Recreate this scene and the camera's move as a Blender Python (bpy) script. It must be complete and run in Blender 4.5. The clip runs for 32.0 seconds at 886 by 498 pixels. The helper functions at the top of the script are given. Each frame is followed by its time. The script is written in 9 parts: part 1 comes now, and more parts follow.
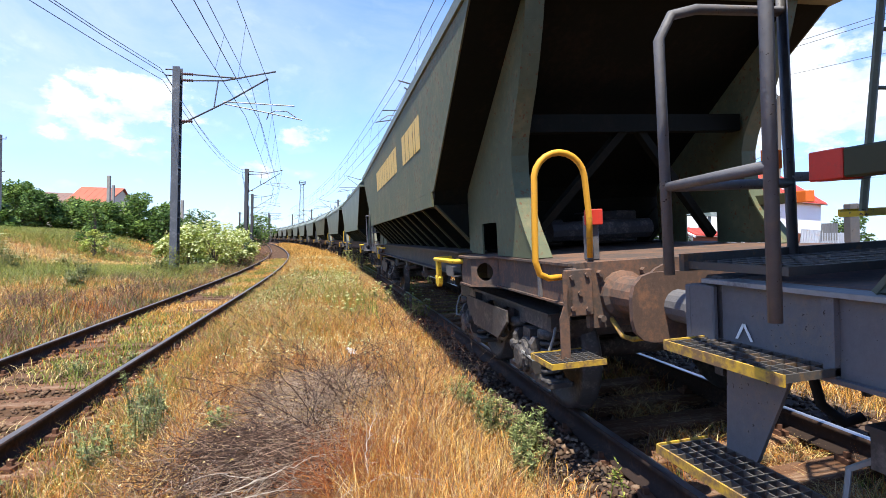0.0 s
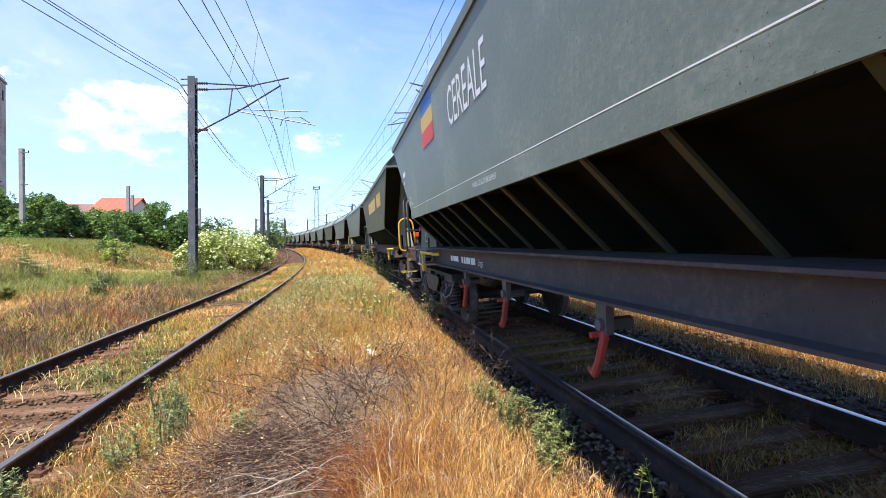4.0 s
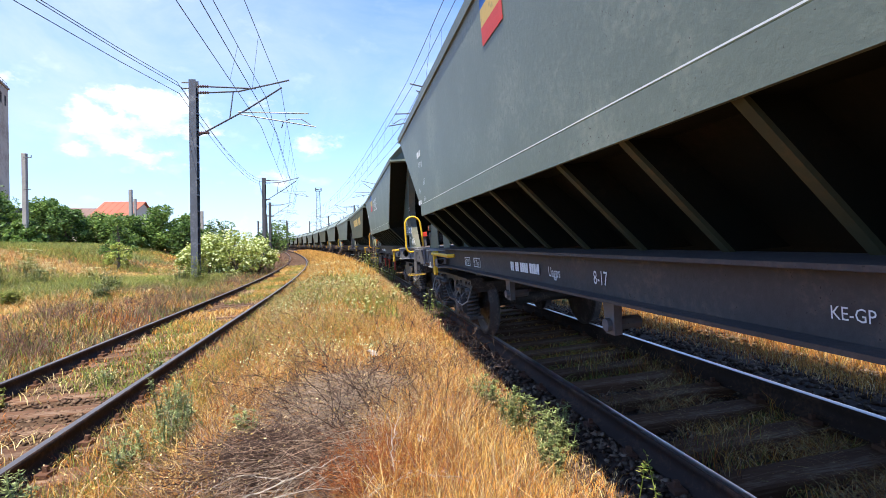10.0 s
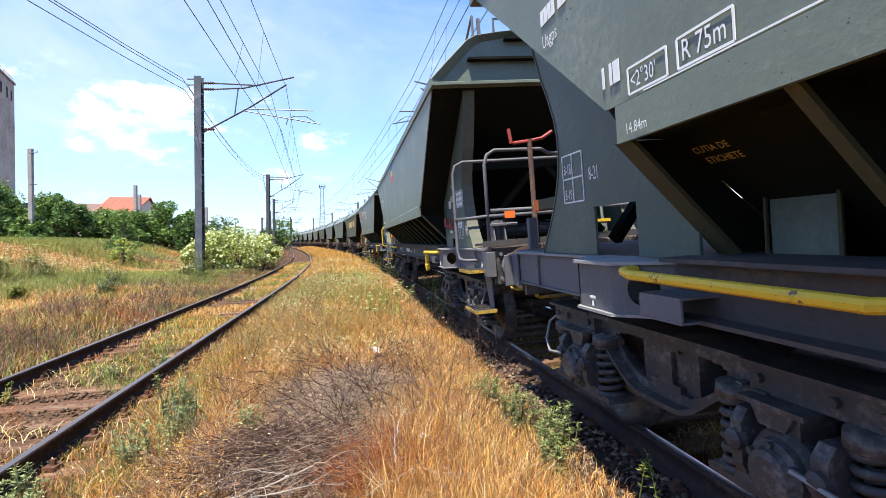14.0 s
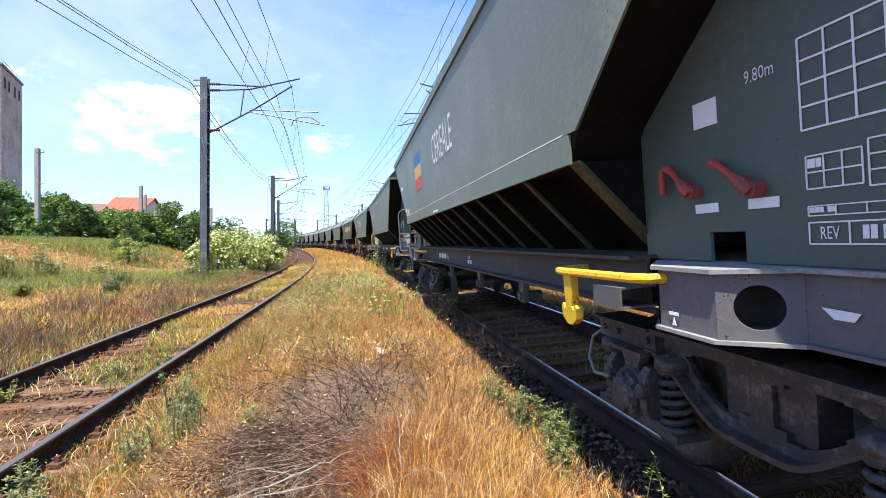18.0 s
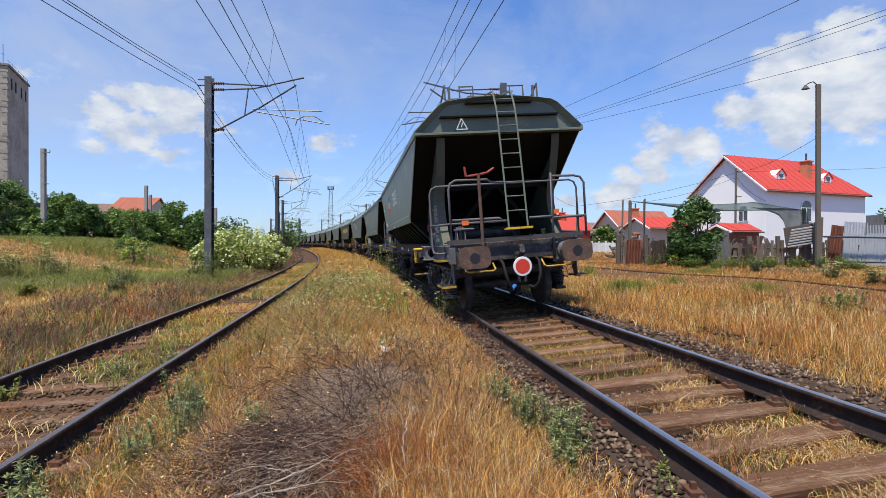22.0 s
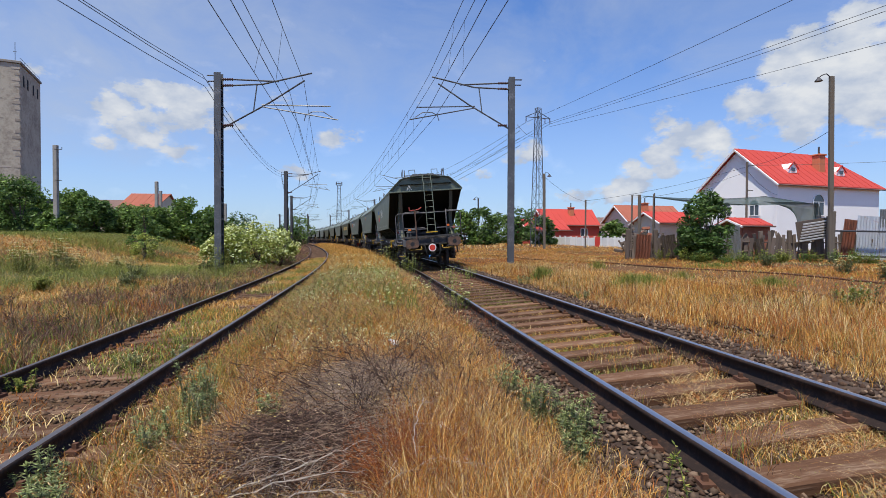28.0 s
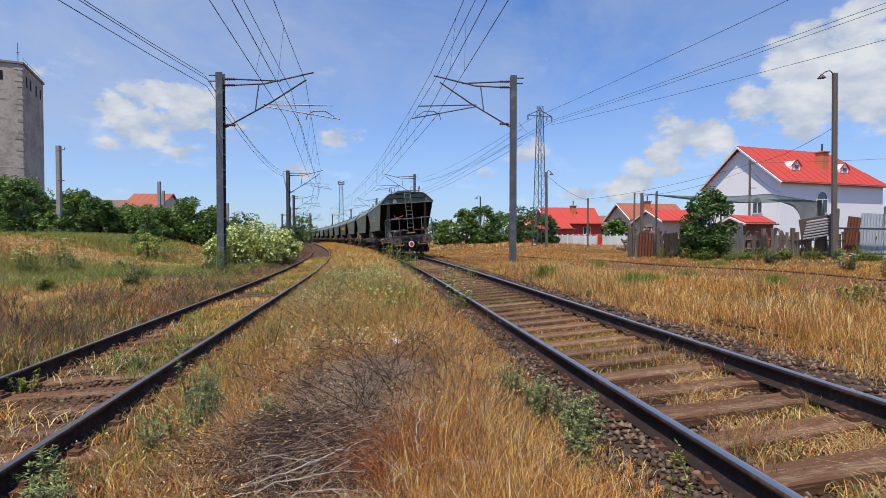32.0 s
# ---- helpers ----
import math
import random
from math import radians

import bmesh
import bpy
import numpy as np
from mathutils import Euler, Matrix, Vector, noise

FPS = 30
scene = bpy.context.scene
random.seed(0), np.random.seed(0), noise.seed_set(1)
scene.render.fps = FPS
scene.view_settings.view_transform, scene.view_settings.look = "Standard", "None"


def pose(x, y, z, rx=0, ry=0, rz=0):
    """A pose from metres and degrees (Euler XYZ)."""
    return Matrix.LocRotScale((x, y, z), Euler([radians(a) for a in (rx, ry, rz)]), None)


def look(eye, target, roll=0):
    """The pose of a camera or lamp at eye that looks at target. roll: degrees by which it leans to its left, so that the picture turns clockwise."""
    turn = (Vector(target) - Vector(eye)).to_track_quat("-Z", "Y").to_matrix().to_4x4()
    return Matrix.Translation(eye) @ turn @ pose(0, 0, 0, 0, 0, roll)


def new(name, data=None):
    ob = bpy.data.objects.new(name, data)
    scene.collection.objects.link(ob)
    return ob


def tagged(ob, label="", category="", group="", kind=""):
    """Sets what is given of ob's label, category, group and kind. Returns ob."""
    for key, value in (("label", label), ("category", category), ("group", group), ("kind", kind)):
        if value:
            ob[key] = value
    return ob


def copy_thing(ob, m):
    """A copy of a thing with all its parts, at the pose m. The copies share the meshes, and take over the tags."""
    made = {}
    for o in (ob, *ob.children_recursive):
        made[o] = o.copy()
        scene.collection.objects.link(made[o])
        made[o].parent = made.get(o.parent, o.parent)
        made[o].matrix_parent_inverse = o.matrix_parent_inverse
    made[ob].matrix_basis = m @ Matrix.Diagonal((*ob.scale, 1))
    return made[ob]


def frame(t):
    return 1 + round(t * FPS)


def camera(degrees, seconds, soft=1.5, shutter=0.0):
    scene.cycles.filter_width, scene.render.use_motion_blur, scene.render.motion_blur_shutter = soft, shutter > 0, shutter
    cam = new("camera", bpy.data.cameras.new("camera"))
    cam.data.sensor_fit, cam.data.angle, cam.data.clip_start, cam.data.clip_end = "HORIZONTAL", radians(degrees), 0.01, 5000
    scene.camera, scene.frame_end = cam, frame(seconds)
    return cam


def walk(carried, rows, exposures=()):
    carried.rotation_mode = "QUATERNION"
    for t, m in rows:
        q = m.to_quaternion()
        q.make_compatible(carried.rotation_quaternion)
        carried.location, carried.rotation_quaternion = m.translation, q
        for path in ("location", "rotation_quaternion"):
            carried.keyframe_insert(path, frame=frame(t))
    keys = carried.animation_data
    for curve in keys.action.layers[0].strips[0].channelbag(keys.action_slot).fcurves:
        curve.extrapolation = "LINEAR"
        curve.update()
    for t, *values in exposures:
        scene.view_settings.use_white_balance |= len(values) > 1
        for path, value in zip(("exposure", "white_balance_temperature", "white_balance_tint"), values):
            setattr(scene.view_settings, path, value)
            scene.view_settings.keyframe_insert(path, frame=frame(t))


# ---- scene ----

cam = camera(80.4, 32.0, soft=0.75)
# seconds, place, then yaw, pitch and roll in degrees of a hand-held camera that looks along +y
PATH = [
    (0, 0.048, -0.052, 1.524, -4.205, -0.772, -1.466),
    (0.5, 0.047, -0.050, 1.522, -4.345, -0.866, -1.569),
    (1, 0.045, -0.046, 1.519, -4.443, -0.871, -1.109),
    (1.5, 0.042, -0.042, 1.515, -4.456, -0.851, -1.180),
    (2, 0.037, -0.038, 1.510, -4.320, -0.859, -0.860),
    (2.5, 0.033, -0.035, 1.506, -3.831, -0.839, -0.619),
    (3, 0.028, -0.032, 1.503, -3.090, -0.806, -0.354),
    (3.5, 0.025, -0.031, 1.500, -2.723, -0.690, -0.225),
    (5.5, 0.027, -0.033, 1.489, -2.361, -0.575, 0.277),
    (6, 0.027, -0.035, 1.489, -2.326, -0.568, 0.363),
    (6.5, 0.027, -0.038, 1.489, -2.326, -0.546, 0.302),
    (7, 0.027, -0.041, 1.490, -2.357, -0.502, 0.274),
    (7.5, 0.028, -0.043, 1.490, -2.409, -0.426, 0.200),
    (8, 0.030, -0.045, 1.490, -2.424, -0.402, 0.256),
    (8.5, 0.032, -0.046, 1.491, -2.430, -0.331, 0.267),
    (9, 0.034, -0.045, 1.490, -2.419, -0.343, 0.330),
    (9.5, 0.036, -0.044, 1.490, -2.367, -0.400, 0.449),
    (10, 0.037, -0.044, 1.490, -2.345, -0.562, 0.491),
    (10.5, 0.037, -0.046, 1.490, -2.339, -0.729, 0.507),
    (11, 0.037, -0.050, 1.491, -2.366, -0.794, 0.402),
    (11.5, 0.036, -0.055, 1.492, -2.367, -0.828, 0.308),
    (12, 0.036, -0.062, 1.494, -2.301, -0.945, 0.320),
    (12.5, 0.035, -0.067, 1.496, -2.285, -0.978, 0.317),
    (13, 0.034, -0.071, 1.497, -2.242, -0.917, 0.158),
    (13.5, 0.034, -0.072, 1.498, -2.063, -0.861, 0.156),
    (14, 0.033, -0.071, 1.498, -1.989, -0.810, 0.073),
    (14.5, 0.033, -0.069, 1.497, -1.930, -0.851, 0.137),
    (16.5, 0.020, -0.060, 1.486, -1.731, -0.646, -0.359),
    (17, 0.018, -0.058, 1.484, -1.685, -0.567, -0.396),
    (17.5, 0.017, -0.057, 1.482, -1.646, -0.563, -0.395),
    (18, 0.015, -0.057, 1.480, -1.598, -0.529, -0.370),
    (18.5, 0.014, -0.056, 1.478, -1.580, -0.463, -0.454),
    (19, 0.013, -0.054, 1.474, -1.535, -0.412, -0.485),
    (19.5, 0.014, -0.047, 1.470, -1.496, -0.375, -0.421),
    (20, 0.014, -0.037, 1.465, -1.417, -0.391, -0.315),
    (20.5, 0.015, -0.025, 1.459, -1.304, -0.386, -0.274),
    (21, 0.016, -0.015, 1.454, -1.262, -0.436, -0.298),
    (21.5, 0.017, -0.008, 1.451, -1.196, -0.496, -0.289),
    (22, 0.018, -0.006, 1.449, -1.134, -0.565, -0.301),
    (22.5, 0.018, -0.006, 1.448, -1.072, -0.613, -0.314),
    (23, 0.018, -0.008, 1.447, -0.950, -0.628, -0.280),
    (23.5, 0.018, -0.009, 1.447, -0.841, -0.659, -0.272),
    (24, 0.016, -0.011, 1.446, -0.768, -0.765, -0.305),
    (24.5, 0.014, -0.012, 1.446, -0.671, -0.906, -0.326),
    (25, 0.012, -0.013, 1.444, -0.573, -0.969, -0.379),
    (25.5, 0.009, -0.014, 1.443, -0.533, -1.080, -0.375),
    (27.5, 0.001, -0.010, 1.429, -0.284, -1.065, -0.220),
    (28, 0.002, -0.011, 1.429, -0.254, -1.078, -0.204),
    (28.5, 0.003, -0.012, 1.430, -0.224, -1.137, -0.172),
    (29, 0.006, -0.013, 1.430, -0.194, -1.181, -0.117),
    (29.5, 0.008, -0.013, 1.431, -0.143, -1.153, -0.029),
    (30, 0.009, -0.012, 1.431, -0.090, -1.150, 0.095),
    (30.5, 0.010, -0.010, 1.430, -0.055, -1.175, 0.063),
    (31, 0.009, -0.008, 1.430, -0.022, -1.210, 0.066),
    (31.5, 0.008, -0.005, 1.429, -0.019, -1.209, 0.008),
    (32, 0.007, -0.004, 1.429, -0.003, -1.206, 0.000),
]


def held(x, y, z, yaw, pitch, roll):
    return (pose(x, y, z, 0, 0, yaw) @ pose(0, 0, 0, pitch) @ pose(0, 0, 0, 0, roll) @ pose(0, 0, 0, 90))


EXPOSURES = [(0.0, 1.05), (18.0, 1.11), (19.2, 1.11), (20.0, 0.72), (22.0, 0.29), (26.0, 0.16), (32.0, 0.12)]
walk(cam, [(t, held(x, y, z, a, b, c)) for t, x, y, z, a, b, c in PATH], EXPOSURES)

# ---------------------------------------------------------------- world and sun
SUN_TO = Vector((-0.20, -0.355, 1.0)).normalized()
sun_el = math.asin(SUN_TO.z)
sun_az = math.atan2(SUN_TO.x, SUN_TO.y)


def build_world():
    w = bpy.data.worlds.new("sky")
    scene.world = w
    w.use_nodes = True
    nt = w.node_tree
    nt.nodes.clear()
    n = nt.nodes.new
    link = nt.links.new
    sky = n("ShaderNodeTexSky")
    sky.sky_type = "NISHITA"
    sky.sun_disc = False
    sky.sun_elevation = sun_el
    sky.sun_rotation = sun_az
    sky.air_density, sky.dust_density, sky.ozone_density = 1.0, 0.25, 1.6
    tc = n("ShaderNodeTexCoord")
    # clouds: banks named by yaw, height (degrees), half width, half height and strength
    banks = [(-28.0, 12.4, 7.0, 3.2, 1.15), (-22.5, 12.5, 4.0, 3.2, 1.05), (-31, 9.6, 4.5, 2.4, 0.9), (-37, 14.0, 3.0, 1.7, 0.95), (-26, 8.0, 6, 1.6, 0.6), (-11, 10.5, 3.6, 1.6, 0.6), (-17, 15, 4, 1.4, 0.35),
             (9, 9.2, 3.4, 1.7, 0.75), (23.5, 9.6, 3.0, 4.0, 1.3), (27, 9.0, 3.4, 3.2, 1.2), (20.0, 6.0, 2.8, 2.4, 1.0), (30.5, 12.0, 3.0, 3.4, 1.2), (34.5, 13.5, 4.6, 6.6, 1.5), (39, 14, 5.5, 7.5, 1.5), (45, 14, 7, 7, 1.3),
             (-16.5, 20.5, 4.5, 1.6, 0.4), (-14, 7.0, 5, 1.2, 0.45), (16.5, 4.8, 4.5, 1.6, 0.8), (3.5, 7.0, 2.5, 1.0, 0.4), (56, 12, 8, 5, 0.8), (-58, 12, 8, 4, 0.7)]
    sep = n("ShaderNodeSeparateXYZ")
    link(tc.outputs["Generated"], sep.inputs[0])

    def m(op, a, b=None, clamp=False):
        q = n("ShaderNodeMath")
        q.operation = op
        q.use_clamp = clamp
        for i, val in enumerate((a, b)):
            if val is None:
                continue
            if isinstance(val, (int, float)):
                q.inputs[i].default_value = val
            else:
                link(val, q.inputs[i])
        return q.outputs[0]
    yaw = m("MULTIPLY", m("ARCTAN2", sep.outputs[0], sep.outputs[1]), 57.2958)
    elev = m("MULTIPLY", m("ARCSINE", sep.outputs[2]), 57.2958)
    total = None
    for a, e, wa, we, s in banks:
        dx = m("DIVIDE", m("SUBTRACT", yaw, a), wa)
        dy = m("DIVIDE", m("SUBTRACT", elev, e), we)
        r2 = m("ADD", m("MULTIPLY", dx, dx), m("MULTIPLY", dy, dy))
        g = m("MULTIPLY", m("MAXIMUM", m("SUBTRACT", 1.0, r2), 0.0), s)
        total = g if total is None else m("MAXIMUM", total, g)
    mapping = n("ShaderNodeMapping")
    mapping.inputs["Scale"].default_value = (1.0, 1.0, 1.7)
    link(tc.outputs["Generated"], mapping.inputs[0])
    big = n("ShaderNodeTexNoise")
    big.inputs["Scale"].default_value = 13.0
    big.inputs["Detail"].default_value = 9.0
    big.inputs["Roughness"].default_value = 0.6
    link(mapping.outputs[0], big.inputs["Vector"])
    wisp = n("ShaderNodeTexNoise")
    wisp.inputs["Scale"].default_value = 3.2
    wisp.inputs["Detail"].default_value = 8.0
    wisp.inputs["Roughness"].default_value = 0.62
    wisp.inputs["Distortion"].default_value = 0.5
    link(mapping.outputs[0], wisp.inputs["Vector"])
    lumps = m("ADD", m("MULTIPLY", m("POWER", total, 0.6), 0.52), m("MULTIPLY", m("SUBTRACT", big.outputs["Fac"], 0.5), 1.6))
    ramp = n("ShaderNodeValToRGB")
    ramp.color_ramp.elements[0].position = 0.24
    ramp.color_ramp.elements[1].position = 0.46
    link(lumps, ramp.inputs[0])
    thin = n("ShaderNodeValToRGB")
    thin.color_ramp.elements[0].position = 0.32
    thin.color_ramp.elements[1].position = 0.85
    link(wisp.outputs["Fac"], thin.inputs[0])
    # haze towards the horizon
    low = m("POWER", m("SUBTRACT", 1.0, m("MINIMUM", m("MAXIMUM", m("DIVIDE", elev, 26.0), 0.0), 1.0)), 1.6)
    veil = m("MINIMUM", m("MAXIMUM", m("DIVIDE", m("SUBTRACT", 50.0, elev), 26.0), 0.05), 1.0)
    cover = m("MAXIMUM", ramp.outputs[0], m("MULTIPLY", m("MULTIPLY", thin.outputs[0], 0.65), veil))
    # a broad thin veil over the left half of the sky
    side = m("DIVIDE", m("ADD", yaw, 30.0), 34.0)
    high = m("DIVIDE", m("SUBTRACT", elev, 18.0), 20.0)
    pale = m("MAXIMUM", m("SUBTRACT", 1.0, m("ADD", m("MULTIPLY", side, side), m("MULTIPLY", high, high))), 0.0)
    cover = m("MAXIMUM", cover, m("MULTIPLY", m("MULTIPLY", pale, m("ADD", m("MULTIPLY", thin.outputs[0], 0.9), 0.28)), 0.95))
    cover = m("MAXIMUM", cover, m("MULTIPLY", low, 0.62))
    shade = n("ShaderNodeMix")
    shade.data_type = "RGBA"
    shade.inputs[6].default_value = (5.0, 5.8, 7.3, 1)
    shade.inputs[7].default_value = (8.0, 8.3, 8.7, 1)
    puff = n("ShaderNodeTexNoise")
    puff.inputs["Scale"].default_value = 21.0
    puff.inputs["Detail"].default_value = 5.0
    puff.inputs["Roughness"].default_value = 0.5
    link(mapping.outputs[0], puff.inputs["Vector"])
    relief = m("MULTIPLY", m("SUBTRACT", puff.outputs["Fac"], 0.5), 2.6)
    link(m("ADD", m("MULTIPLY", m("SUBTRACT", lumps, 0.25), 1.3), relief, True), shade.inputs[0])
    mix = n("ShaderNodeMix")
    mix.data_type = "RGBA"
    link(cover, mix.inputs[0])
    tint = n("ShaderNodeMix")
    tint.data_type = "RGBA"
    tint.blend_type = "MULTIPLY"
    tint.inputs[0].default_value = 1.0
    tint.inputs[7].default_value = (0.91, 1.27, 1.87, 1)
    link(sky.outputs[0], tint.inputs[6])
    link(tint.outputs[2], mix.inputs[6])
    link(shade.outputs[2], mix.inputs[7])
    bg = n("ShaderNodeBackground")
    bg.inputs["Strength"].default_value = 0.085
    link(mix.outputs[2], bg.inputs[0])
    out = n("ShaderNodeOutputWorld")
    link(bg.outputs[0], out.inputs[0])


build_world()
sun = new("sun", bpy.data.lights.new("sun", "SUN"))
sun.data.energy = 5.0
sun.data.angle = radians(0.5)
sun.data.color = (1.0, 0.94, 0.83)
sun.matrix_world = look(SUN_TO * 50, (0, 0, 0))

# ---------------------------------------------------------------- materials


def material(name, base, rough=0.6, metal=0.0, fine=(40, 0.15), coarse=(3, 0.2), second=None, amount=0.5, bump=0.15, rand=0.0, island=0.0,
             stretch=(1, 1, 1), spec=None, thin=0.0, specks=None):
    """A surface with grain at two scales; second: the colour of stains and wear, which covers about that amount."""
    mt = bpy.data.materials.new(name)
    mt.use_nodes = True
    nt = mt.node_tree
    b = nt.nodes["Principled BSDF"]
    n, link = nt.nodes.new, nt.links.new
    tc = n("ShaderNodeTexCoord")
    mp = n("ShaderNodeMapping")
    mp.inputs["Scale"].default_value = stretch
    link(tc.outputs["Object"], mp.inputs[0])

    def noise_of(scale, detail=6.0):
        q = n("ShaderNodeTexNoise")
        q.inputs["Scale"].default_value = scale
        q.inputs["Detail"].default_value = detail
        q.inputs["Roughness"].default_value = 0.65
        link(mp.outputs[0], q.inputs["Vector"])
        return q.outputs["Fac"]
    f, c = noise_of(fine[0]), noise_of(coarse[0], 4.0)

    def mth(op, x, y, z=None):
        q = n("ShaderNodeMath")
        q.operation = op
        for i, val in enumerate((x, y, z)):
            if val is None:
                continue
            if isinstance(val, (int, float)):
                q.inputs[i].default_value = val
            else:
                link(val, q.inputs[i])
        return q.outputs[0]
    val = mth("ADD", mth("MULTIPLY_ADD", f, 2 * fine[1], 1.0 - fine[1]), mth("MULTIPLY_ADD", c, 2 * coarse[1], -coarse[1]))
    if rand:
        oi = n("ShaderNodeObjectInfo")
        val = mth("ADD", val, mth("MULTIPLY_ADD", oi.outputs["Random"], 2 * rand, -rand))
    if island:
        ge = n("ShaderNodeNewGeometry")
        val = mth("ADD", val, mth("MULTIPLY_ADD", ge.outputs["Random Per Island"], 2 * island, -island))
    col = n("ShaderNodeMix")
    col.data_type = "RGBA"
    col.blend_type = "MULTIPLY"
    col.inputs[0].default_value = 1.0
    src = None
    if second is not None:
        mx = n("ShaderNodeMix")
        mx.data_type = "RGBA"
        mx.inputs[6].default_value = (*base, 1)
        mx.inputs[7].default_value = (*second, 1)
        if island:
            wv = n("ShaderNodeTexWhiteNoise")
            wv.noise_dimensions = "1D"
            link(ge.outputs["Random Per Island"], wv.inputs["W"])
            link(mth("LESS_THAN", wv.outputs["Value"], amount), mx.inputs[0])
        else:
            rp = n("ShaderNodeValToRGB")
            rp.color_ramp.elements[0].position = 0.72 - amount * 0.5
            rp.color_ramp.elements[1].position = 0.86 - amount * 0.5
            link(mth("MULTIPLY_ADD", f, 0.45, mth("MULTIPLY", c, 0.6)), rp.inputs[0])
            link(rp.outputs[0], mx.inputs[0])
        link(mx.outputs[2], col.inputs[6])
    else:
        col.inputs[6].default_value = (*base, 1)
    comb = n("ShaderNodeCombineColor")
    for i in range(3):
        link(val, comb.inputs[i])
    link(comb.outputs[0], col.inputs[7])
    if specks:
        # chips in the paint: scale, how much is covered, colour
        vo = noise_of(specks[0], 3.0)
        rs_ = n("ShaderNodeValToRGB")
        rs_.color_ramp.elements[0].position = 0.70 - specks[1]
        rs_.color_ramp.elements[1].position = 0.73 - specks[1]
        link(mth("MULTIPLY_ADD", c, 0.25, mth("MULTIPLY", vo, 0.85)), rs_.inputs[0])
        chip = n("ShaderNodeMix")
        chip.data_type = "RGBA"
        link(rs_.outputs[0], chip.inputs[0])
        link(col.outputs[2], chip.inputs[6])
        chip.inputs[7].default_value = (*specks[2], 1)
        col = chip
    link(col.outputs[2], b.inputs["Base Color"])
    if thin:
        # light that passes through leaves and blades
        tr = n("ShaderNodeBsdfTranslucent")
        link(col.outputs[2], tr.inputs["Color"])
        ms = n("ShaderNodeMixShader")
        ms.inputs[0].default_value = thin
        link(b.outputs[0], ms.inputs[1])
        link(tr.outputs[0], ms.inputs[2])
        link(ms.outputs[0], nt.nodes["Material Output"].inputs["Surface"])
    b.inputs["Roughness"].default_value = rough
    b.inputs["Metallic"].default_value = metal
    b.inputs["Specular IOR Level"].default_value = spec if spec is not None else (0.5 if rough < 0.5 else 0.28 if rough < 0.75 else 0.12)
    if bump:
        bp = n("ShaderNodeBump")
        bp.inputs["Strength"].default_value = bump
        bp.inputs["Distance"].default_value = 0.01
        link(f, bp.inputs["Height"])
        link(bp.outputs[0], b.inputs["Normal"])
    return mt


M = {}
M["wagon_green"] = material("wagon_green", (0.145, 0.170, 0.124), 0.45, fine=(25, 0.12), coarse=(1.2, 0.25), second=(0.20, 0.215, 0.155), amount=0.35, bump=0.22, specks=(55, -0.005, (0.06, 0.045, 0.03)), spec=0.4)
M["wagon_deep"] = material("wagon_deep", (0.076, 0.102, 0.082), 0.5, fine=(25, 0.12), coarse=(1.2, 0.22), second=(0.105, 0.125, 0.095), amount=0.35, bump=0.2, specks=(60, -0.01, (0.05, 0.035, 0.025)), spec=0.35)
# near-black: shade under the hopper and inside its ends is put into this colour
M["wagon_dark_shade"] = material("wagon_dark_shade", (0.009, 0.0098, 0.007), 0.7, fine=(20, 0.15), coarse=(1.5, 0.2), second=(0.017, 0.013, 0.009), amount=0.35, bump=0.1, spec=0.08)
M["wagon_olive"] = material("wagon_olive", (0.055, 0.056, 0.03), 0.65, fine=(20, 0.15), coarse=(1.5, 0.2), second=(0.085, 0.065, 0.03), amount=0.35, bump=0.1, spec=0.2)
M["wagon_worn"] = material("wagon_worn", (0.10, 0.112, 0.062), 0.65, fine=(14, 0.2), coarse=(1.5, 0.3), second=(0.15, 0.13, 0.065), amount=0.4, bump=0.3, specks=(26, 0.06, (0.12, 0.06, 0.025)))
M["flange_worn"] = material("flange_worn", (0.10, 0.105, 0.075), 0.65, fine=(14, 0.2), coarse=(1.5, 0.3), second=(0.13, 0.11, 0.075), amount=0.4, bump=0.3, specks=(40, 0.0, (0.1, 0.055, 0.03)))
M["frame_grey"] = material("frame_grey", (0.112, 0.110, 0.116), 0.6, fine=(30, 0.25), coarse=(3, 0.3), second=(0.135, 0.112, 0.095), amount=0.36, bump=0.3, specks=(60, 0.01, (0.025, 0.022, 0.02)), spec=0.35)
M["sole_brown"] = material("sole_brown", (0.062, 0.053, 0.050), 0.65, fine=(30, 0.25), coarse=(3, 0.3), second=(0.10, 0.075, 0.06), amount=0.36, bump=0.3, specks=(60, 0.01, (0.025, 0.022, 0.02)), spec=0.25)
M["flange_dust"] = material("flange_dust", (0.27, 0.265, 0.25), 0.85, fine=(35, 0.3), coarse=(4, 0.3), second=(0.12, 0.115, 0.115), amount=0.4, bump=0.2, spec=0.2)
M["frame_brown"] = material("frame_brown", (0.09, 0.07, 0.06), 0.75, fine=(30, 0.2), coarse=(3, 0.2), second=(0.16, 0.09, 0.06), amount=0.5, bump=0.2)
M["bogie_black"] = material("bogie_black", (0.042, 0.038, 0.037), 0.6, fine=(30, 0.3), coarse=(5, 0.3), second=(0.125, 0.105, 0.09), amount=0.38, bump=0.3, spec=0.35)
M["cable_grey"] = material("cable_grey", (0.20, 0.195, 0.18), 0.6, fine=(20, 0.2), coarse=(6, 0.2), bump=0.05)
M["buffer_rust"] = material("buffer_rust", (0.115, 0.075, 0.058), 0.7, 0.2, fine=(35, 0.25), coarse=(6, 0.3), second=(0.19, 0.10, 0.06), amount=0.4, bump=0.2)
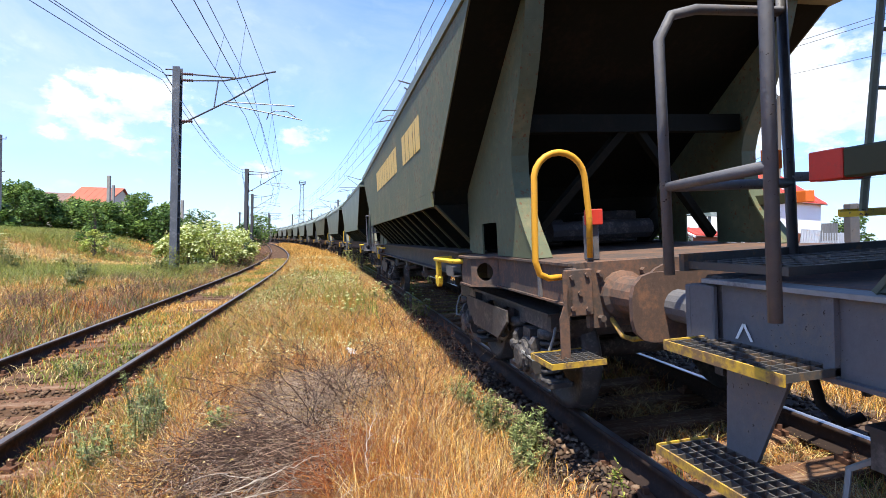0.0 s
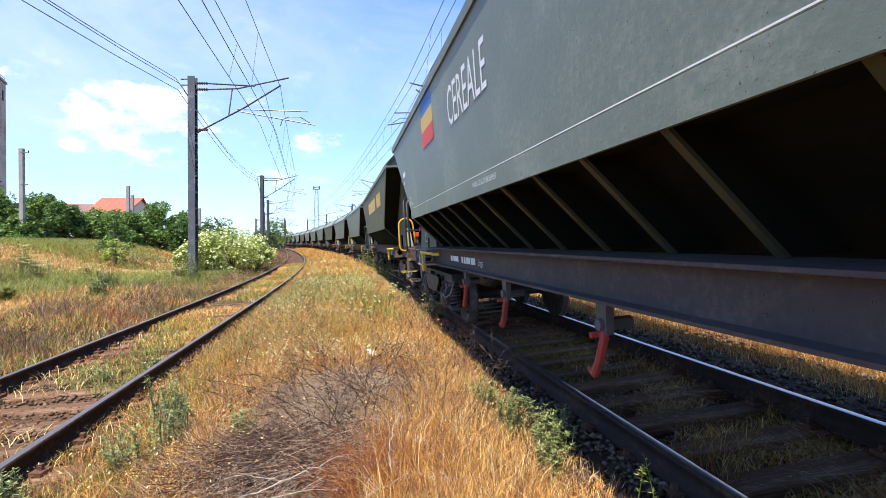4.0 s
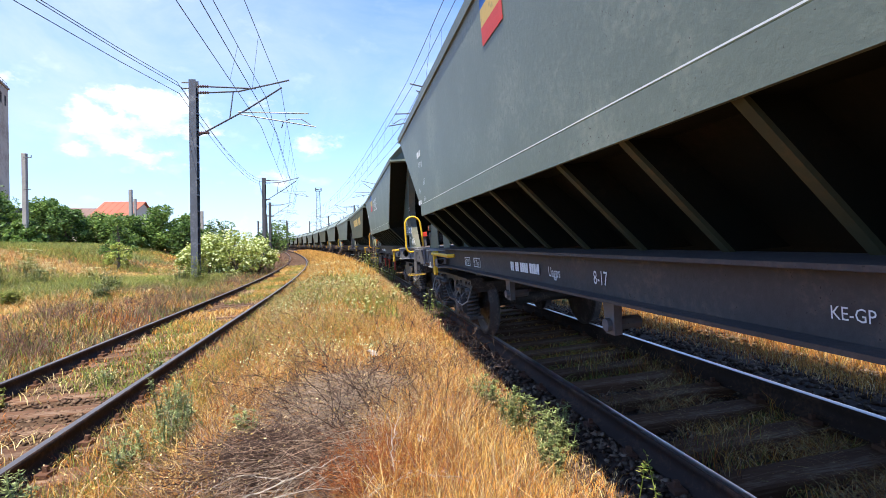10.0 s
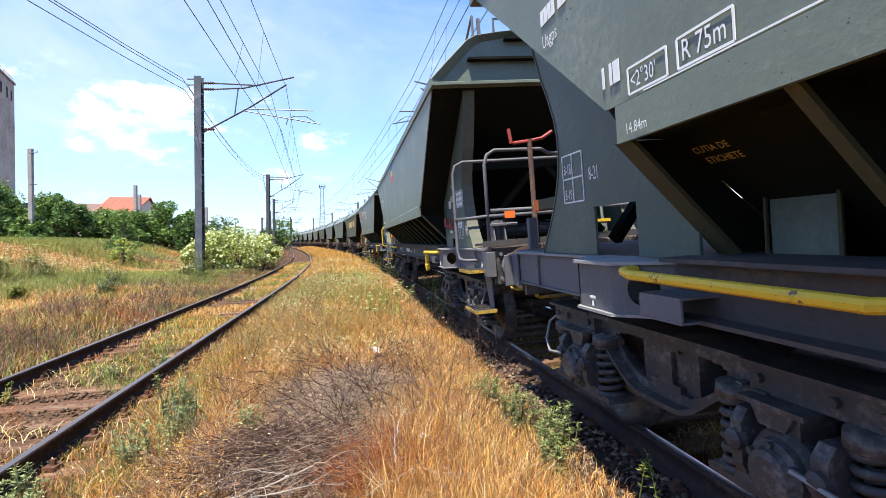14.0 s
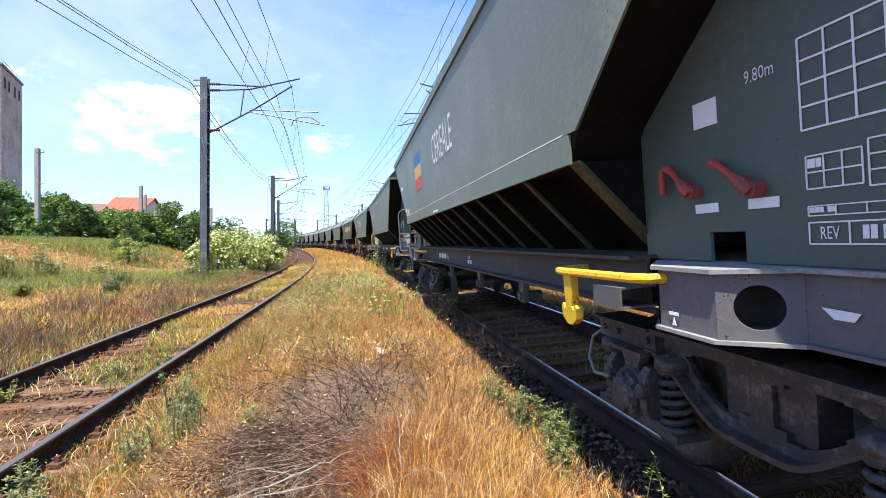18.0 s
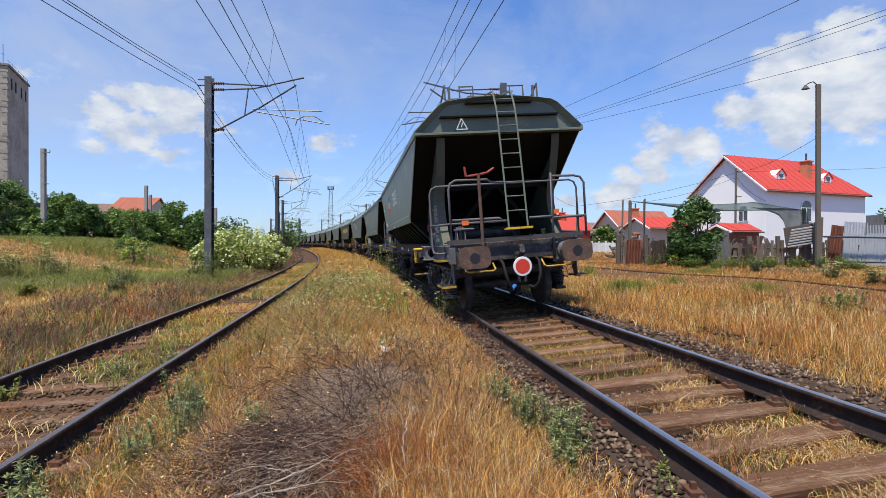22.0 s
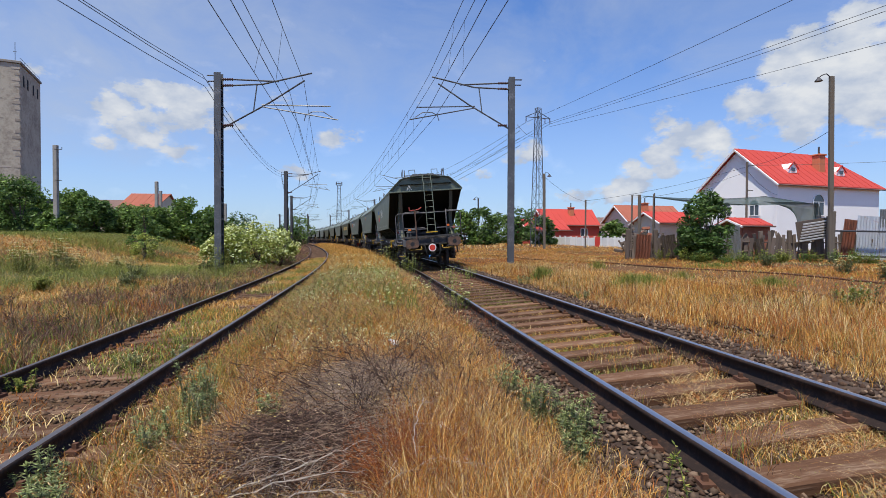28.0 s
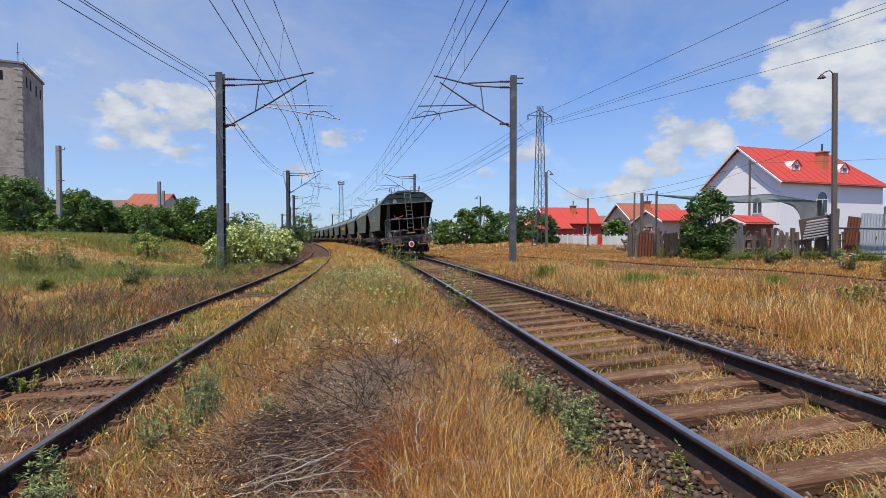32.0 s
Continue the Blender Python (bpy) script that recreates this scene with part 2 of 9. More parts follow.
M["grease"] = material("grease", (0.018, 0.017, 0.017), 0.45, fine=(20, 0.2), coarse=(6, 0.3), bump=0.2)
M["yellow_paint"] = material("yellow_paint", (0.70, 0.44, 0.03), 0.5, fine=(30, 0.12), coarse=(6, 0.15), second=(0.4, 0.24, 0.05), amount=0.28, bump=0.1, specks=(45, 0.04, (0.12, 0.08, 0.05)))
M["yellow_worn"] = material("yellow_worn", (0.52, 0.33, 0.04), 0.6, fine=(30, 0.2), coarse=(9, 0.3), second=(0.16, 0.10, 0.05), amount=0.5, bump=0.15)
M["orange_yellow"] = material("orange_yellow", (0.68, 0.33, 0.03), 0.5, fine=(30, 0.12), coarse=(6, 0.15), second=(0.3, 0.15, 0.05), amount=0.3, bump=0.1)
M["white_paint"] = material("white_paint", (0.74, 0.75, 0.72), 0.6, fine=(30, 0.1), coarse=(8, 0.1), second=(0.3, 0.32, 0.28), amount=0.25, bump=0.05)
M["yellow_letters"] = material("yellow_letters", (0.62, 0.42, 0.12), 0.6, fine=(30, 0.1), coarse=(8, 0.1), second=(0.3, 0.24, 0.1), amount=0.35, bump=0.05)
M["red_paint"] = material("red_paint", (0.62, 0.05, 0.03), 0.5, fine=(30, 0.1), coarse=(6, 0.15), second=(0.35, 0.06, 0.04), amount=0.3, bump=0.1)
M["red_lever"] = material("red_lever", (0.38, 0.06, 0.045), 0.6, fine=(30, 0.15), coarse=(6, 0.2), second=(0.16, 0.06, 0.05), amount=0.4, bump=0.15)
M["orange_paint"] = material("orange_paint", (0.78, 0.17, 0.03), 0.5, fine=(30, 0.08), coarse=(6, 0.1), bump=0.05)
M["blue_paint"] = material("blue_paint", (0.03, 0.14, 0.42), 0.55, fine=(30, 0.1), coarse=(6, 0.12), bump=0.05)
M["rubber"] = material("rubber", (0.02, 0.02, 0.02), 0.75, fine=(40, 0.2), coarse=(6, 0.2), bump=0.1)
M["grating"] = material("grating", (0.09, 0.085, 0.08), 0.6, 0.4, fine=(40, 0.2), coarse=(6, 0.2), second=(0.2, 0.12, 0.06), amount=0.3, bump=0.1)
M["rail_top"] = material("rail_top", (0.42, 0.42, 0.44), 0.28, 0.9, fine=(60, 0.1), coarse=(4, 0.12), stretch=(1, 0.2, 1), bump=0.03)
M["rail_worn"] = material("rail_worn", (0.19, 0.165, 0.15), 0.42, 0.7, fine=(60, 0.15), coarse=(2, 0.25), stretch=(1, 0.2, 1), second=(0.1, 0.065, 0.05), amount=0.35, bump=0.05)
M["rail_side"] = material("rail_side", (0.035, 0.024, 0.02), 0.75, fine=(30, 0.2), coarse=(3, 0.2), second=(0.08, 0.045, 0.03), amount=0.4, bump=0.15)
M["rail_rust"] = material("rail_rust", (0.11, 0.055, 0.035), 0.8, fine=(30, 0.2), coarse=(3, 0.2), bump=0.15)
M["sleeper_wood"] = material("sleeper_wood", (0.125, 0.064, 0.036), 0.85, fine=(25, 0.4), coarse=(3, 0.35), second=(0.202, 0.138, 0.092), amount=0.38, bump=0.5, rand=0.35, stretch=(0.25, 2.0, 2.0))
M["ballast"] = material("ballast", (0.092, 0.064, 0.048), 0.9, fine=(30, 0.5), coarse=(2, 0.2), second=(0.046, 0.03, 0.023), amount=0.5, bump=1.0)
M["stone"] = material("stone", (0.161, 0.11, 0.075), 0.85, fine=(40, 0.2), coarse=(8, 0.15), second=(0.064, 0.037, 0.024), amount=0.5, bump=0.2, island=0.5)
M["stone_earth"] = material("stone_earth", (0.135, 0.086, 0.052), 0.9, fine=(40, 0.2), coarse=(8, 0.15), second=(0.101, 0.06, 0.039), amount=0.45, bump=0.2, island=0.45)
M["earth"] = material("earth", (0.082, 0.047, 0.025), 0.95, fine=(24, 0.5), coarse=(2, 0.3), second=(0.09, 0.05, 0.028), amount=0.5, bump=1.0)
M["soil"] = material("soil", (0.147, 0.074, 0.031), 0.95, fine=(9, 0.45), coarse=(0.22, 0.3), second=(0.069, 0.044, 0.02), amount=0.45, bump=0.8)
M["straw"] = material("straw", (0.51, 0.25, 0.046), 0.7, island=0.6, fine=(5, 0.1), coarse=(0.5, 0.3), second=(0.65, 0.40, 0.125), amount=0.38, bump=0, spec=0.25, thin=0.14)
M["straw_pale"] = material("straw_pale", (0.705, 0.533, 0.258), 0.7, island=0.35, fine=(5, 0.1), coarse=(0.4, 0.2), second=(0.568, 0.43, 0.138), amount=0.3, bump=0, spec=0.25, thin=0.14)
M["grass_red"] = material("grass_red", (0.386, 0.129, 0.031), 0.75, island=0.6, fine=(5, 0.1), coarse=(0.4, 0.25), second=(0.506, 0.239, 0.064), amount=0.35, bump=0, spec=0.2, thin=0.2)
M["grass_rust"] = material("grass_rust", (0.276, 0.078, 0.023), 0.75, island=0.5, fine=(5, 0.1), coarse=(0.8, 0.25), second=(0.46, 0.184, 0.055), amount=0.25, bump=0, spec=0.2, thin=0.15)
M["grass_green"] = material("grass_green", (0.172, 0.215, 0.039), 0.65, island=0.45, fine=(5, 0.1), coarse=(0.4, 0.25), second=(0.31, 0.292, 0.069), amount=0.35, bump=0, spec=0.25, thin=0.25)
M["weed_green"] = material("weed_green", (0.185, 0.215, 0.07), 0.6, island=0.5, fine=(5, 0.1), coarse=(2, 0.25), second=(0.31, 0.34, 0.14), amount=0.35, bump=0, spec=0.35, thin=0.25)
M["grass_grey"] = material("grass_grey", (0.146, 0.172, 0.065), 0.7, island=0.4, fine=(5, 0.1), coarse=(0.4, 0.2), second=(0.241, 0.249, 0.112), amount=0.4, bump=0, spec=0.25, thin=0.25)
M["twig"] = material("twig", (0.15, 0.08, 0.058), 0.8, island=0.45, fine=(8, 0.15), coarse=(2, 0.2), second=(0.32, 0.21, 0.15), amount=0.25, bump=0, spec=0.2)
M["twig_dark"] = material("twig_dark", (0.066, 0.039, 0.029), 0.8, island=0.45, fine=(8, 0.15), coarse=(2, 0.2), second=(0.27, 0.175, 0.12), amount=0.32, bump=0, spec=0.2)
M["twig_bleached"] = material("twig_bleached", (0.46, 0.39, 0.32), 0.8, island=0.3, fine=(8, 0.15), coarse=(2, 0.2), second=(0.28, 0.21, 0.16), amount=0.3, bump=0, spec=0.2)
M["branch_dark"] = material("branch_dark", (0.062, 0.038, 0.028), 0.8, island=0.35, fine=(8, 0.15), coarse=(2, 0.2), second=(0.12, 0.08, 0.06), amount=0.25, bump=0, spec=0.2)
M["twig_pale"] = material("twig_pale", (0.372, 0.279, 0.205), 0.8, island=0.4, fine=(8, 0.15), coarse=(2, 0.2), second=(0.136, 0.087, 0.068), amount=0.35, bump=0, spec=0.2)
M["leaf"] = material("leaf", (0.10, 0.17, 0.034), 0.55, island=0.55, fine=(3, 0.1), coarse=(0.3, 0.3), second=(0.19, 0.28, 0.06), amount=0.35, bump=0, spec=0.35, thin=0.35)
M["leaf_dark"] = material("leaf_dark", (0.062, 0.115, 0.025), 0.55, island=0.55, fine=(3, 0.1), coarse=(0.3, 0.3), second=(0.12, 0.20, 0.045), amount=0.35, bump=0, spec=0.35, thin=0.35)
M["leaf_light"] = material("leaf_light", (0.31, 0.361, 0.073), 0.55, island=0.4, fine=(3, 0.1), coarse=(0.3, 0.3), second=(0.447, 0.482, 0.138), amount=0.4, bump=0, spec=0.35, thin=0.4)
M["blossom"] = material("blossom", (0.74, 0.79, 0.42), 0.7, island=0.25, fine=(20, 0.15), coarse=(2, 0.15), bump=0, spec=0.2, thin=0.4)
M["bark"] = material("bark", (0.13, 0.10, 0.075), 0.9, fine=(20, 0.3), coarse=(3, 0.2), bump=0.5)
M["concrete"] = material("concrete", (0.32, 0.30, 0.27), 0.85, fine=(18, 0.15), coarse=(0.8, 0.25), second=(0.20, 0.185, 0.17), amount=0.45, bump=0.2)
M["mast_steel"] = material("mast_steel", (0.105, 0.11, 0.12), 0.5, 0.35, fine=(25, 0.2), coarse=(2, 0.3), second=(0.2, 0.2, 0.2), amount=0.35, bump=0.15)
M["mast_dark"] = material("mast_dark", (0.075, 0.075, 0.08), 0.6, 0.3, fine=(25, 0.2), coarse=(2, 0.2), second=(0.12, 0.10, 0.09), amount=0.3, bump=0.1)
M["pole_wood"] = material("pole_wood", (0.15, 0.125, 0.10), 0.85, fine=(20, 0.25), coarse=(2, 0.2), stretch=(4, 4, 0.4), bump=0.3)
M["wire"] = material("wire", (0.045, 0.043, 0.043), 0.5, 0.5, fine=(10, 0.1), coarse=(1, 0.1), bump=0)
M["insulator"] = material("insulator", (0.10, 0.055, 0.045), 0.25, fine=(10, 0.1), coarse=(3, 0.1), bump=0)
M["tower_wall"] = material("tower_wall", (0.50, 0.45, 0.36), 0.9, fine=(1.6, 0.35), coarse=(0.16, 0.3), second=(0.27, 0.235, 0.19), amount=0.5, bump=0.4)
M["tower_block"] = material("tower_block", (0.40, 0.35, 0.29), 0.9, fine=(3, 0.2), coarse=(0.3, 0.2), bump=0.2, rand=0.25)
M["dark_opening"] = material("dark_opening", (0.02, 0.02, 0.022), 0.8, fine=(3, 0.2), coarse=(1, 0.2), bump=0)
M["house_white"] = material("house_white", (0.88, 0.87, 0.85), 0.85, fine=(6, 0.03), coarse=(0.3, 0.04), second=(0.82, 0.81, 0.79), amount=0.25, bump=0.1)
M["house_cream"] = material("house_cream", (0.66, 0.57, 0.44), 0.85, fine=(6, 0.06), coarse=(0.3, 0.08), bump=0.1)
M["red_wall"] = material("red_wall", (0.55, 0.10, 0.07), 0.8, fine=(6, 0.1), coarse=(0.5, 0.12), bump=0.1)
M["roof_red"] = material("roof_red", (0.47, 0.058, 0.042), 0.7, fine=(5, 0.1), coarse=(0.3, 0.12), second=(0.36, 0.05, 0.04), amount=0.35, bump=0.2)
M["roof_orange"] = material("roof_orange", (0.52, 0.19, 0.10), 0.75, fine=(5, 0.15), coarse=(0.4, 0.12), bump=0.2)
M["roof_brown"] = material("roof_brown", (0.20, 0.13, 0.11), 0.75, fine=(5, 0.15), coarse=(0.4, 0.12), bump=0.2)
M["glass"] = material("glass", (0.05, 0.06, 0.07), 0.08, fine=(3, 0.1), coarse=(0.5, 0.1), bump=0, spec=0.8)
M["fence_white"] = material("fence_white", (0.68, 0.68, 0.66), 0.85, fine=(8, 0.08), coarse=(0.6, 0.1), bump=0.1, rand=0.06)
M["fence_red"] = material("fence_red", (0.62, 0.06, 0.04), 0.6, fine=(8, 0.08), coarse=(0.6, 0.1), bump=0.1)
M["old_wood"] = material("old_wood", (0.16, 0.125, 0.10), 0.9, fine=(14, 0.3), coarse=(1.5, 0.25), second=(0.13, 0.10, 0.085), amount=0.45, bump=0.3, rand=0.25, stretch=(3, 3, 0.5))
M["tin"] = material("tin", (0.38, 0.38, 0.37), 0.5, 0.5, fine=(12, 0.15), coarse=(1.2, 0.2), second=(0.30, 0.17, 0.10), amount=0.3, bump=0.15, rand=0.12)
M["roof_tile"] = material("roof_tile", (0.34, 0.115, 0.075), 0.8, fine=(5, 0.15), coarse=(0.4, 0.15), bump=0.2)
M["sheet_pale"] = material("sheet_pale", (0.66, 0.69, 0.72), 0.6, 0.0, fine=(9, 0.12), coarse=(1.0, 0.2), second=(0.40, 0.22, 0.15), amount=0.25, bump=0.15)
M["sheet_slat"] = material("sheet_slat", (0.50, 0.49, 0.47), 0.7, 0.1, fine=(9, 0.15), coarse=(1.5, 0.2), bump=0.15)
M["tin_rust"] = material("tin_rust", (0.33, 0.13, 0.08), 0.75, 0.2, fine=(12, 0.2), coarse=(1.2, 0.25), second=(0.18, 0.09, 0.07), amount=0.4, bump=0.2)
def netting(mt, clear):
    """Turns a cloth into an open mesh that lets part of the light through."""
    nt = mt.node_tree
    out = next(q for q in nt.nodes if q.type == "OUTPUT_MATERIAL")
    cloth = out.inputs["Surface"].links[0].from_socket
    gap, mix = nt.nodes.new("ShaderNodeBsdfTransparent"), nt.nodes.new("ShaderNodeMixShader")
    mix.inputs[0].default_value = clear
    nt.links.new(cloth, mix.inputs[1])
    nt.links.new(gap.outputs[0], mix.inputs[2])
    nt.links.new(mix.outputs[0], out.inputs["Surface"])
    return mt


M["shade_net"] = material("shade_net", (0.10, 0.14, 0.13), 0.8, fine=(30, 0.15), coarse=(1.0, 0.2), bump=0.1)
netting(M["shade_net"], 0.2)
M["paper"] = material("paper", (0.72, 0.71, 0.68), 0.8, fine=(30, 0.1), coarse=(8, 0.15), bump=0.2)

# ---------------------------------------------------------------- building helpers


def mesh_of(name, bm, mt, smooth=False):
    me = bpy.data.meshes.new(name)
    bmesh.ops.recalc_face_normals(bm, faces=bm.faces[:])
    bm.to_mesh(me)
    bm.free()
    me.materials.append(mt)
    if smooth:
        me.polygons.foreach_set("use_smooth", [True] * len(me.polygons))
    return me


def part(name, bm, mt, parent=None, label="", smooth=False, at=None):
    """Links a bmesh (or a mesh that is already made) as one object under parent."""
    me = bm if isinstance(bm, bpy.types.Mesh) else mesh_of(name, bm, mt, smooth)
    ob = new(name, me)
    if parent is not None:
        ob.parent = parent
    if at is not None:
        ob.matrix_basis = at
    return tagged(ob, label)


def hull_box(bm, x0, x1, y0, y1, z0, z1):
    v = [bm.verts.new((x, y, z)) for x in (x0, x1) for y in (y0, y1) for z in (z0, z1)]
    for f in ((0, 1, 3, 2), (4, 6, 7, 5), (0, 4, 5, 1), (2, 3, 7, 6), (0, 2, 6, 4), (1, 5, 7, 3)):
        bm.faces.new([v[i] for i in f])
    return v


def boxes(*rows, bevel=0.0):
    bm = bmesh.new()
    for r in rows:
        hull_box(bm, *r)
    if bevel:
        bmesh.ops.bevel(bm, geom=bm.edges[:], offset=bevel, segments=1, affect="EDGES")
    return bm


def slab(bm, pts, axis, a, b):
    """A flat plate: the outline pts (two coordinates each) between a and b along the axis that is left out."""
    def at(p, q):
        return {"x": (q, p[0], p[1]), "y": (p[0], q, p[1]), "z": (p[0], p[1], q)}[axis]
    lo = [bm.verts.new(at(p, a)) for p in pts]
    hi = [bm.verts.new(at(p, b)) for p in pts]
    bm.faces.new(lo)
    bm.faces.new(hi[::-1])
    for i in range(len(pts)):
        j = (i + 1) % len(pts)
        bm.faces.new((lo[i], lo[j], hi[j], hi[i]))


def rod(bm, pts, r, n=7, close=False):
    """A round bar through pts."""
    pts = [Vector(p) for p in pts]
    rings = []
    for i, p in enumerate(pts):
        d = (pts[min(i + 1, len(pts) - 1)] - pts[max(i - 1, 0)])
        d = d.normalized() if d.length > 1e-9 else Vector((0, 0, 1))
        u = d.orthogonal().normalized() if i == 0 else (u - d * u.dot(d)).normalized()
        w = d.cross(u)
        rr = r[i] if isinstance(r, (list, tuple)) else r
        rings.append([bm.verts.new(p + (u * math.cos(2 * math.pi * k / n) + w * math.sin(2 * math.pi * k / n)) * rr) for k in range(n)])
    for a, b in zip(rings, rings[1:]):
        for k in range(n):
            bm.faces.new((a[k], a[(k + 1) % n], b[(k + 1) % n], b[k]))
    bm.faces.new(rings[0][::-1])
    bm.faces.new(rings[-1])


def rods(r, *paths, n=7):
    bm = bmesh.new()
    for p in paths:
        rod(bm, p, r, n)
    return bm


def lathe(bm, prof, n=20, axis="y", centre=(0, 0, 0)):
    """Turns prof, pairs of (along, radius), about an axis."""
    c = Vector(centre)
    rings = []
    for a, r in prof:
        ring = []
        for k in range(n):
            s, t = math.sin(2 * math.pi * k / n) * r, math.cos(2 * math.pi * k / n) * r
            ring.append(bm.verts.new(c + Vector({"x": (a, s, t), "y": (s, a, t), "z": (s, t, a)}[axis])))
        rings.append(ring)
    for a, b in zip(rings, rings[1:]):
        for k in range(n):
            bm.faces.new((a[k], a[(k + 1) % n], b[(k + 1) % n], b[k]))
    bm.faces.new(rings[0][::-1])
    bm.faces.new(rings[-1])


def loft(bm, rings, cap=True):
    made = [[bm.verts.new(p) for p in r] for r in rings]
    n = len(made[0])
    for a, b in zip(made, made[1:]):
        for k in range(n):
            bm.faces.new((a[k], a[(k + 1) % n], b[(k + 1) % n], b[k]))
    if cap:
        bm.faces.new(made[0][::-1])
        bm.faces.new(made[-1])


def ring_plate(bm, x0, x1, z0, z1, cx, cz, r, y0, y1, n=16):
    """A plate in the plane y with a round hole."""
    def rim(k):
        a = 2 * math.pi * k / n
        c, s = math.cos(a), math.sin(a)
        return cx + r * c, cz + r * s

    def edge(k):
        a = 2 * math.pi * k / n
        c, s = math.cos(a), math.sin(a)
        f = min((x1 - cx) / c if c > 1e-6 else 1e9, (x0 - cx) / c if c < -1e-6 else 1e9,
                (z1 - cz) / s if s > 1e-6 else 1e9, (z0 - cz) / s if s < -1e-6 else 1e9)
        return cx + f * c, cz + f * s
    corner = [(x1, z1), (x0, z1), (x0, z0), (x1, z0)]
    outs = {}
    for y in (y0, y1):
        outs[y] = ([bm.verts.new((rim(k)[0], y, rim(k)[1])) for k in range(n)], [bm.verts.new((edge(k)[0], y, edge(k)[1])) for k in range(n)],
                   [bm.verts.new((c[0], y, c[1])) for c in corner])
        a, b, cs = outs[y]
        for k in range(n):
            j = (k + 1) % n
            e0, e1 = edge(k), edge(j)
            extra = []
            for c, v in zip(corner, cs):
                on0 = abs(e0[0] - c[0]) < 1e-5 or abs(e0[1] - c[1]) < 1e-5
                on1 = abs(e1[0] - c[0]) < 1e-5 or abs(e1[1] - c[1]) < 1e-5
                if on0 and on1 and abs(e0[0] - e1[0]) > 1e-5 and abs(e0[1] - e1[1]) > 1e-5:
                    extra = [v]
            bm.faces.new([a[k], b[k], *extra, b[j], a[j]])
    for k in range(n):
        j = (k + 1) % n
        bm.faces.new((outs[y0][0][k], outs[y0][0][j], outs[y1][0][j], outs[y1][0][k]))


def writing(text, size, mt, parent, m, squeeze=0.8, thick=0.0):
    cu = bpy.data.curves.new("lettering", "FONT")
    cu.body = text
    cu.size = size
    cu.resolution_u = 2
    cu.extrude = thick
    tmp = bpy.data.objects.new("lettering", cu)
    me = bpy.data.meshes.new_from_object(tmp)
    bpy.data.objects.remove(tmp)
    me.materials.clear()
    me.materials.append(mt)
    me.transform(Matrix.Diagonal((squeeze, 1, 1, 1)))
    ob = new("lettering", me)
    ob.parent = parent
    ob.matrix_basis = m
    return ob


def raw_mesh(name, verts, faces, mt):
    me = bpy.data.meshes.new(name)
    verts, faces = np.asarray(verts, dtype=np.float32), np.asarray(faces, dtype=np.int32)
    me.vertices.add(len(verts))
    me.vertices.foreach_set("co", verts.ravel())
    k = faces.shape[1]
    me.loops.add(faces.size)
    me.loops.foreach_set("vertex_index", faces.ravel())
    me.polygons.add(len(faces))
    me.polygons.foreach_set("loop_start", np.arange(0, faces.size, k, dtype=np.int32))
    me.materials.append(mt)
    me.update(calc_edges=True)
    return me


# ---------------------------------------------------------------- the line of the tracks
STEP = 0.5
LINE_S = np.arange(-140.0, 460.0, STEP)
BEND = np.interp(LINE_S, [-30, -10, 0, 20, 40, 70, 460], [0.0, -0.0024, -0.0024, 0.0027, 0.0025, 0.0007, 0.0007])
LINE_A = np.cumsum(BEND * STEP)
LINE_A += 0.1481 - np.interp(0, LINE_S, LINE_A)
LINE_X = np.cumsum(-np.sin(LINE_A) * STEP)
LINE_Y = np.cumsum(np.cos(LINE_A) * STEP)
LINE_X += 2.8407 - np.interp(0, LINE_S, LINE_X)
LINE_Y -= np.interp(0, LINE_S, LINE_Y)
GAUGE = 1.505
RAIL_Z = 0.18            # the lower rail of the train's track
CANT = 0.118
LEAN = CANT / GAUGE
APART = 5.6136           # the other track lies this far to the left
RAIL2_Z = 0.065
CANT2 = 0.059


def line(s, left=0.0):
    a = float(np.interp(s, LINE_S, LINE_A))
    return (float(np.interp(s, LINE_S, LINE_X)) - math.cos(a) * left, float(np.interp(s, LINE_S, LINE_Y)) - math.sin(a) * left, a)


def offset_of(x, y):
    """How far left of the train's track the points lie, and how far along it."""
    x, y = np.atleast_1d(x), np.atleast_1d(y)
    sub = slice(None, None, 4)
    lx, ly, la, ls = LINE_X[sub], LINE_Y[sub], LINE_A[sub], LINE_S[sub]
    u, s = np.empty(len(x)), np.empty(len(x))
    for i in range(0, len(x), 4000):
        dx, dy = x[i:i + 4000, None] - lx[None], y[i:i + 4000, None] - ly[None]
        j = (dx * dx + dy * dy).argmin(1)
        r = np.arange(len(j))
        u[i:i + 4000] = -(dx[r, j] * np.cos(la[j]) + dy[r, j] * np.sin(la[j]))
        s[i:i + 4000] = ls[j] - dx[r, j] * np.sin(la[j]) + dy[r, j] * np.cos(la[j])
    return u, s


def smooth(a, b, x):
    t = np.clip((x - a) / (b - a), 0, 1)
    return t * t * (3 - 2 * t)


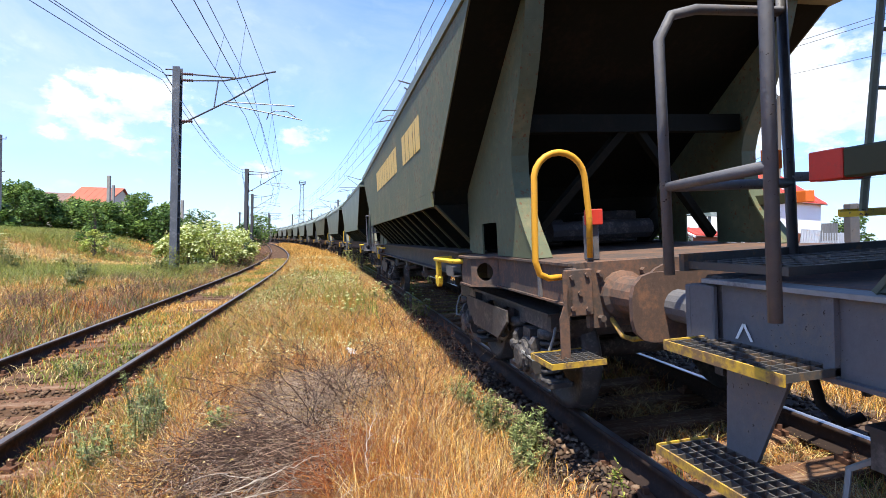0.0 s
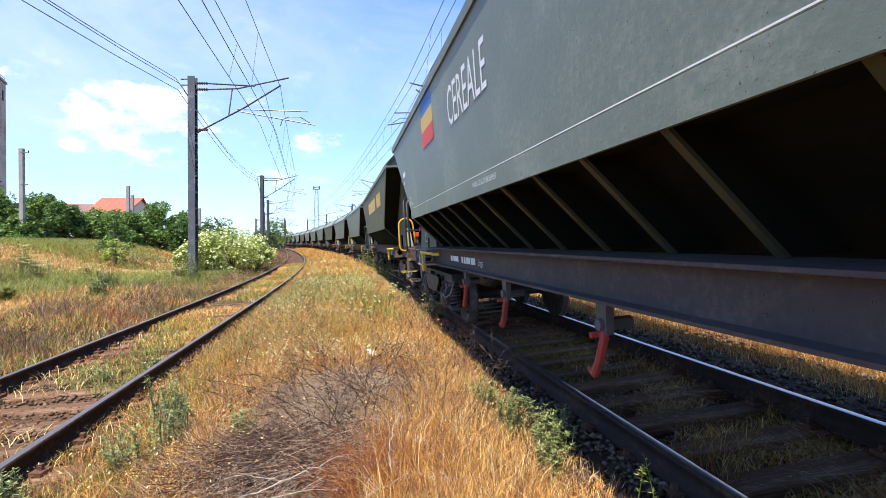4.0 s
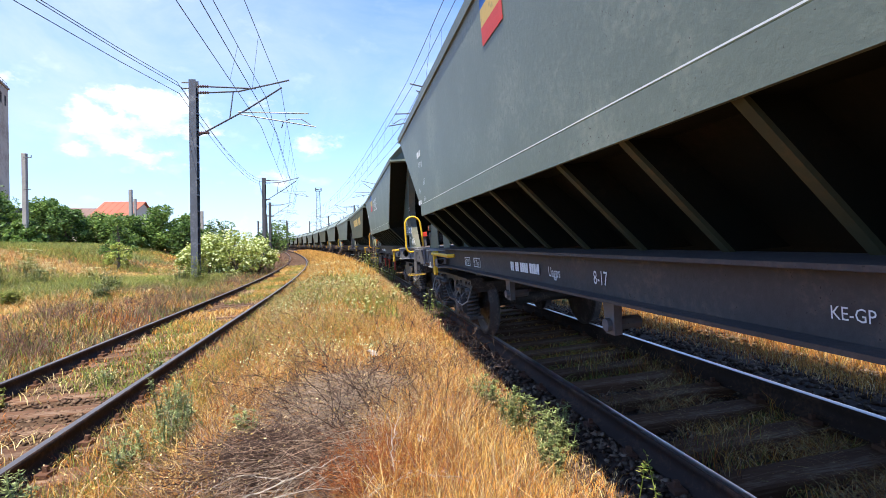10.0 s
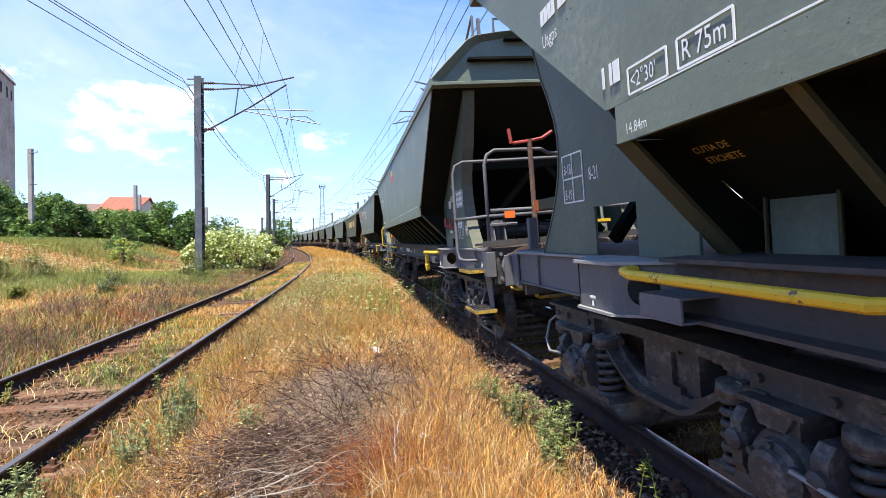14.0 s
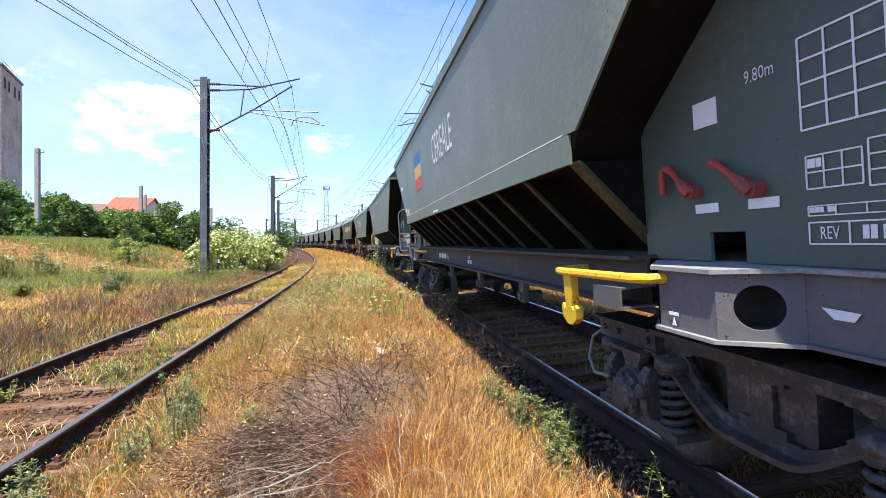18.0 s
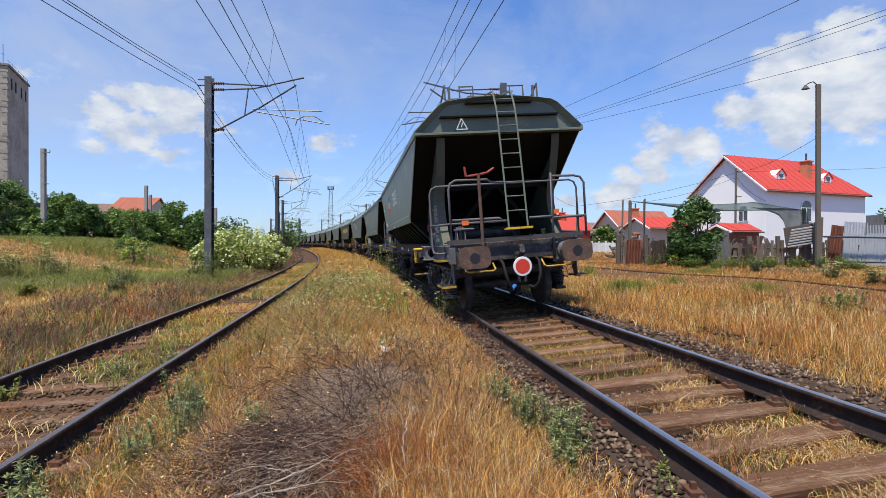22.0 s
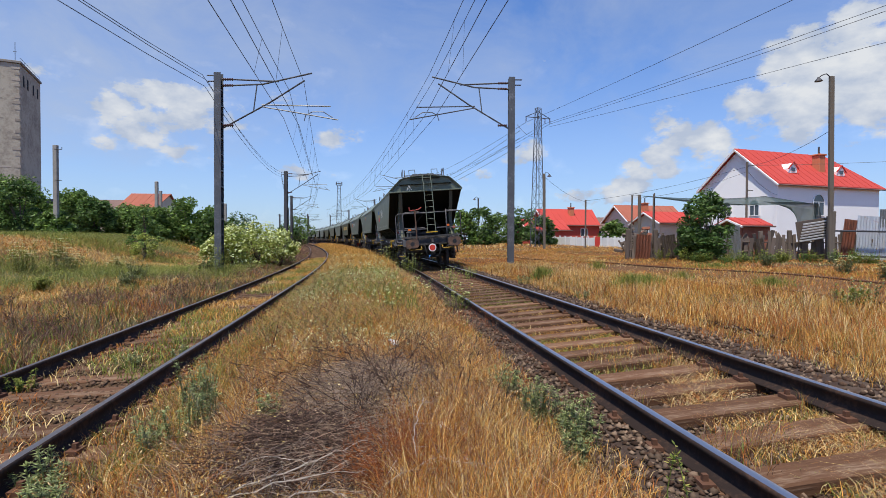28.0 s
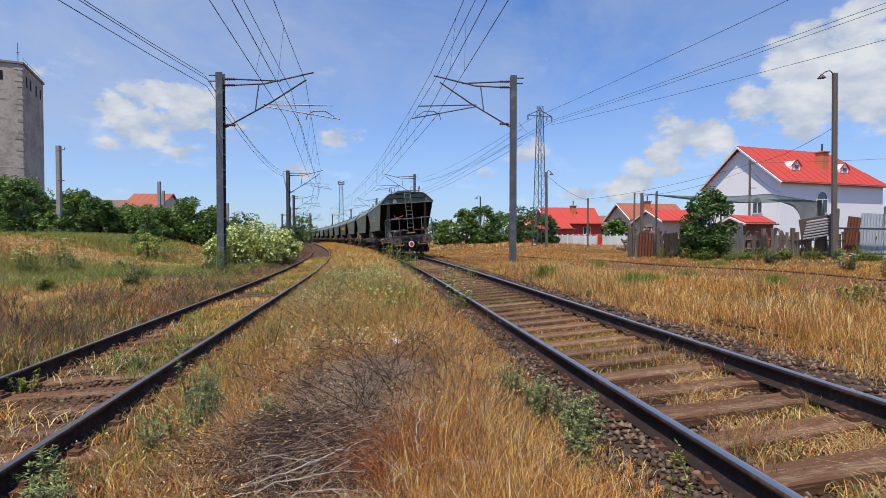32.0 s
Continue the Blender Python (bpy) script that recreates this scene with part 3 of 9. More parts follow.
def ground_z(x, y):
    """Height of the ground."""
    x, y = np.atleast_1d(np.asarray(x, float)), np.atleast_1d(np.asarray(y, float))
    u, s = offset_of(x, y)
    z = np.full(len(x), 0.0)
    z = z + smooth(0.0, -2.4, u) * 0.22                       # the field beyond the train
    z = z - 0.26 * smooth(1.75, 1.25, u) * smooth(-2.3, -1.8, u)
    z = z - 0.12 * smooth(APART - 2.0, APART - 1.2, u) * smooth(APART + 2.2, APART + 1.4, u)
    z = z - smooth(3.6, 4.6, u) * 0.13 + smooth(7.5, 9.5, u) * 0.04
    z = z + smooth(30, 70, y) * 0.5 * smooth(-6, -14, u)
    mound = smooth(13, 22, u) * smooth(12, 26, y) * (1 - smooth(60, 90, y))
    z = z + mound * 1.55
    z = z + 0.06 * np.sin(x * 0.55 + 1.3) * np.sin(y * 0.43) * smooth(3.0, 7.0, np.abs(u - 2.8))
    far = smooth(9.0, 5.0, np.abs(u - 2.8))
    z = z * 1.0 - 0.05 * far * smooth(90, 140, s)
    return z


def build_ground():
    rad = [0.0, 0.02, 0.35] + [0.7 * 1.047 ** i for i in range(185)]
    front = np.radians(np.linspace(-62, 62, 300))
    back = np.radians(np.linspace(62, 298, 60))[1:-1]
    ang = np.concatenate([front, back])
    pts, faces = [(0.0, 0.0)], []
    na = len(ang)
    for r in rad[1:]:
        pts += [(math.sin(a) * r, math.cos(a) * r) for a in ang]
    p = np.array(pts)
    z = ground_z(p[:, 0], p[:, 1])
    v = np.column_stack([p, z])
    for i in range(len(rad) - 2):
        b0, b1 = 1 + i * na, 1 + (i + 1) * na
        k = np.arange(na)
        j = (k + 1) % na
        faces.append(np.stack([b0 + k, b0 + j, b1 + j, b1 + k], 1))
    k = np.arange(na)
    faces.append(np.stack([np.zeros(na, int), 1 + (k + 1) % na, 1 + k, 1 + k], 1)[:, [0, 1, 2, 2]])
    me = raw_mesh("ground", v, np.concatenate(faces[:-1]), M["soil"])
    g = new("ground", me)
    tagged(g, "dry straw-coloured ground with green patches", "ground", kind="structure")


build_ground()


def sweep(prof, left, z0, tilt, s0, s1, step=1.0):
    """A mesh swept along the track: prof is an open outline of (left, up) pairs."""
    ss = np.arange(s0, s1 + 1e-6, step)
    verts, faces = [], []
    n = len(prof)
    for i, s in enumerate(ss):
        x, y, a = line(s, left)
        for u, w in prof:
            verts.append((x - math.cos(a) * u, y - math.sin(a) * u, z0 + w - u * tilt))
        if i:
            b = (i - 1) * n
            faces += [(b + k, b + k + 1, b + n + k + 1, b + n + k) for k in range(n - 1)]
    return verts, faces


RAIL_PROFILE = [(-0.07, -0.160), (-0.07, -0.148), (-0.012, -0.130), (-0.010, -0.045), (-0.034, -0.034), (-0.035, -0.006), (-0.026, 0.0)]
RAIL_HEAD = [(-0.026, 0.0), (-0.012, 0.003), (0.012, 0.003), (0.026, 0.0)]


def build_track(name, left, z_low, cant, side, head, label):
    base = new(name)
    tagged(base, label, "railway track")
    tilt = cant / GAUGE
    for sgn in (1, -1):
        z0 = z_low + (0 if sgn > 0 else cant)
        lf = left + sgn * GAUGE / 2
        v, f = sweep(RAIL_PROFILE, lf, z0, tilt, -60, 260)
        v2, f2 = sweep([(-u, w) for u, w in RAIL_PROFILE[::-1]], lf, z0, tilt, -60, 260)
        f = f + [tuple(i + len(v) for i in q) for q in f2]
        rail = part("rail", raw_mesh("rail", v + v2, f, side), None, base)
        v, f = sweep(RAIL_HEAD, lf, z0, tilt, -60, 260)
        part("rail_head", raw_mesh("rail_head", v, f, head), None, rail, "worn running surface of the rail")
    return base


track_a = build_track("railway_track", 0.0, RAIL_Z, CANT, M["rail_side"], M["rail_top"], "canted railway track with brown sleepers and polished rails")
track_b = build_track("railway_track", APART, RAIL2_Z, CANT2, M["rail_side"], M["rail_worn"], "little-used curved railway track overgrown with grass")


BED_A = [(2.0, -0.22), (1.75, -0.04), (1.45, 0.05), (1.25, 0.062), (0.86, 0.05), (0.72, -0.055), (0, -0.05), (-0.72, -0.055), (-0.9, 0.05), (-1.3, 0.06), (-1.5, 0.045), (-1.9, -0.02), (-2.4, -0.22)]
BED_B = [(1.7, -0.16), (1.25, -0.01), (0.95, 0.02), (0.72, 0.02), (0, 0.03), (-0.72, 0.02), (-0.95, 0.0), (-1.2, -0.02), (-1.75, -0.14)]


def build_bed(left, z_low, cant, name, label, prof, mt):
    zc = z_low + cant / 2 - 0.20
    t = cant / GAUGE
    v, f = sweep(prof[::-1], left, zc, t, -60, 260, 0.5)
    v = np.array(v)
    v[:, 2] += np.random.RandomState(4).uniform(-0.012, 0.012, len(v))
    ob = new(name, raw_mesh(name, v, f, mt))
    tagged(ob, label, "ballast", kind="structure")


build_bed(0.0, RAIL_Z, CANT, "ballast_bed", "grey-brown ballast under the train's track", BED_A, M["ballast"])
build_bed(APART, RAIL2_Z, CANT2, "ballast_bed", "earthy ballast of the overgrown track", BED_B, M["earth"])

# ---------------------------------------------------------------- the wagons
LONG = 14.84
END_B, END_N = -7.42, 7.42      # buffer faces: brake end, plain end
AXLE = (-0.9, 0.9)


def spring_mesh():
    """An outer and an inner coil on a seat."""
    bm = bmesh.new()
    for r, wire_r, turns, n in ((0.074, 0.018, 5.6, 60), (0.040, 0.010, 8.0, 60)):
        way = [(r * math.cos(2 * math.pi * turns * i / n), r * math.sin(2 * math.pi * turns * i / n), 0.36 + 0.30 * i / n) for i in range(n + 1)]
        rod(bm, way, wire_r, 6)
    lathe(bm, [(0.325, 0.02), (0.325, 0.10), (0.35, 0.10), (0.355, 0.02)], 14, "z")
    lathe(bm, [(0.66, 0.02), (0.66, 0.105), (0.72, 0.10), (0.72, 0.02)], 14, "z")
    return mesh_of("spring", bm, M["bogie_black"], True)


def wheelset_mesh():
    bm = bmesh.new()
    for s in (1, -1):
        lathe(bm, [(s * 0.69, 0.46), (s * 0.715, 0.49), (s * 0.725, 0.465), (s * 0.825, 0.455), (s * 0.825, 0.39), (s * 0.79, 0.37), (s * 0.775, 0.2),
                   (s * 0.82, 0.13), (s * 0.82, 0.0)], 28)
    rod(bm, [(0, -1.08, 0), (0, 1.08, 0)], 0.08, 10)
    # bolts on the wheel plates show the turning
    for s in (1, -1):
        for k in range(6):
            a = k * math.pi / 3
            rod(bm, [(0.27 * math.cos(a), s * 0.76, 0.27 * math.sin(a)), (0.27 * math.cos(a), s * 0.80, 0.27 * math.sin(a))], 0.02, 6)
    return mesh_of("wheelset", bm, M["bogie_black"], True)


def belly(x):
    """Height of the lower edge of a bogie's side frame."""
    return 0.455 + 0.265 * (smooth_step(0.16, 0.74, abs(x)))


def smooth_step(a, b, x):
    f = min(1.0, max(0.0, (x - a) / (b - a)))
    return f * f * (3 - 2 * f)


def side_frame_mesh():
    """A cast side frame: an S-shaped belly flange, a web with rounded openings, and arms over the axleboxes."""
    bm = bmesh.new()
    xs = [-0.80 + 1.6 * i / 24 for i in range(25)]
    loft(bm, [[(x, -0.085, belly(x) - 0.014), (x, 0.085, belly(x) - 0.014), (x, 0.085, belly(x) + 0.014), (x, -0.085, belly(x) + 0.014)] for x in xs])
    hull_box(bm, -0.84, 0.84, -0.10, 0.10, 0.835, 0.862)
    for a, b in zip(xs, xs[1:]):
        m = (abs(a) + abs(b)) / 2
        lo, hi = belly(a) + 0.012, belly(b) + 0.012
        if m > 0.56 or m < 0.09:
            slab(bm, [(a, lo), (b, hi), (b, 0.836), (a, 0.836)], "y", -0.012, 0.014)
        else:
            rise = 0.05 + 0.07 * max(0.0, (m - 0.40) / 0.16) + 0.05 * max(0.0, (0.18 - m) / 0.09)
            slab(bm, [(a, lo), (b, hi), (b, hi + rise), (a, lo + rise)], "y", -0.012, 0.014)
            slab(bm, [(a, 0.79 - rise * 0.5), (b, 0.79 - rise * 0.5), (b, 0.836), (a, 0.836)], "y", -0.012, 0.014)
    # inner web, so that the openings show a dark depth
    slab(bm, [(-0.66, 0.70), (-0.40, 0.52), (0.40, 0.52), (0.66, 0.70), (0.66, 0.80), (-0.66, 0.80)], "y", -0.20, -0.18)
    for s in (1, -1):
        x0, x1 = sorted((s * 0.70, s * 1.36))
        hull_box(bm, x0, x1, -0.09, 0.07, 0.725, 0.845)
        hull_box(bm, x0, x1, -0.11, 0.12, 0.845, 0.862)
        for c in (0.62, 1.19):
            slab(bm, [(s * c - 0.02, 0.73), (s * c + 0.02, 0.73), (s * c + 0.015, 0.47), (s * c - 0.015, 0.47)], "y", -0.05, 0.06)
        # lifting lug and its lit ledge
        slab(bm, [(s * 0.76, 0.70), (s * 0.98, 0.70), (s * 0.93, 0.62), (s * 0.80, 0.62)], "y", 0.07, 0.13)
        hull_box(bm, *sorted((s * 0.72, s * 1.04)), 0.06, 0.155, 0.70, 0.722)
        for dx in (0.76, 1.10, 1.28):
            rod(bm, [(s * dx, 0.06, 0.785), (s * dx, 0.095, 0.785)], 0.022, 6)
    return mesh_of("side_frame", bm, M["bogie_black"])


def axlebox_mesh():
    """A cast axlebox with two wings under the springs and a bolted round cover."""
    bm = bmesh.new()
    lathe(bm, [(-0.10, 0.05), (-0.10, 0.165), (0.075, 0.165), (0.10, 0.15), (0.10, 0.05)], 18, "y", (0, 0, 0.46))
    loft(bm, [[(-0.43, -0.10, 0.295), (0.43, -0.10, 0.295), (0.43, 0.09, 0.295), (-0.43, 0.09, 0.295)], [(-0.43, -0.10, 0.33), (0.43, -0.10, 0.33), (0.43, 0.09, 0.33), (-0.43, 0.09, 0.33)],
              [(-0.17, -0.08, 0.38), (0.17, -0.08, 0.38), (0.17, 0.08, 0.38), (-0.17, 0.08, 0.38)]])
    lathe(bm, [(0.09, 0.135), (0.13, 0.13), (0.14, 0.105), (0.165, 0.095), (0.175, 0.07), (0.175, 0.02)], 16, "y", (0, 0, 0.46))
    for k in range(6):
        a = math.pi / 6 + k * math.pi / 3
        rod(bm, [(0.112 * math.cos(a), 0.12, 0.46 + 0.112 * math.sin(a)), (0.112 * math.cos(a), 0.155, 0.46 + 0.112 * math.sin(a))], 0.017, 6)
    for x0, x1, y1 in ((-0.245, -0.175, 0.14), (0.175, 0.235, 0.12)):
        loft(bm, [[(x0, -0.04, 0.37), (x1, -0.04, 0.37), (x1, y1 - 0.02, 0.37), (x0, y1 - 0.02, 0.37)], [(x0, -0.04, 0.42), (x1, -0.04, 0.42), (x1, y1, 0.42), (x0, y1, 0.42)],
                  [(x0, -0.04, 0.60), (x1, -0.04, 0.60), (x1, y1, 0.60), (x0, y1, 0.60)], [(x0, -0.04, 0.65), (x1, -0.04, 0.65), (x1, y1 - 0.04, 0.65), (x0, y1 - 0.04, 0.65)]])
        lathe(bm, [(y1 - 0.02, 0.05), (y1 + 0.02, 0.045), (y1 + 0.035, 0.02)], 10, "y", ((x0 + x1) / 2, 0, 0.52))
    hull_box(bm, -0.08, 0.08, -0.08, 0.08, 0.60, 0.69)
    return mesh_of("axlebox", bm, M["bogie_black"])


PARTS = {"spring": spring_mesh(), "wheelset": wheelset_mesh(), "side_frame": side_frame_mesh(), "axlebox": axlebox_mesh()}


def add_bogie(wagon, x, full=True):
    bm = boxes((-0.25, 0.25, -0.98, 0.98, 0.52, 0.80), (-1.30, -1.18, -1.0, 1.0, 0.66, 0.79), (1.18, 1.30, -1.0, 1.0, 0.66, 0.79), (-0.2, 0.2, -0.2, 0.2, 0.78, 1.0))
    # brake rods and beams
    for sx in (-1, 1):
        hull_box(bm, sx * 0.38 - 0.04, sx * 0.38 + 0.04, -0.85, 0.85, 0.36, 0.44)
        for sy in (-1, 1):
            hull_box(bm, min(sx * 0.40, sx * 0.47), max(sx * 0.40, sx * 0.47), sy * 0.75 - 0.06, sy * 0.75 + 0.06, 0.30, 0.62)
    bogie = part("bogie", bm, M["bogie_black"], wagon, at=pose(x, 0, 0))
    for sy in (1, -1):
        part("side_frame", PARTS["side_frame"], None, bogie, at=pose(0, sy * 1.0, 0))
        for ax in AXLE:
            if full:
                part("axlebox", PARTS["axlebox"], None, bogie, at=pose(ax, sy * 1.03, 0, 0, 0, 0 if sy > 0 else 180))
                for dx in (-0.31, 0.31):
                    part("spring", PARTS["spring"], None, bogie, at=pose(ax + dx, sy * 1.03, 0))
                q = 1 if ax > 0 else -1
                bm = rods(0.011, [(ax + q * 0.40, sy * 1.02, 0.80), (ax + q * 0.52, sy * 1.10, 0.70), (ax + q * 0.50, sy * 1.15, 0.56), (ax + q * 0.34, sy * 1.19, 0.50), (ax + q * 0.12, sy * 1.20, 0.53)], n=5)
                part("earth_cable", bm, M["cable_grey"], bogie, "grey earthing cable to the axlebox")
    for ax in AXLE:
        part("wheelset", PARTS["wheelset"], None, bogie, at=pose(ax, 0, 0.46))
    return bogie


EAVE_B, EAVE_N = END_B + 1.05, END_N - 1.15
LOW_B, LOW_N = -4.38, 4.38


def wall_y(z):
    return 1.545 + (z - 1.95) / (3.3 - 1.95) * 0.015


def rect(x0, x1, y, z):
    return [(x0, -y, z), (x1, -y, z), (x1, y, z), (x0, y, z)]


def grate(bm, x0, x1, y0, y1, z, pitch=0.045, bar=0.006, deep=0.025):
    """An open grating, one connected piece."""
    def cuts(a, b):
        n = max(2, int(abs(b - a) / pitch))
        lo, hi = sorted((a, b))
        return [lo + (hi - lo - bar) * i / n + d for i in range(n + 1) for d in (0, bar)]
    xs, ys = cuts(x0, x1), cuts(y0, y1)
    vs = [[bm.verts.new((x, y, z)) for y in ys] for x in xs]
    top = [bm.faces.new((vs[i][j], vs[i + 1][j], vs[i + 1][j + 1], vs[i][j + 1])) for i in range(len(xs) - 1) for j in range(len(ys) - 1) if i % 2 == 0 or j % 2 == 0]
    ext = bmesh.ops.extrude_face_region(bm, geom=top)
    bmesh.ops.translate(bm, vec=(0, 0, -deep), verts=[v for v in ext["geom"] if isinstance(v, bmesh.types.BMVert)])


def build_wagon(full, paint="wagon_green"):
    """A grain hopper wagon; its brake end is at -x. full: with all small parts."""
    wagon = new("hopper_wagon")
    G, D, F = M[paint], M["wagon_dark_shade"], M["frame_grey"]
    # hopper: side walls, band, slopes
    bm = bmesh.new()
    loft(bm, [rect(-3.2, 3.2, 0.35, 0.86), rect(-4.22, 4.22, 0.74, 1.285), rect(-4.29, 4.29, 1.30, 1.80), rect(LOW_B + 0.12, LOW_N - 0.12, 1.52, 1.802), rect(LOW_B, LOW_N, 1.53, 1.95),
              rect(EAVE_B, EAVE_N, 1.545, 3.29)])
    # the slopes' shade is painted in as near-black
    body = part("hopper_body", bm, D, wagon, "sloping hopper with shade painted into its near-black colour")
    for sy in (1, -1):
        bm = bmesh.new()
        out = [(LOW_B, 1.95), (LOW_N, 1.95), (EAVE_N, 3.29), (EAVE_B, 3.29)]
        loft(bm, [[(x, sy * (wall_y(z) - 0.013), z) for x, z in out], [(x, sy * wall_y(z), z) for x, z in out]])
        part("side_wall", bm, G, wagon)
    bm = bmesh.new()
    for sy in (1, -1):
        hull_box(bm, -4.29, 4.29, *sorted((sy * 1.53, sy * 1.553)), 1.79, 1.945)
    part("lower_band", bm, G, body)
    # barrel roof with upright end panels
    arc = [(1.58, 3.24), (1.585, 3.33), (1.35, 3.56), (1.12, 3.78), (1.0, 3.84), (0.72, 3.88), (0.4, 3.91), (0.0, 3.93)]
    arc = arc + [(-y, z) for y, z in arc[-2::-1]]

    def cut(x, k):
        return [(x, y * k, 3.3 + (z - 3.3) * k) for y, z in arc]
    bm = bmesh.new()
    loft(bm, [cut(EAVE_B + 0.05, 0.90), cut(EAVE_B - 0.02, 0.97), cut(EAVE_B - 0.04, 0.99), cut(EAVE_B - 0.03, 1.0), cut(EAVE_N + 0.03, 1.0), cut(EAVE_N + 0.04, 0.99), cut(EAVE_N + 0.02, 0.97), cut(EAVE_N - 0.05, 0.90)])
    roof = part("roof", bm, G, wagon)
    for sx, ex in ((1, EAVE_B), (-1, EAVE_N)):
        for z, y in ((3.56, 1.10), (3.80, 0.62)):
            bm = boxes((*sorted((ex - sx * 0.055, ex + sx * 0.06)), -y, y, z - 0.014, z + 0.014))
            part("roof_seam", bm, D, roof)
        bm = boxes((*sorted((ex - sx * 0.062, ex - sx * 0.03)), -1.575, 1.575, 3.245, 3.285), bevel=0.005)
        part("eave_strip", bm, G, roof)
    if full:
        for i in range(6):
            x = -5.0 + i * 1.95
            for sy in (1, -1):
                bm = boxes((x, x + 1.5, *sorted((sy * 0.52, sy * 0.74)), 3.86, 3.93), bevel=0.02)
                part("roof_hatch", bm, G, roof)
    # walkway on the ridge
    bm = bmesh.new()
    x0, x1 = EAVE_B + 0.42, EAVE_N - 0.42
    for sy in (1, -1):
        hull_box(bm, x0, x1, *sorted((sy * 0.40, sy * 0.46)), 4.0, 4.05)
    for i in range(40):
        x = x0 + (x1 - x0) * i / 39
        hull_box(bm, x - 0.02, x + 0.02, -0.42, 0.42, 4.01, 4.04)
    for i in range(9):
        x = x0 + (x1 - x0) * i / 8
        hull_box(bm, x - 0.025, x + 0.025, -0.85, 0.85, 3.96, 4.0)
        for sy in (1, -1):
            hull_box(bm, x - 0.02, x + 0.02, *sorted((sy * 0.80, sy * 0.84)), 3.76, 4.22 if i in (0, 8) else 4.0)
    part("walkway", bm, M["frame_grey"], wagon)
    for ex, sx in ((x0, 1), (x1, -1)):
        for sy in (1, -1):
            part("roof_handrail", rods(0.018, [(ex, sy * 0.9, 3.7), (ex, sy * 0.9, 4.25), (ex + sx * 0.5, sy * 0.9, 4.02)], n=6), M["frame_grey"], wagon)
            part("roof_handrail", rods(0.018, [(ex, sy * 0.36, 4.02), (ex, sy * 0.36, 4.22), (ex, sy * 0.62, 4.22), (ex, sy * 0.62, 4.02)], n=6), M["frame_grey"], wagon)
    # gussets under the band
    for sy in (1, -1):
        for x, w in [(s * v, 0.024) for v in (0.69, 1.36, 2.02, 2.70, 3.46) for s in (1, -1)] + [(0.0, 0.024), (4.29, 0.06), (-4.29, 0.06)]:
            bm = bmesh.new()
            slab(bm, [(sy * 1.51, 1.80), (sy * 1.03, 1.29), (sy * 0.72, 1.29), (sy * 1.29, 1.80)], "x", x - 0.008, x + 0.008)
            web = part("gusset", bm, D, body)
            bm = bmesh.new()
            slab(bm, [(sy * 1.53, 1.80), (sy * 1.505, 1.80), (sy * 1.03, 1.285), (sy * 1.06, 1.285)], "x", x - w, x + w)
            part("gusset_flange", bm, M["wagon_olive"], web)
    # end supports: plates with a hollow outer edge and an opening
    for end, sx, drop in ((END_B, 1, 0.46), (END_N, -1, 0.46)):
        def e(v):
            return end + sx * (v + drop)
        for sy in (1, -1):
            bm = bmesh.new()
            ys = sorted((sy * 1.145, sy * 1.162))
            curve = [(0.78, 1.27), (0.86, 1.37), (0.94, 1.46), (1.02, 1.57), (1.09, 1.69), (1.15, 1.82), (1.18, 1.96), (1.18, 2.10), (1.14, 2.24), (1.06, 2.40), (0.95, 2.58), (0.84, 2.82), (0.76, 3.03), (0.70, 3.24)]
            o0, o1, oz = ((1.91, 2.12, 1.395) if sy > 0 else (1.715, 1.95, 1.455)) if sx > 0 else (1.66, 2.13, 1.57)
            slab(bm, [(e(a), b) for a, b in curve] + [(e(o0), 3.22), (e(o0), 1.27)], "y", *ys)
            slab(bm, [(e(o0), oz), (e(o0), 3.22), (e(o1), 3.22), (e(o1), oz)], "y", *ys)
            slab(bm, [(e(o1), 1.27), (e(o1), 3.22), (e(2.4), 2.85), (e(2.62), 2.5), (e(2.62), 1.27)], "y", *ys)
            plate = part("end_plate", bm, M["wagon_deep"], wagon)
            bm = bmesh.new()
            for (a0, b0), (a1, b1) in zip(curve, curve[1:]):
                d = Vector((a1 - a0, b1 - b0)).normalized() * 0.008
                slab(bm, [(e(a0) - sx * d.y, b0 + d.x), (e(a0) + sx * d.y, b0 - d.x), (e(a1) + sx * d.y, b1 - d.x), (e(a1) - sx * d.y, b1 + d.x)], "y",
                     *sorted((sy * 1.02, sy * 1.168)))
            part("edge_flange", bm, M["flange_worn"], plate, "weathered flange along the curved edge")
        # inner braces and cross wall, near-black with the shade painted in
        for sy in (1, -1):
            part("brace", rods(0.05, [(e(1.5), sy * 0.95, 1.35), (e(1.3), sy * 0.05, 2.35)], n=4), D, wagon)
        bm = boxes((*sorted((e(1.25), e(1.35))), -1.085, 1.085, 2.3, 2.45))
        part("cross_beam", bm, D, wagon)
        bm = boxes((*sorted((e(2.35), e(2.8))), 0.1, 0.7, 1.3, 1.65), (*sorted((e(2.3), e(2.75))), -0.8, -0.2, 1.3, 1.58), bevel=0.02)
        rod(bm, [(e(2.0), -0.5, 1.45), (e(2.0), 0.6, 1.45)], 0.10, 10)
        part("brake_gear", bm, M["bogie_black"], wagon)
        # deck, headstock, arms, and the outriggers over the bogies with their round holes
        bm = boxes((*sorted((end + sx * 0.66, e(3.2))), -1.10, 1.10, 1.236, 1.268), bevel=0.004)
        part("deck", bm, M["frame_brown"], wagon)
        bm = boxes((*sorted((end + sx * 0.58, end + sx * 0.68)), -1.17, 1.17, 0.96, 1.276), bevel=0.01)
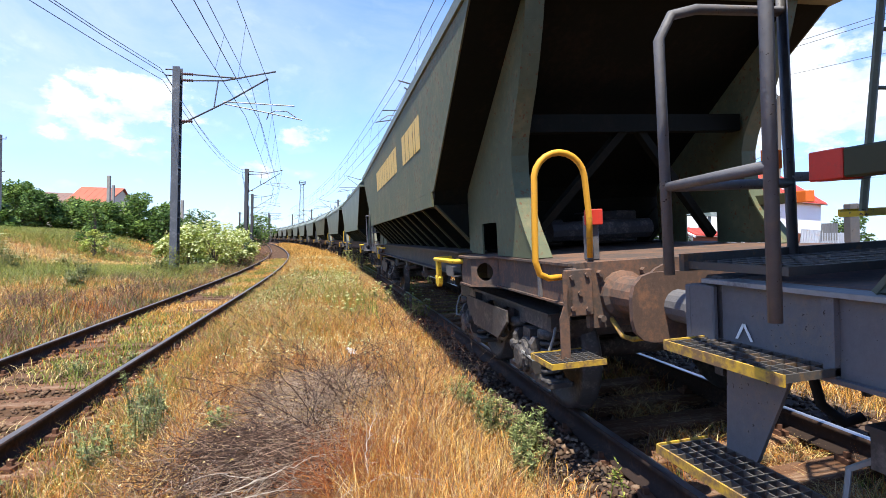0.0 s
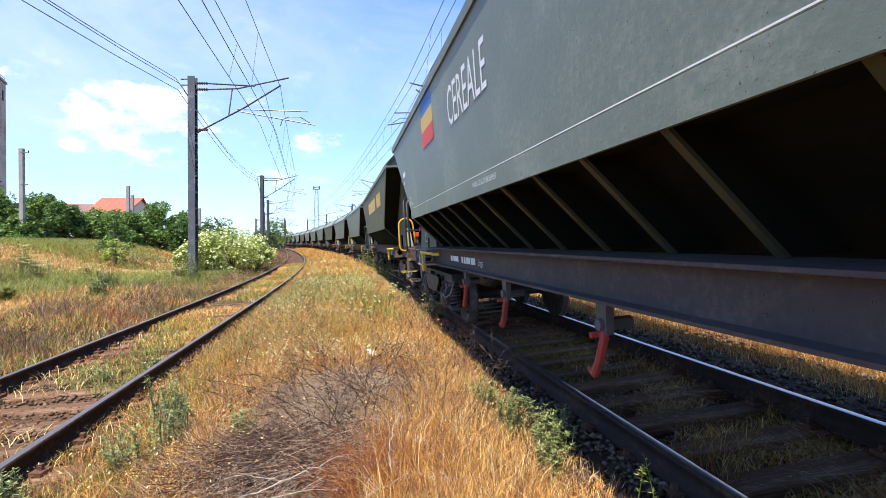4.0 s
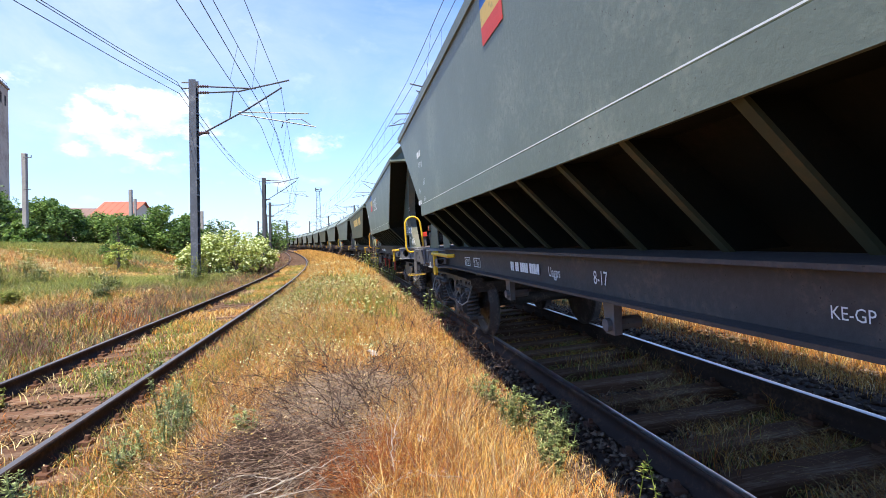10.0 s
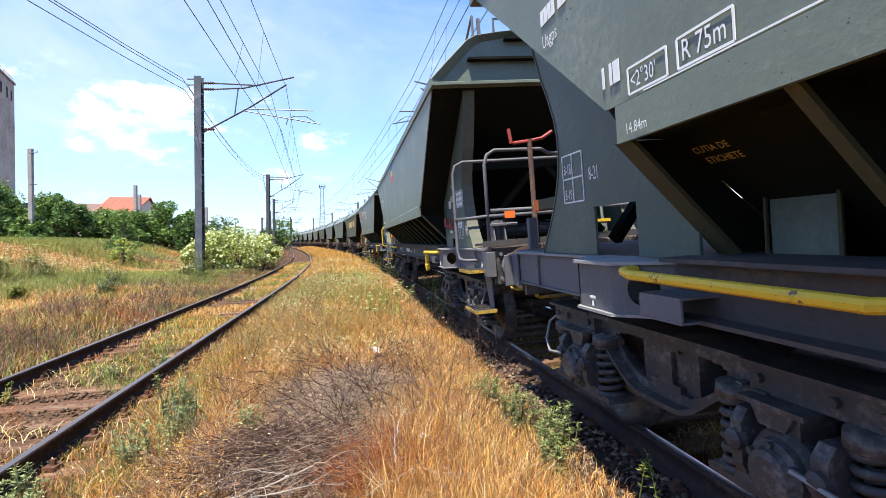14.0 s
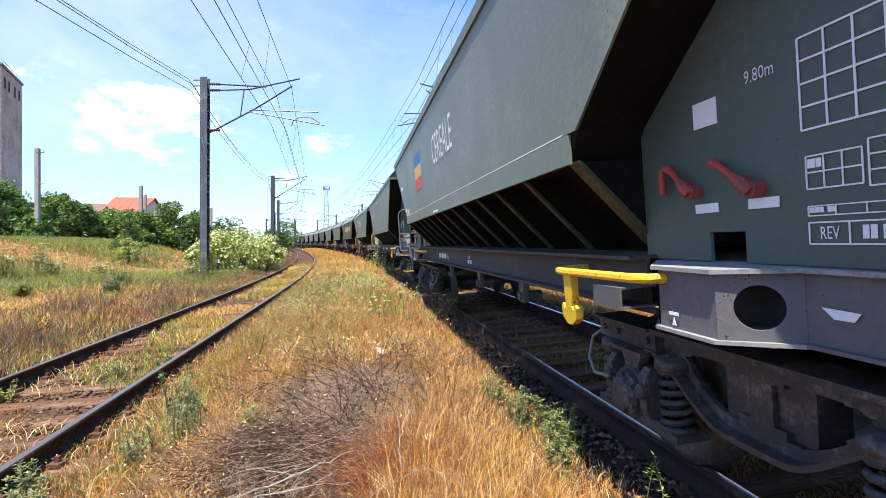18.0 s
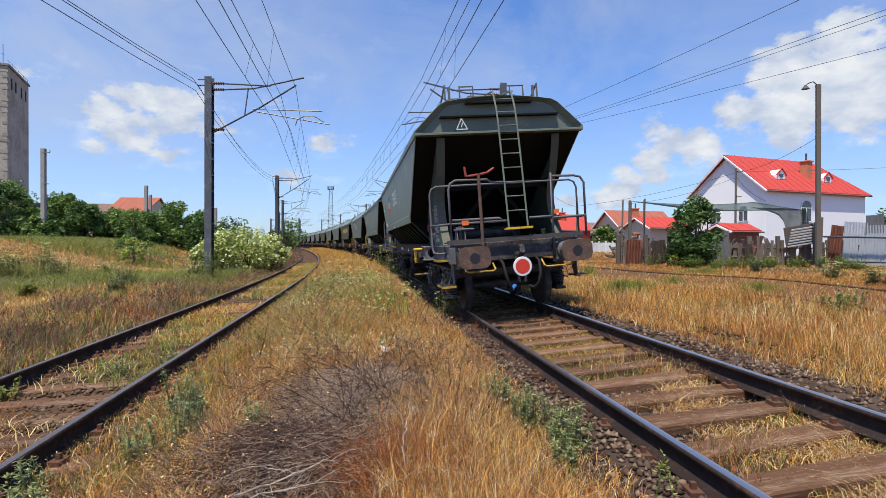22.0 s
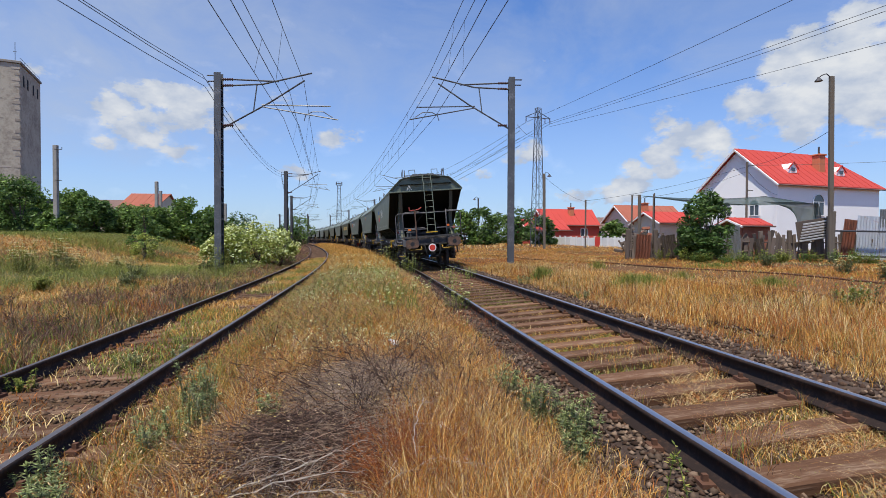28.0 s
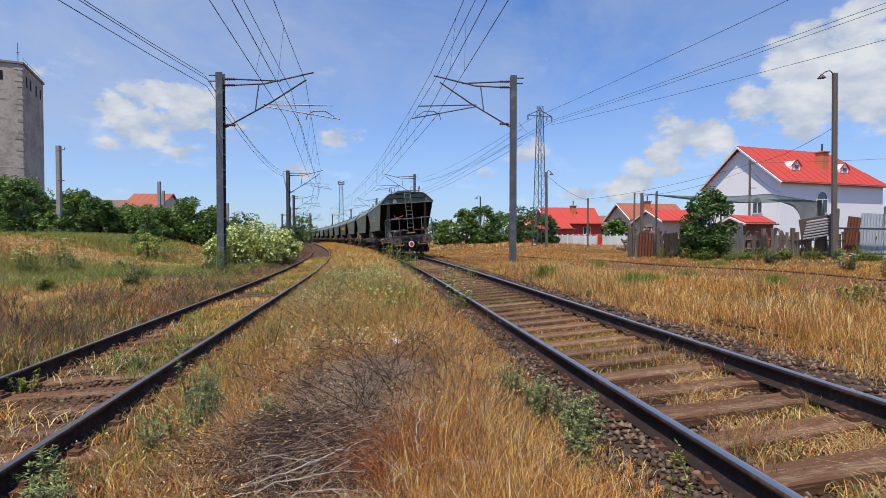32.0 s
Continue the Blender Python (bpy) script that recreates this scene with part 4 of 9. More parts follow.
        for sy in (1, -1):
            hull_box(bm, *sorted((end + sx * 0.54, end + sx * 0.585)), *sorted((sy * 0.66, sy * 1.10)), 0.86, 1.27)
        part("headstock", bm, M["bogie_black"] if sx > 0 else F, wagon)
        ways = 1 if end > 0 else -1
        for sy in (1, -1):
            girder = part("end_girder", boxes((*sorted((ways * 5.27, end + sx * 0.66)), *sorted((sy * 1.150, sy * 1.168)), 1.003, 1.247)), F, wagon)
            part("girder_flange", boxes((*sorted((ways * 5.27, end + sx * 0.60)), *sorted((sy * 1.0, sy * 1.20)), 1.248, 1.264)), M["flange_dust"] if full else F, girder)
            part("girder_flange", boxes((*sorted((ways * 5.27, end + sx * 0.62)), *sorted((sy * 1.06, sy * 1.19)), 0.988, 1.002)), F, girder)
            part("girder_plate", boxes((*sorted((end + sx * 1.10, end + sx * 1.14)), *sorted((sy * 1.169, sy * 1.19)), 1.003, 1.247)), F, girder)
            bm = bmesh.new()
            hull_box(bm, *sorted((ways * 4.76, ways * 5.13)), *sorted((sy * 1.355, sy * 1.37)), 1.0, 1.247)
            for x0, x1 in ((5.32, 5.13), (4.50, 4.76)):
                piece = bmesh.new()
                half = math.hypot(x1 - x0, 0.205) / 2
                ring_plate(piece, -half, half, 1.0, 1.247, 0, 1.122, 0.083, -0.007, 0.007, 20)
                turn = math.atan2(sy * 0.205, ways * (x1 - x0))
                bmesh.ops.transform(piece, matrix=pose(ways * (x0 + x1) / 2, sy * 1.2675, 0, 0, 0, math.degrees(turn)), verts=piece.verts[:])
                tmp = bpy.data.meshes.new("plate")
                piece.to_mesh(tmp)
                piece.free()
                bm.from_mesh(tmp)
                bpy.data.meshes.remove(tmp)
            outrigger = part("outrigger", bm, F, wagon, "boxed outrigger with a round hole")
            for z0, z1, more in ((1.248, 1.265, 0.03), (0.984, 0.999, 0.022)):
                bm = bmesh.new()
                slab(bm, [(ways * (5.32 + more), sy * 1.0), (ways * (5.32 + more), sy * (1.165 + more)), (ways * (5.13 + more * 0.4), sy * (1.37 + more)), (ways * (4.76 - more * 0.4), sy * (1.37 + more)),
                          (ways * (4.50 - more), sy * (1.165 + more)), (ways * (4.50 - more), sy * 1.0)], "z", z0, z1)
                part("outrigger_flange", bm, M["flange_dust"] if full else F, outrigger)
            part("outrigger_web", boxes((*sorted((ways * 4.52, ways * 5.27)), *sorted((sy * 1.02, sy * 1.035)), 1.0, 1.247)), F, outrigger)
            # bolted plate at the corner of the headstock
            bm = boxes((*sorted((end + sx * 0.50, end + sx * 0.535)), *sorted((sy * 1.09, sy * (1.27 if sx < 0 else 1.20))), 0.95, 1.235), (*sorted((end + sx * 0.53, end + sx * 0.66)), *sorted((sy * 1.175, sy * 1.20)), 0.96, 1.24), bevel=0.006)
            for by, bz in ((1.13, 1.20), (1.23, 1.19), (1.13, 0.99), (1.23, 1.0), (1.18, 1.09)) if sx < 0 else ():
                rod(bm, [(end + sx * 0.51, sy * by, bz), (end + sx * 0.485, sy * by, bz)], 0.015, 6)
            part("corner_plate", bm, F, wagon)
            # buffer
            bm = bmesh.new()
            lathe(bm, [(end + sx * 0.56, 0.15), (end + sx * 0.50, 0.15), (end + sx * 0.48, 0.12), (end + sx * 0.22, 0.11), (end + sx * 0.20, 0.085), (end + sx * 0.03, 0.085)],
                  16, "x", (0, sy * 0.875, 1.06))
            hull_box(bm, *sorted((end + sx * 0.545, end + sx * 0.58)), sy * 0.875 - 0.19, sy * 0.875 + 0.19, 0.88, 1.24)
            for dy in (-0.15, 0.15):
                for dz in (-0.14, 0.14):
                    rod(bm, [(end + sx * 0.55, sy * 0.875 + dy, 1.06 + dz), (end + sx * 0.50, sy * 0.875 + dy, 1.06 + dz)], 0.022, 6)
            buf = part("buffer", bm, M["frame_grey"], wagon, smooth=False)
            bm = bmesh.new()
            if sx > 0:
                out = []
                for cx, cz, a0 in ((0.145, 0.06, 0), (-0.145, 0.06, 90), (-0.145, -0.06, 180), (0.145, -0.06, 270)):
                    out += [(sy * 0.875 + cx + 0.12 * math.cos(radians(a0 + a)), 1.06 + cz + 0.12 * math.sin(radians(a0 + a))) for a in (0, 30, 60, 90)]
                slab(bm, out, "x", end, end + 0.03)
            else:
                lathe(bm, [(end, 0.14), (end - 0.008, 0.225), (end - 0.03, 0.225), (end - 0.03, 0.12), (end - 0.10, 0.10)], 24, "x", (0, sy * 0.875, 1.06))
                for k in range(10):
                    a = 2 * math.pi * k / 10
                    rod(bm, [(end - 0.02, sy * 0.875 + 0.15 * math.cos(a), 1.06 + 0.15 * math.sin(a)), (end - 0.045, sy * 0.875 + 0.15 * math.cos(a), 1.06 + 0.15 * math.sin(a))], 0.014, 6)
            head = part("buffer_head", bm, M["buffer_rust"], buf, "rust-brown worn buffer head")
            bm = bmesh.new()
            rod(bm, [(end - sx * 0.003, sy * 0.875, 1.05), (end + sx * 0.01, sy * 0.875, 1.05)], 0.088, 14)
            part("grease_mark", bm, M["grease"], head, "dark greasy round mark")
        # coupling and hoses
        bm = bmesh.new()
        rod(bm, [(end + sx * 0.6, 0, 1.04), (end + sx * 0.32, 0, 1.04), (end + sx * 0.24, 0, 1.10), (end + sx * 0.26, 0, 1.18), (end + sx * 0.34, 0, 1.17)], 0.05, 8)
        for sy in (1, -1):
            rod(bm, [(end + sx * 0.40, sy * 0.07, 1.02), (end + sx * 0.33, sy * 0.08, 0.80), (end + sx * 0.34, sy * 0.05, 0.58)], 0.022, 6)
        rod(bm, [(end + sx * 0.33, -0.1, 0.78), (end + sx * 0.33, 0.1, 0.78)], 0.035, 8)
        part("coupling", bm, M["bogie_black"], wagon)
        bm = bmesh.new()
        for y0 in (0.32, -0.32):
            rod(bm, [(end + sx * 0.55, y0, 0.98), (end + sx * 0.36, y0, 0.92), (end + sx * 0.26, y0 * 0.95, 0.72), (end + sx * 0.27, y0 * 0.8, 0.54),
                     (end + sx * 0.34, y0 * 0.6, 0.46), (end + sx * 0.38, y0 * 0.4, 0.50)], 0.026, 7)
        hose = part("brake_hose", bm, M["rubber"], wagon, smooth=True)
        bm = rods(0.034, [(end + sx * 0.34, 0.2, 0.455), (end + sx * 0.40, 0.12, 0.52)], n=7)
        part("hose_end", bm, M["blue_paint"], hose, "blue hose coupling")
        for sy in (1, -1):
            bm = rods(0.016, [(end + sx * 0.56, sy * 0.95, 0.92), (end + sx * 0.42, sy * 0.95, 0.82), (end + sx * 0.40, sy * 0.90, 0.80), (end + sx * 0.40, sy * 0.48, 0.80),
                              (end + sx * 0.42, sy * 0.44, 0.82), (end + sx * 0.56, sy * 0.44, 0.92)], n=6)
            part("coupler_handle", bm, M["yellow_worn"], wagon, "worn yellow handrail under the headstock")
        # long yellow lever beside the frame
        for sy in (1, -1):
            far_end = (sx > 0) == (sy > 0)
            if far_end:
                way = [(e(2.14), sy * 1.30, 1.21), (e(2.17), sy * 1.43, 1.21), (e(2.28), sy * 1.46, 1.21), (e(3.10), sy * 1.46, 1.20), (e(3.18), sy * 1.44, 1.20), (e(3.21), sy * 1.38, 1.20), (e(3.20), sy * 1.24, 1.20)]
                w0 = 0.50
            else:
                way = [(e(2.32), sy * 1.30, 1.225), (e(2.34), sy * 1.38, 1.225), (e(2.42), sy * 1.40, 1.215), (e(3.55), sy * 1.37, 1.20), (e(3.6), sy * 1.30, 1.20)]
                w0 = 0.04
            lever = part("brake_lever", rods(0.024, way, n=8), M["yellow_paint"], wagon, "long yellow brake lever")
            if w0 is not None:
                half = [(0.055, 1.21), (0.05, 1.06), (0.036, 1.0), (0.06, 0.975), (0.085, 1.012), (0.108, 0.995), (0.092, 0.93), (0.03, 0.892)]
                out = [(2.49 + a, b) for a, b in half] + [(2.49 - a, b) for a, b in half[::-1]]
                bm = bmesh.new()
                slab(bm, [(e(a + w0), b) for a, b in out], "y", *sorted((sy * (1.425 if far_end else 1.37), sy * (1.47 if far_end else 1.41))))
                part("lever_weight", bm, M["yellow_paint"], lever)
            bx = sorted((e(2.50), e(2.80)))
            ya, yb = sorted((sy * 1.20, sy * 1.40))
            bm = boxes((*bx, ya, yb, 1.03, 1.04), (*bx, ya, yb, 1.13, 1.14), (*bx, *sorted((sy * 1.39, sy * 1.40)), 1.041, 1.129))
            part("lever_bracket", bm, F, wagon)
    # sole bars
    for sy in (1, -1):
        bm = bmesh.new()
        slab(bm, [(sy * 1.0, 1.291), (sy * 1.315, 1.291), (sy * 1.315, 1.272), (sy * 1.222, 1.272), (sy * 1.222, 1.043), (sy * 1.315, 1.043), (sy * 1.315, 1.025), (sy * 1.10, 1.025), (sy * 1.10, 1.043),
                  (sy * 1.20, 1.043), (sy * 1.20, 1.272), (sy * 1.0, 1.272)], "x", -4.42, 4.42)
        part("sole_bar", bm, M["frame_brown" if not full else "sole_brown"], wagon)
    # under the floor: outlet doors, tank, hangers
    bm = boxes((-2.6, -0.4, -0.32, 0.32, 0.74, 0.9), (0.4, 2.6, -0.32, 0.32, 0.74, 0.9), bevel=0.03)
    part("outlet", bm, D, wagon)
    bm = bmesh.new()
    lathe(bm, [(-0.5, 0.05), (-0.5, 0.16), (-0.42, 0.2), (0.42, 0.2), (0.5, 0.16), (0.5, 0.05)], 14, "x", (-3.4, -0.6, 0.86))
    part("air_tank", bm, M["bogie_black"], wagon, smooth=True)
    bm = bmesh.new()
    rod(bm, [(-4.3, 0.2, 0.7), (4.3, 0.2, 0.7)], 0.03, 6)
    rod(bm, [(-4.3, -0.3, 0.95), (4.3, -0.3, 0.95)], 0.025, 6)
    part("brake_rod", bm, M["bogie_black"], wagon)
    for sy in (1, -1):
        for x in (-2.2, -0.5, 1.47):
            bm = bmesh.new()
            slab(bm, [(x - 0.07, 1.03), (x + 0.07, 1.03), (x + 0.05, 0.80), (x - 0.05, 0.80)], "y", *sorted((sy * 1.14, sy * 1.19)))
            rod(bm, [(x, sy * 1.0, 0.86), (x, sy * 1.22, 0.86)], 0.04, 8)
            part("hanger", bm, F, wagon)
            if full:
                bm = bmesh.new()
                rod(bm, [(x - 0.02, sy * 1.17, 0.86), (x + 0.02, sy * 1.19, 0.78), (x - 0.05, sy * 1.2, 0.62), (x - 0.12, sy * 1.2, 0.53), (x - 0.18, sy * 1.2, 0.55)], [0.03, 0.03, 0.028, 0.028, 0.02], 7)
                rod(bm, [(x - 0.02, sy * 1.15, 0.80), (x - 0.02, sy * 1.26, 0.80)], 0.02, 7)
                part("release_lever", bm, M["red_lever"], wagon, "hanging red release lever")
    if full:
        for sy in (1, -1):
            panel = part("label_box", boxes((3.83, 4.14, *sorted((sy * 0.96, sy * 0.985)), 1.27, 1.57), bevel=0.008), M["wagon_deep"], wagon, "flat label box under the hopper slope")
            bm = rods(0.011, [(3.82, sy * 0.99, 1.262), (4.15, sy * 0.99, 1.262), (4.15, sy * 0.99, 1.58), (3.82, sy * 0.99, 1.58), (3.82, sy * 0.99, 1.262)], n=6)
            hull_box(bm, 3.95, 4.0, *sorted((sy * 0.985, sy * 1.01)), 1.20, 1.275)
            part("panel_frame", bm, M["wagon_olive"], panel)
    for x in (-4.9, 4.9):
        add_bogie(wagon, x, full)
    # plain end: loop handles, step, lamp brackets
    end, sx = END_N, -1

    def e(v):
        return end + sx * v
    for sy in (-1,):
        arch = [(e(0.57), sy * 1.22, 1.19), (e(0.54), sy * 1.36, 1.19), (e(0.53), sy * 1.42, 1.22), (e(0.53), sy * 1.445, 1.30), (e(0.53), sy * 1.43, 1.76)]
        arch += [(e(0.53), sy * (1.265 + 0.165 * math.cos(a)), 1.785 + 0.165 * math.sin(a)) for a in np.linspace(0.15, math.pi - 0.1, 11)]
        arch += [(e(0.54), sy * 1.075, 1.55), (e(0.56), sy * 1.07, 1.30)]
        part("loop_handle", rods(0.020, arch, n=10), M["yellow_paint"], wagon, "bent yellow handrail", smooth=True)
        bm = bmesh.new()
        loft(bm, [[(e(0.50), sy * (q - 0.03), z), (e(0.512), sy * (q - 0.03), z), (e(0.512), sy * (q + 0.03), z), (e(0.50), sy * (q + 0.03), z)] for q, z in ((1.255, 1.22), (1.255, 1.02), (1.285, 0.94), (1.285, 0.70))])
        part("step_hanger", bm, F, wagon)
        bm = bmesh.new()
        grate(bm, e(0.66), e(0.36), *sorted((sy * 1.10, sy * 1.44)), 0.71)
        step = part("footstep", bm, M["grating"], wagon, "open-mesh footstep")
        bm = boxes((e(0.67), e(0.35), *sorted((sy * 1.44, sy * 1.448)), 0.68, 0.714), (e(0.358), e(0.35), *sorted((sy * 1.10, sy * 1.44)), 0.68, 0.714),
                   (e(0.678), e(0.67), *sorted((sy * 1.10, sy * 1.44)), 0.68, 0.714))
        part("step_edge", bm, M["yellow_worn"], step, "worn yellow edge of the step")
    for sy in (1, -1):
        bm = boxes((*sorted((e(0.60), e(0.66))), *sorted((sy * 0.98, sy * 1.06)), 1.28, 1.56), bevel=0.006)
        lamp = part("lamp_bracket", bm, F, wagon)
        if sy < 0:
            bm = boxes((*sorted((e(0.575), e(0.60))), *sorted((sy * 0.96, sy * 1.08)), 1.50, 1.60), bevel=0.006)
            part("reflector", bm, M["red_paint"], lamp, "red reflector plate")
    for base, way, sy, mt in ((END_N, -1, 1, "orange_paint"), (END_B, 1, -1, "red_paint")):
        x0, x1, x2 = base + way * 1.03, base + way * 1.14, base + way * 1.62
        stub = part("lamp_stub", boxes((*sorted((x1, x2)), *sorted((sy * 1.06, sy * 1.144)), 1.60, 1.688), bevel=0.006), M["wagon_olive"], wagon)
        part("reflector", boxes((*sorted((x0, x1)), *sorted((sy * 1.058, sy * 1.146)), 1.598, 1.690), bevel=0.004), M[mt], stub, "bright painted end of the bracket")
    # brake end: railings, ladder, hand brake, steps
    end, sx = END_B, 1
    if full:
        part("outer_railing", rods(0.019, [(end + 0.96, 1.15, 1.13), (end + 1.06, 1.30, 1.13), (end + 1.14, 1.37, 1.15), (end + 1.18, 1.385, 1.25), (end + 1.18, 1.37, 2.20), (end + 1.18, 1.335, 2.30), (end + 1.18, 1.24, 2.345),
                                           (end + 1.18, -1.30, 2.345), (end + 1.18, -1.40, 2.30), (end + 1.18, -1.44, 2.20), (end + 1.18, -1.44, 1.20)],
                                   [(end + 1.18, 1.375, 1.635), (end + 0.50, 1.16, 1.635)], [(end + 1.18, -1.44, 1.635), (end + 0.50, -1.28, 1.635)], n=8), F, wagon, smooth=True)
        part("inner_railing", rods(0.021, [(end + 0.53, 1.145, 0.98), (end + 0.53, 1.135, 2.22), (end + 0.53, 1.10, 2.32), (end + 0.53, 1.01, 2.37), (end + 0.53, 0.46, 2.36),
                                           (end + 0.53, 0.38, 2.31), (end + 0.53, 0.16, 2.30)], [(end + 0.53, 1.135, 1.635), (end + 0.53, 0.16, 1.635)],
                                   [(end + 0.53, 1.10, 1.695), (end + 0.53, 0.28, 1.685), (end + 0.53, 0.24, 1.655)], n=8), F, wagon, smooth=True)
        part("inner_railing", rods(0.021, [(end + 0.53, -0.67, 0.98), (end + 0.53, -0.70, 2.42), (end + 0.53, -0.71, 2.36), (end + 0.53, -1.12, 2.35), (end + 0.53, -1.24, 2.32),
                                           (end + 0.53, -1.30, 2.22), (end + 0.53, -1.29, 1.28)], [(end + 0.53, -0.69, 1.635), (end + 0.53, -1.29, 1.635)],
                                   [(end + 0.53, -0.26, 1.66), (end + 0.53, -0.69, 1.66)], n=8), F, wagon, smooth=True)
        bm = boxes((end + 0.50, end + 0.51, 0.83, 0.95, 1.60, 1.68))
        part("reflector", bm, M["orange_paint"], wagon, "orange reflector on the railing")
        bm = boxes((end + 0.50, end + 0.51, -0.80, -0.70, 1.70, 1.78))
        part("reflector", bm, M["orange_paint"], wagon, "orange reflector on the railing")
        col = part("brake_column", rods(0.028, [(end + 0.44, 0.62, 1.25), (end + 0.44, 0.62, 2.38)], [(end + 0.44, 0.62, 2.36), (end + 0.44, 0.62, 2.46)], n=9), M["buffer_rust"], wagon)
        part("brake_crank", rods(0.02, [(end + 0.44, 0.62, 2.44), (end + 0.42, 0.80, 2.42), (end + 0.42, 0.84, 2.42), (end + 0.42, 0.86, 2.58)],
                                 [(end + 0.44, 0.62, 2.44), (end + 0.46, 0.46, 2.47), (end + 0.46, 0.34, 2.54)], n=7), M["red_lever"], col, "red brake crank")
        # ladder
        bm = bmesh.new()
        for y in (0.14, -0.20):
            rod(bm, [(end + 0.46, y, 1.50), (end + 0.56, y, 2.4), (end + 0.68, y, 3.34), (end + 0.74, y, 3.62), (end + 0.90, y, 3.96), (end + 1.42, y, 4.04)], 0.017, 6)
        for i in range(9):
            z = 1.80 + i * 0.25
            x = np.interp(z, [1.5, 2.4, 3.34, 3.62, 3.96], [0.46, 0.56, 0.68, 0.74, 0.90])
            rod(bm, [(end + x, 0.14, z), (end + x, -0.20, z)], 0.010, 6)
        lad = part("ladder", bm, M["wagon_green"], wagon)
        bm = bmesh.new()
        grate(bm, end + 0.40, end + 0.52, -0.27, 0.21, 1.50, 0.06)
        hull_box(bm, end + 0.388, end + 0.40, -0.26, 0.20, 1.48, 1.512)
        part("ladder_tread", bm, M["yellow_paint"], lad, "yellow ladder tread")
        # raised grating platform
        bm = bmesh.new()
        grate(bm, end + 0.52, end + 1.0, -1.2, 1.2, 1.33, 0.07, 0.008, 0.03)
        hull_box(bm, end + 0.50, end + 0.53, -1.22, 1.22, 1.29, 1.36)
        part("platform", bm, M["grating"], wagon)
        bm = boxes((end + 1.0, end + 1.3, 0.70, 1.02, 1.30, 1.34), (end + 1.05, end + 1.25, 0.76, 0.96, 1.52, 1.56), bevel=0.008)
        for k in range(4):
            a = math.pi / 4 + k * math.pi / 2
            rod(bm, [(end + 1.15 + 0.07 * math.cos(a), 0.86 + 0.07 * math.sin(a), 1.55), (end + 1.15 + 0.07 * math.cos(a), 0.86 + 0.07 * math.sin(a), 1.59)], 0.018, 6)
        for yy in (0.79, 0.93):
            slab(bm, [(end + 1.02, 1.33), (end + 1.30, 1.33), (end + 1.22, 1.53), (end + 1.08, 1.53)], "y", yy - 0.008, yy + 0.008)
        rod(bm, [(end + 1.15, 0.86, 1.34), (end + 1.15, 0.86, 1.6)], 0.03, 8)
        rod(bm, [(end + 1.15, 0.82, 1.54), (end + 1.15, 0.6, 1.54)], 0.02, 6)
        part("brake_box", bm, F, wagon)
        for sy in (1, -1):
            for z, y1, x0 in ((1.035, 1.38, 0.62), (0.585, 1.36, 0.52)):
                bm = bmesh.new()
                grate(bm, end + x0, end + x0 + 0.52, *sorted((sy * 1.12, sy * y1)), z)
                step = part("footstep", bm, M["grating"], wagon, "open-mesh footstep")
                bm = boxes((end + x0 - 0.01, end + x0 + 0.53, *sorted((sy * y1, sy * (y1 + 0.008))), z - 0.032, z + 0.004), (end + x0 - 0.018, end + x0 - 0.01, *sorted((sy * 1.12, sy * y1)), z - 0.032, z + 0.004))
                part("step_edge", bm, M["yellow_worn"], step, "worn yellow edge of the step")
            bm = bmesh.new()
            slab(bm, [(end + 0.64, 1.02), (end + 0.96, 1.02), (end + 0.76, 0.56), (end + 0.62, 0.56)], "y", *sorted((sy * 1.11, sy * 1.125)))
            part("step_hanger", bm, F, wagon)
        # red valve handles on the end plate
        for sy in (1, -1):
            bm = bmesh.new()
            for c0, c1, z0, z1 in ((2.635, 2.81, 1.579, 1.705), (2.275, 2.49, 1.556, 1.685)) if sy > 0 else ((2.434, 2.165, 1.73, 1.905), (2.637, 2.43, 1.752, 1.93)):
                d, h = c1 - c0, z1 - z0
                rod(bm, [(end + c0, sy * 1.155, z0), (end + c0, sy * 1.215, z0)], 0.030, 9)
                rod(bm, [(end + c0, sy * 1.212, z0 - 0.01), (end + c0 + d * 0.12, sy * 1.222, z0 + h * 0.16), (end + c0 + d * 0.42, sy * 1.215, z0 + h * 0.48), (end + c0 + d * 0.72, sy * 1.205, z0 + h * 0.78), (end + c0 + d * 0.9, sy * 1.20, z0 + h * 0.93), (end + c1, sy * 1.20, z1)],
                    [0.024, 0.026, 0.014, 0.014, 0.02, 0.022], 8)
                if c0 == 2.635:
                    rod(bm, [(end + c1, sy * 1.20, z1), (end + c1 + 0.04, sy * 1.20, z1 - 0.01), (end + c1 + 0.045, sy * 1.20, z1 - 0.12)], 0.017, 8)
                hull_box(bm, end + c0 + 0.05, end + c0 + 0.08, *sorted((sy * 1.163, sy * 1.19)), z0 + 0.03, z0 + 0.055)
            part("valve_handle", bm, M["red_lever"], wagon, "red valve handles")
    else:
        part("outer_railing", rods(0.025, [(end + 1.0, 1.40, 1.20), (end + 1.0, 1.40, 2.225), (end + 1.0, -1.40, 2.225), (end + 1.0, -1.40, 1.20)], n=5), F, wagon)
    return wagon


def tail_s(t):
    """How far along its track the rear buffers of the last wagon are."""
    dt = t - 20.2
    if dt > 0:
        return 4.72 + 2.17 * dt
    early = 0.24 * (max(0.0, 3.5 - t) / 3.5) ** 1.5
    return 4.72 - early + 2.17 * dt - 0.128 * (-dt - 1.5 * (1 - math.exp(dt / 1.5)))


FLIPPED = [False, False, True, True, False, True, True, False, False, True, False, True, False, False, True, True, False, True]


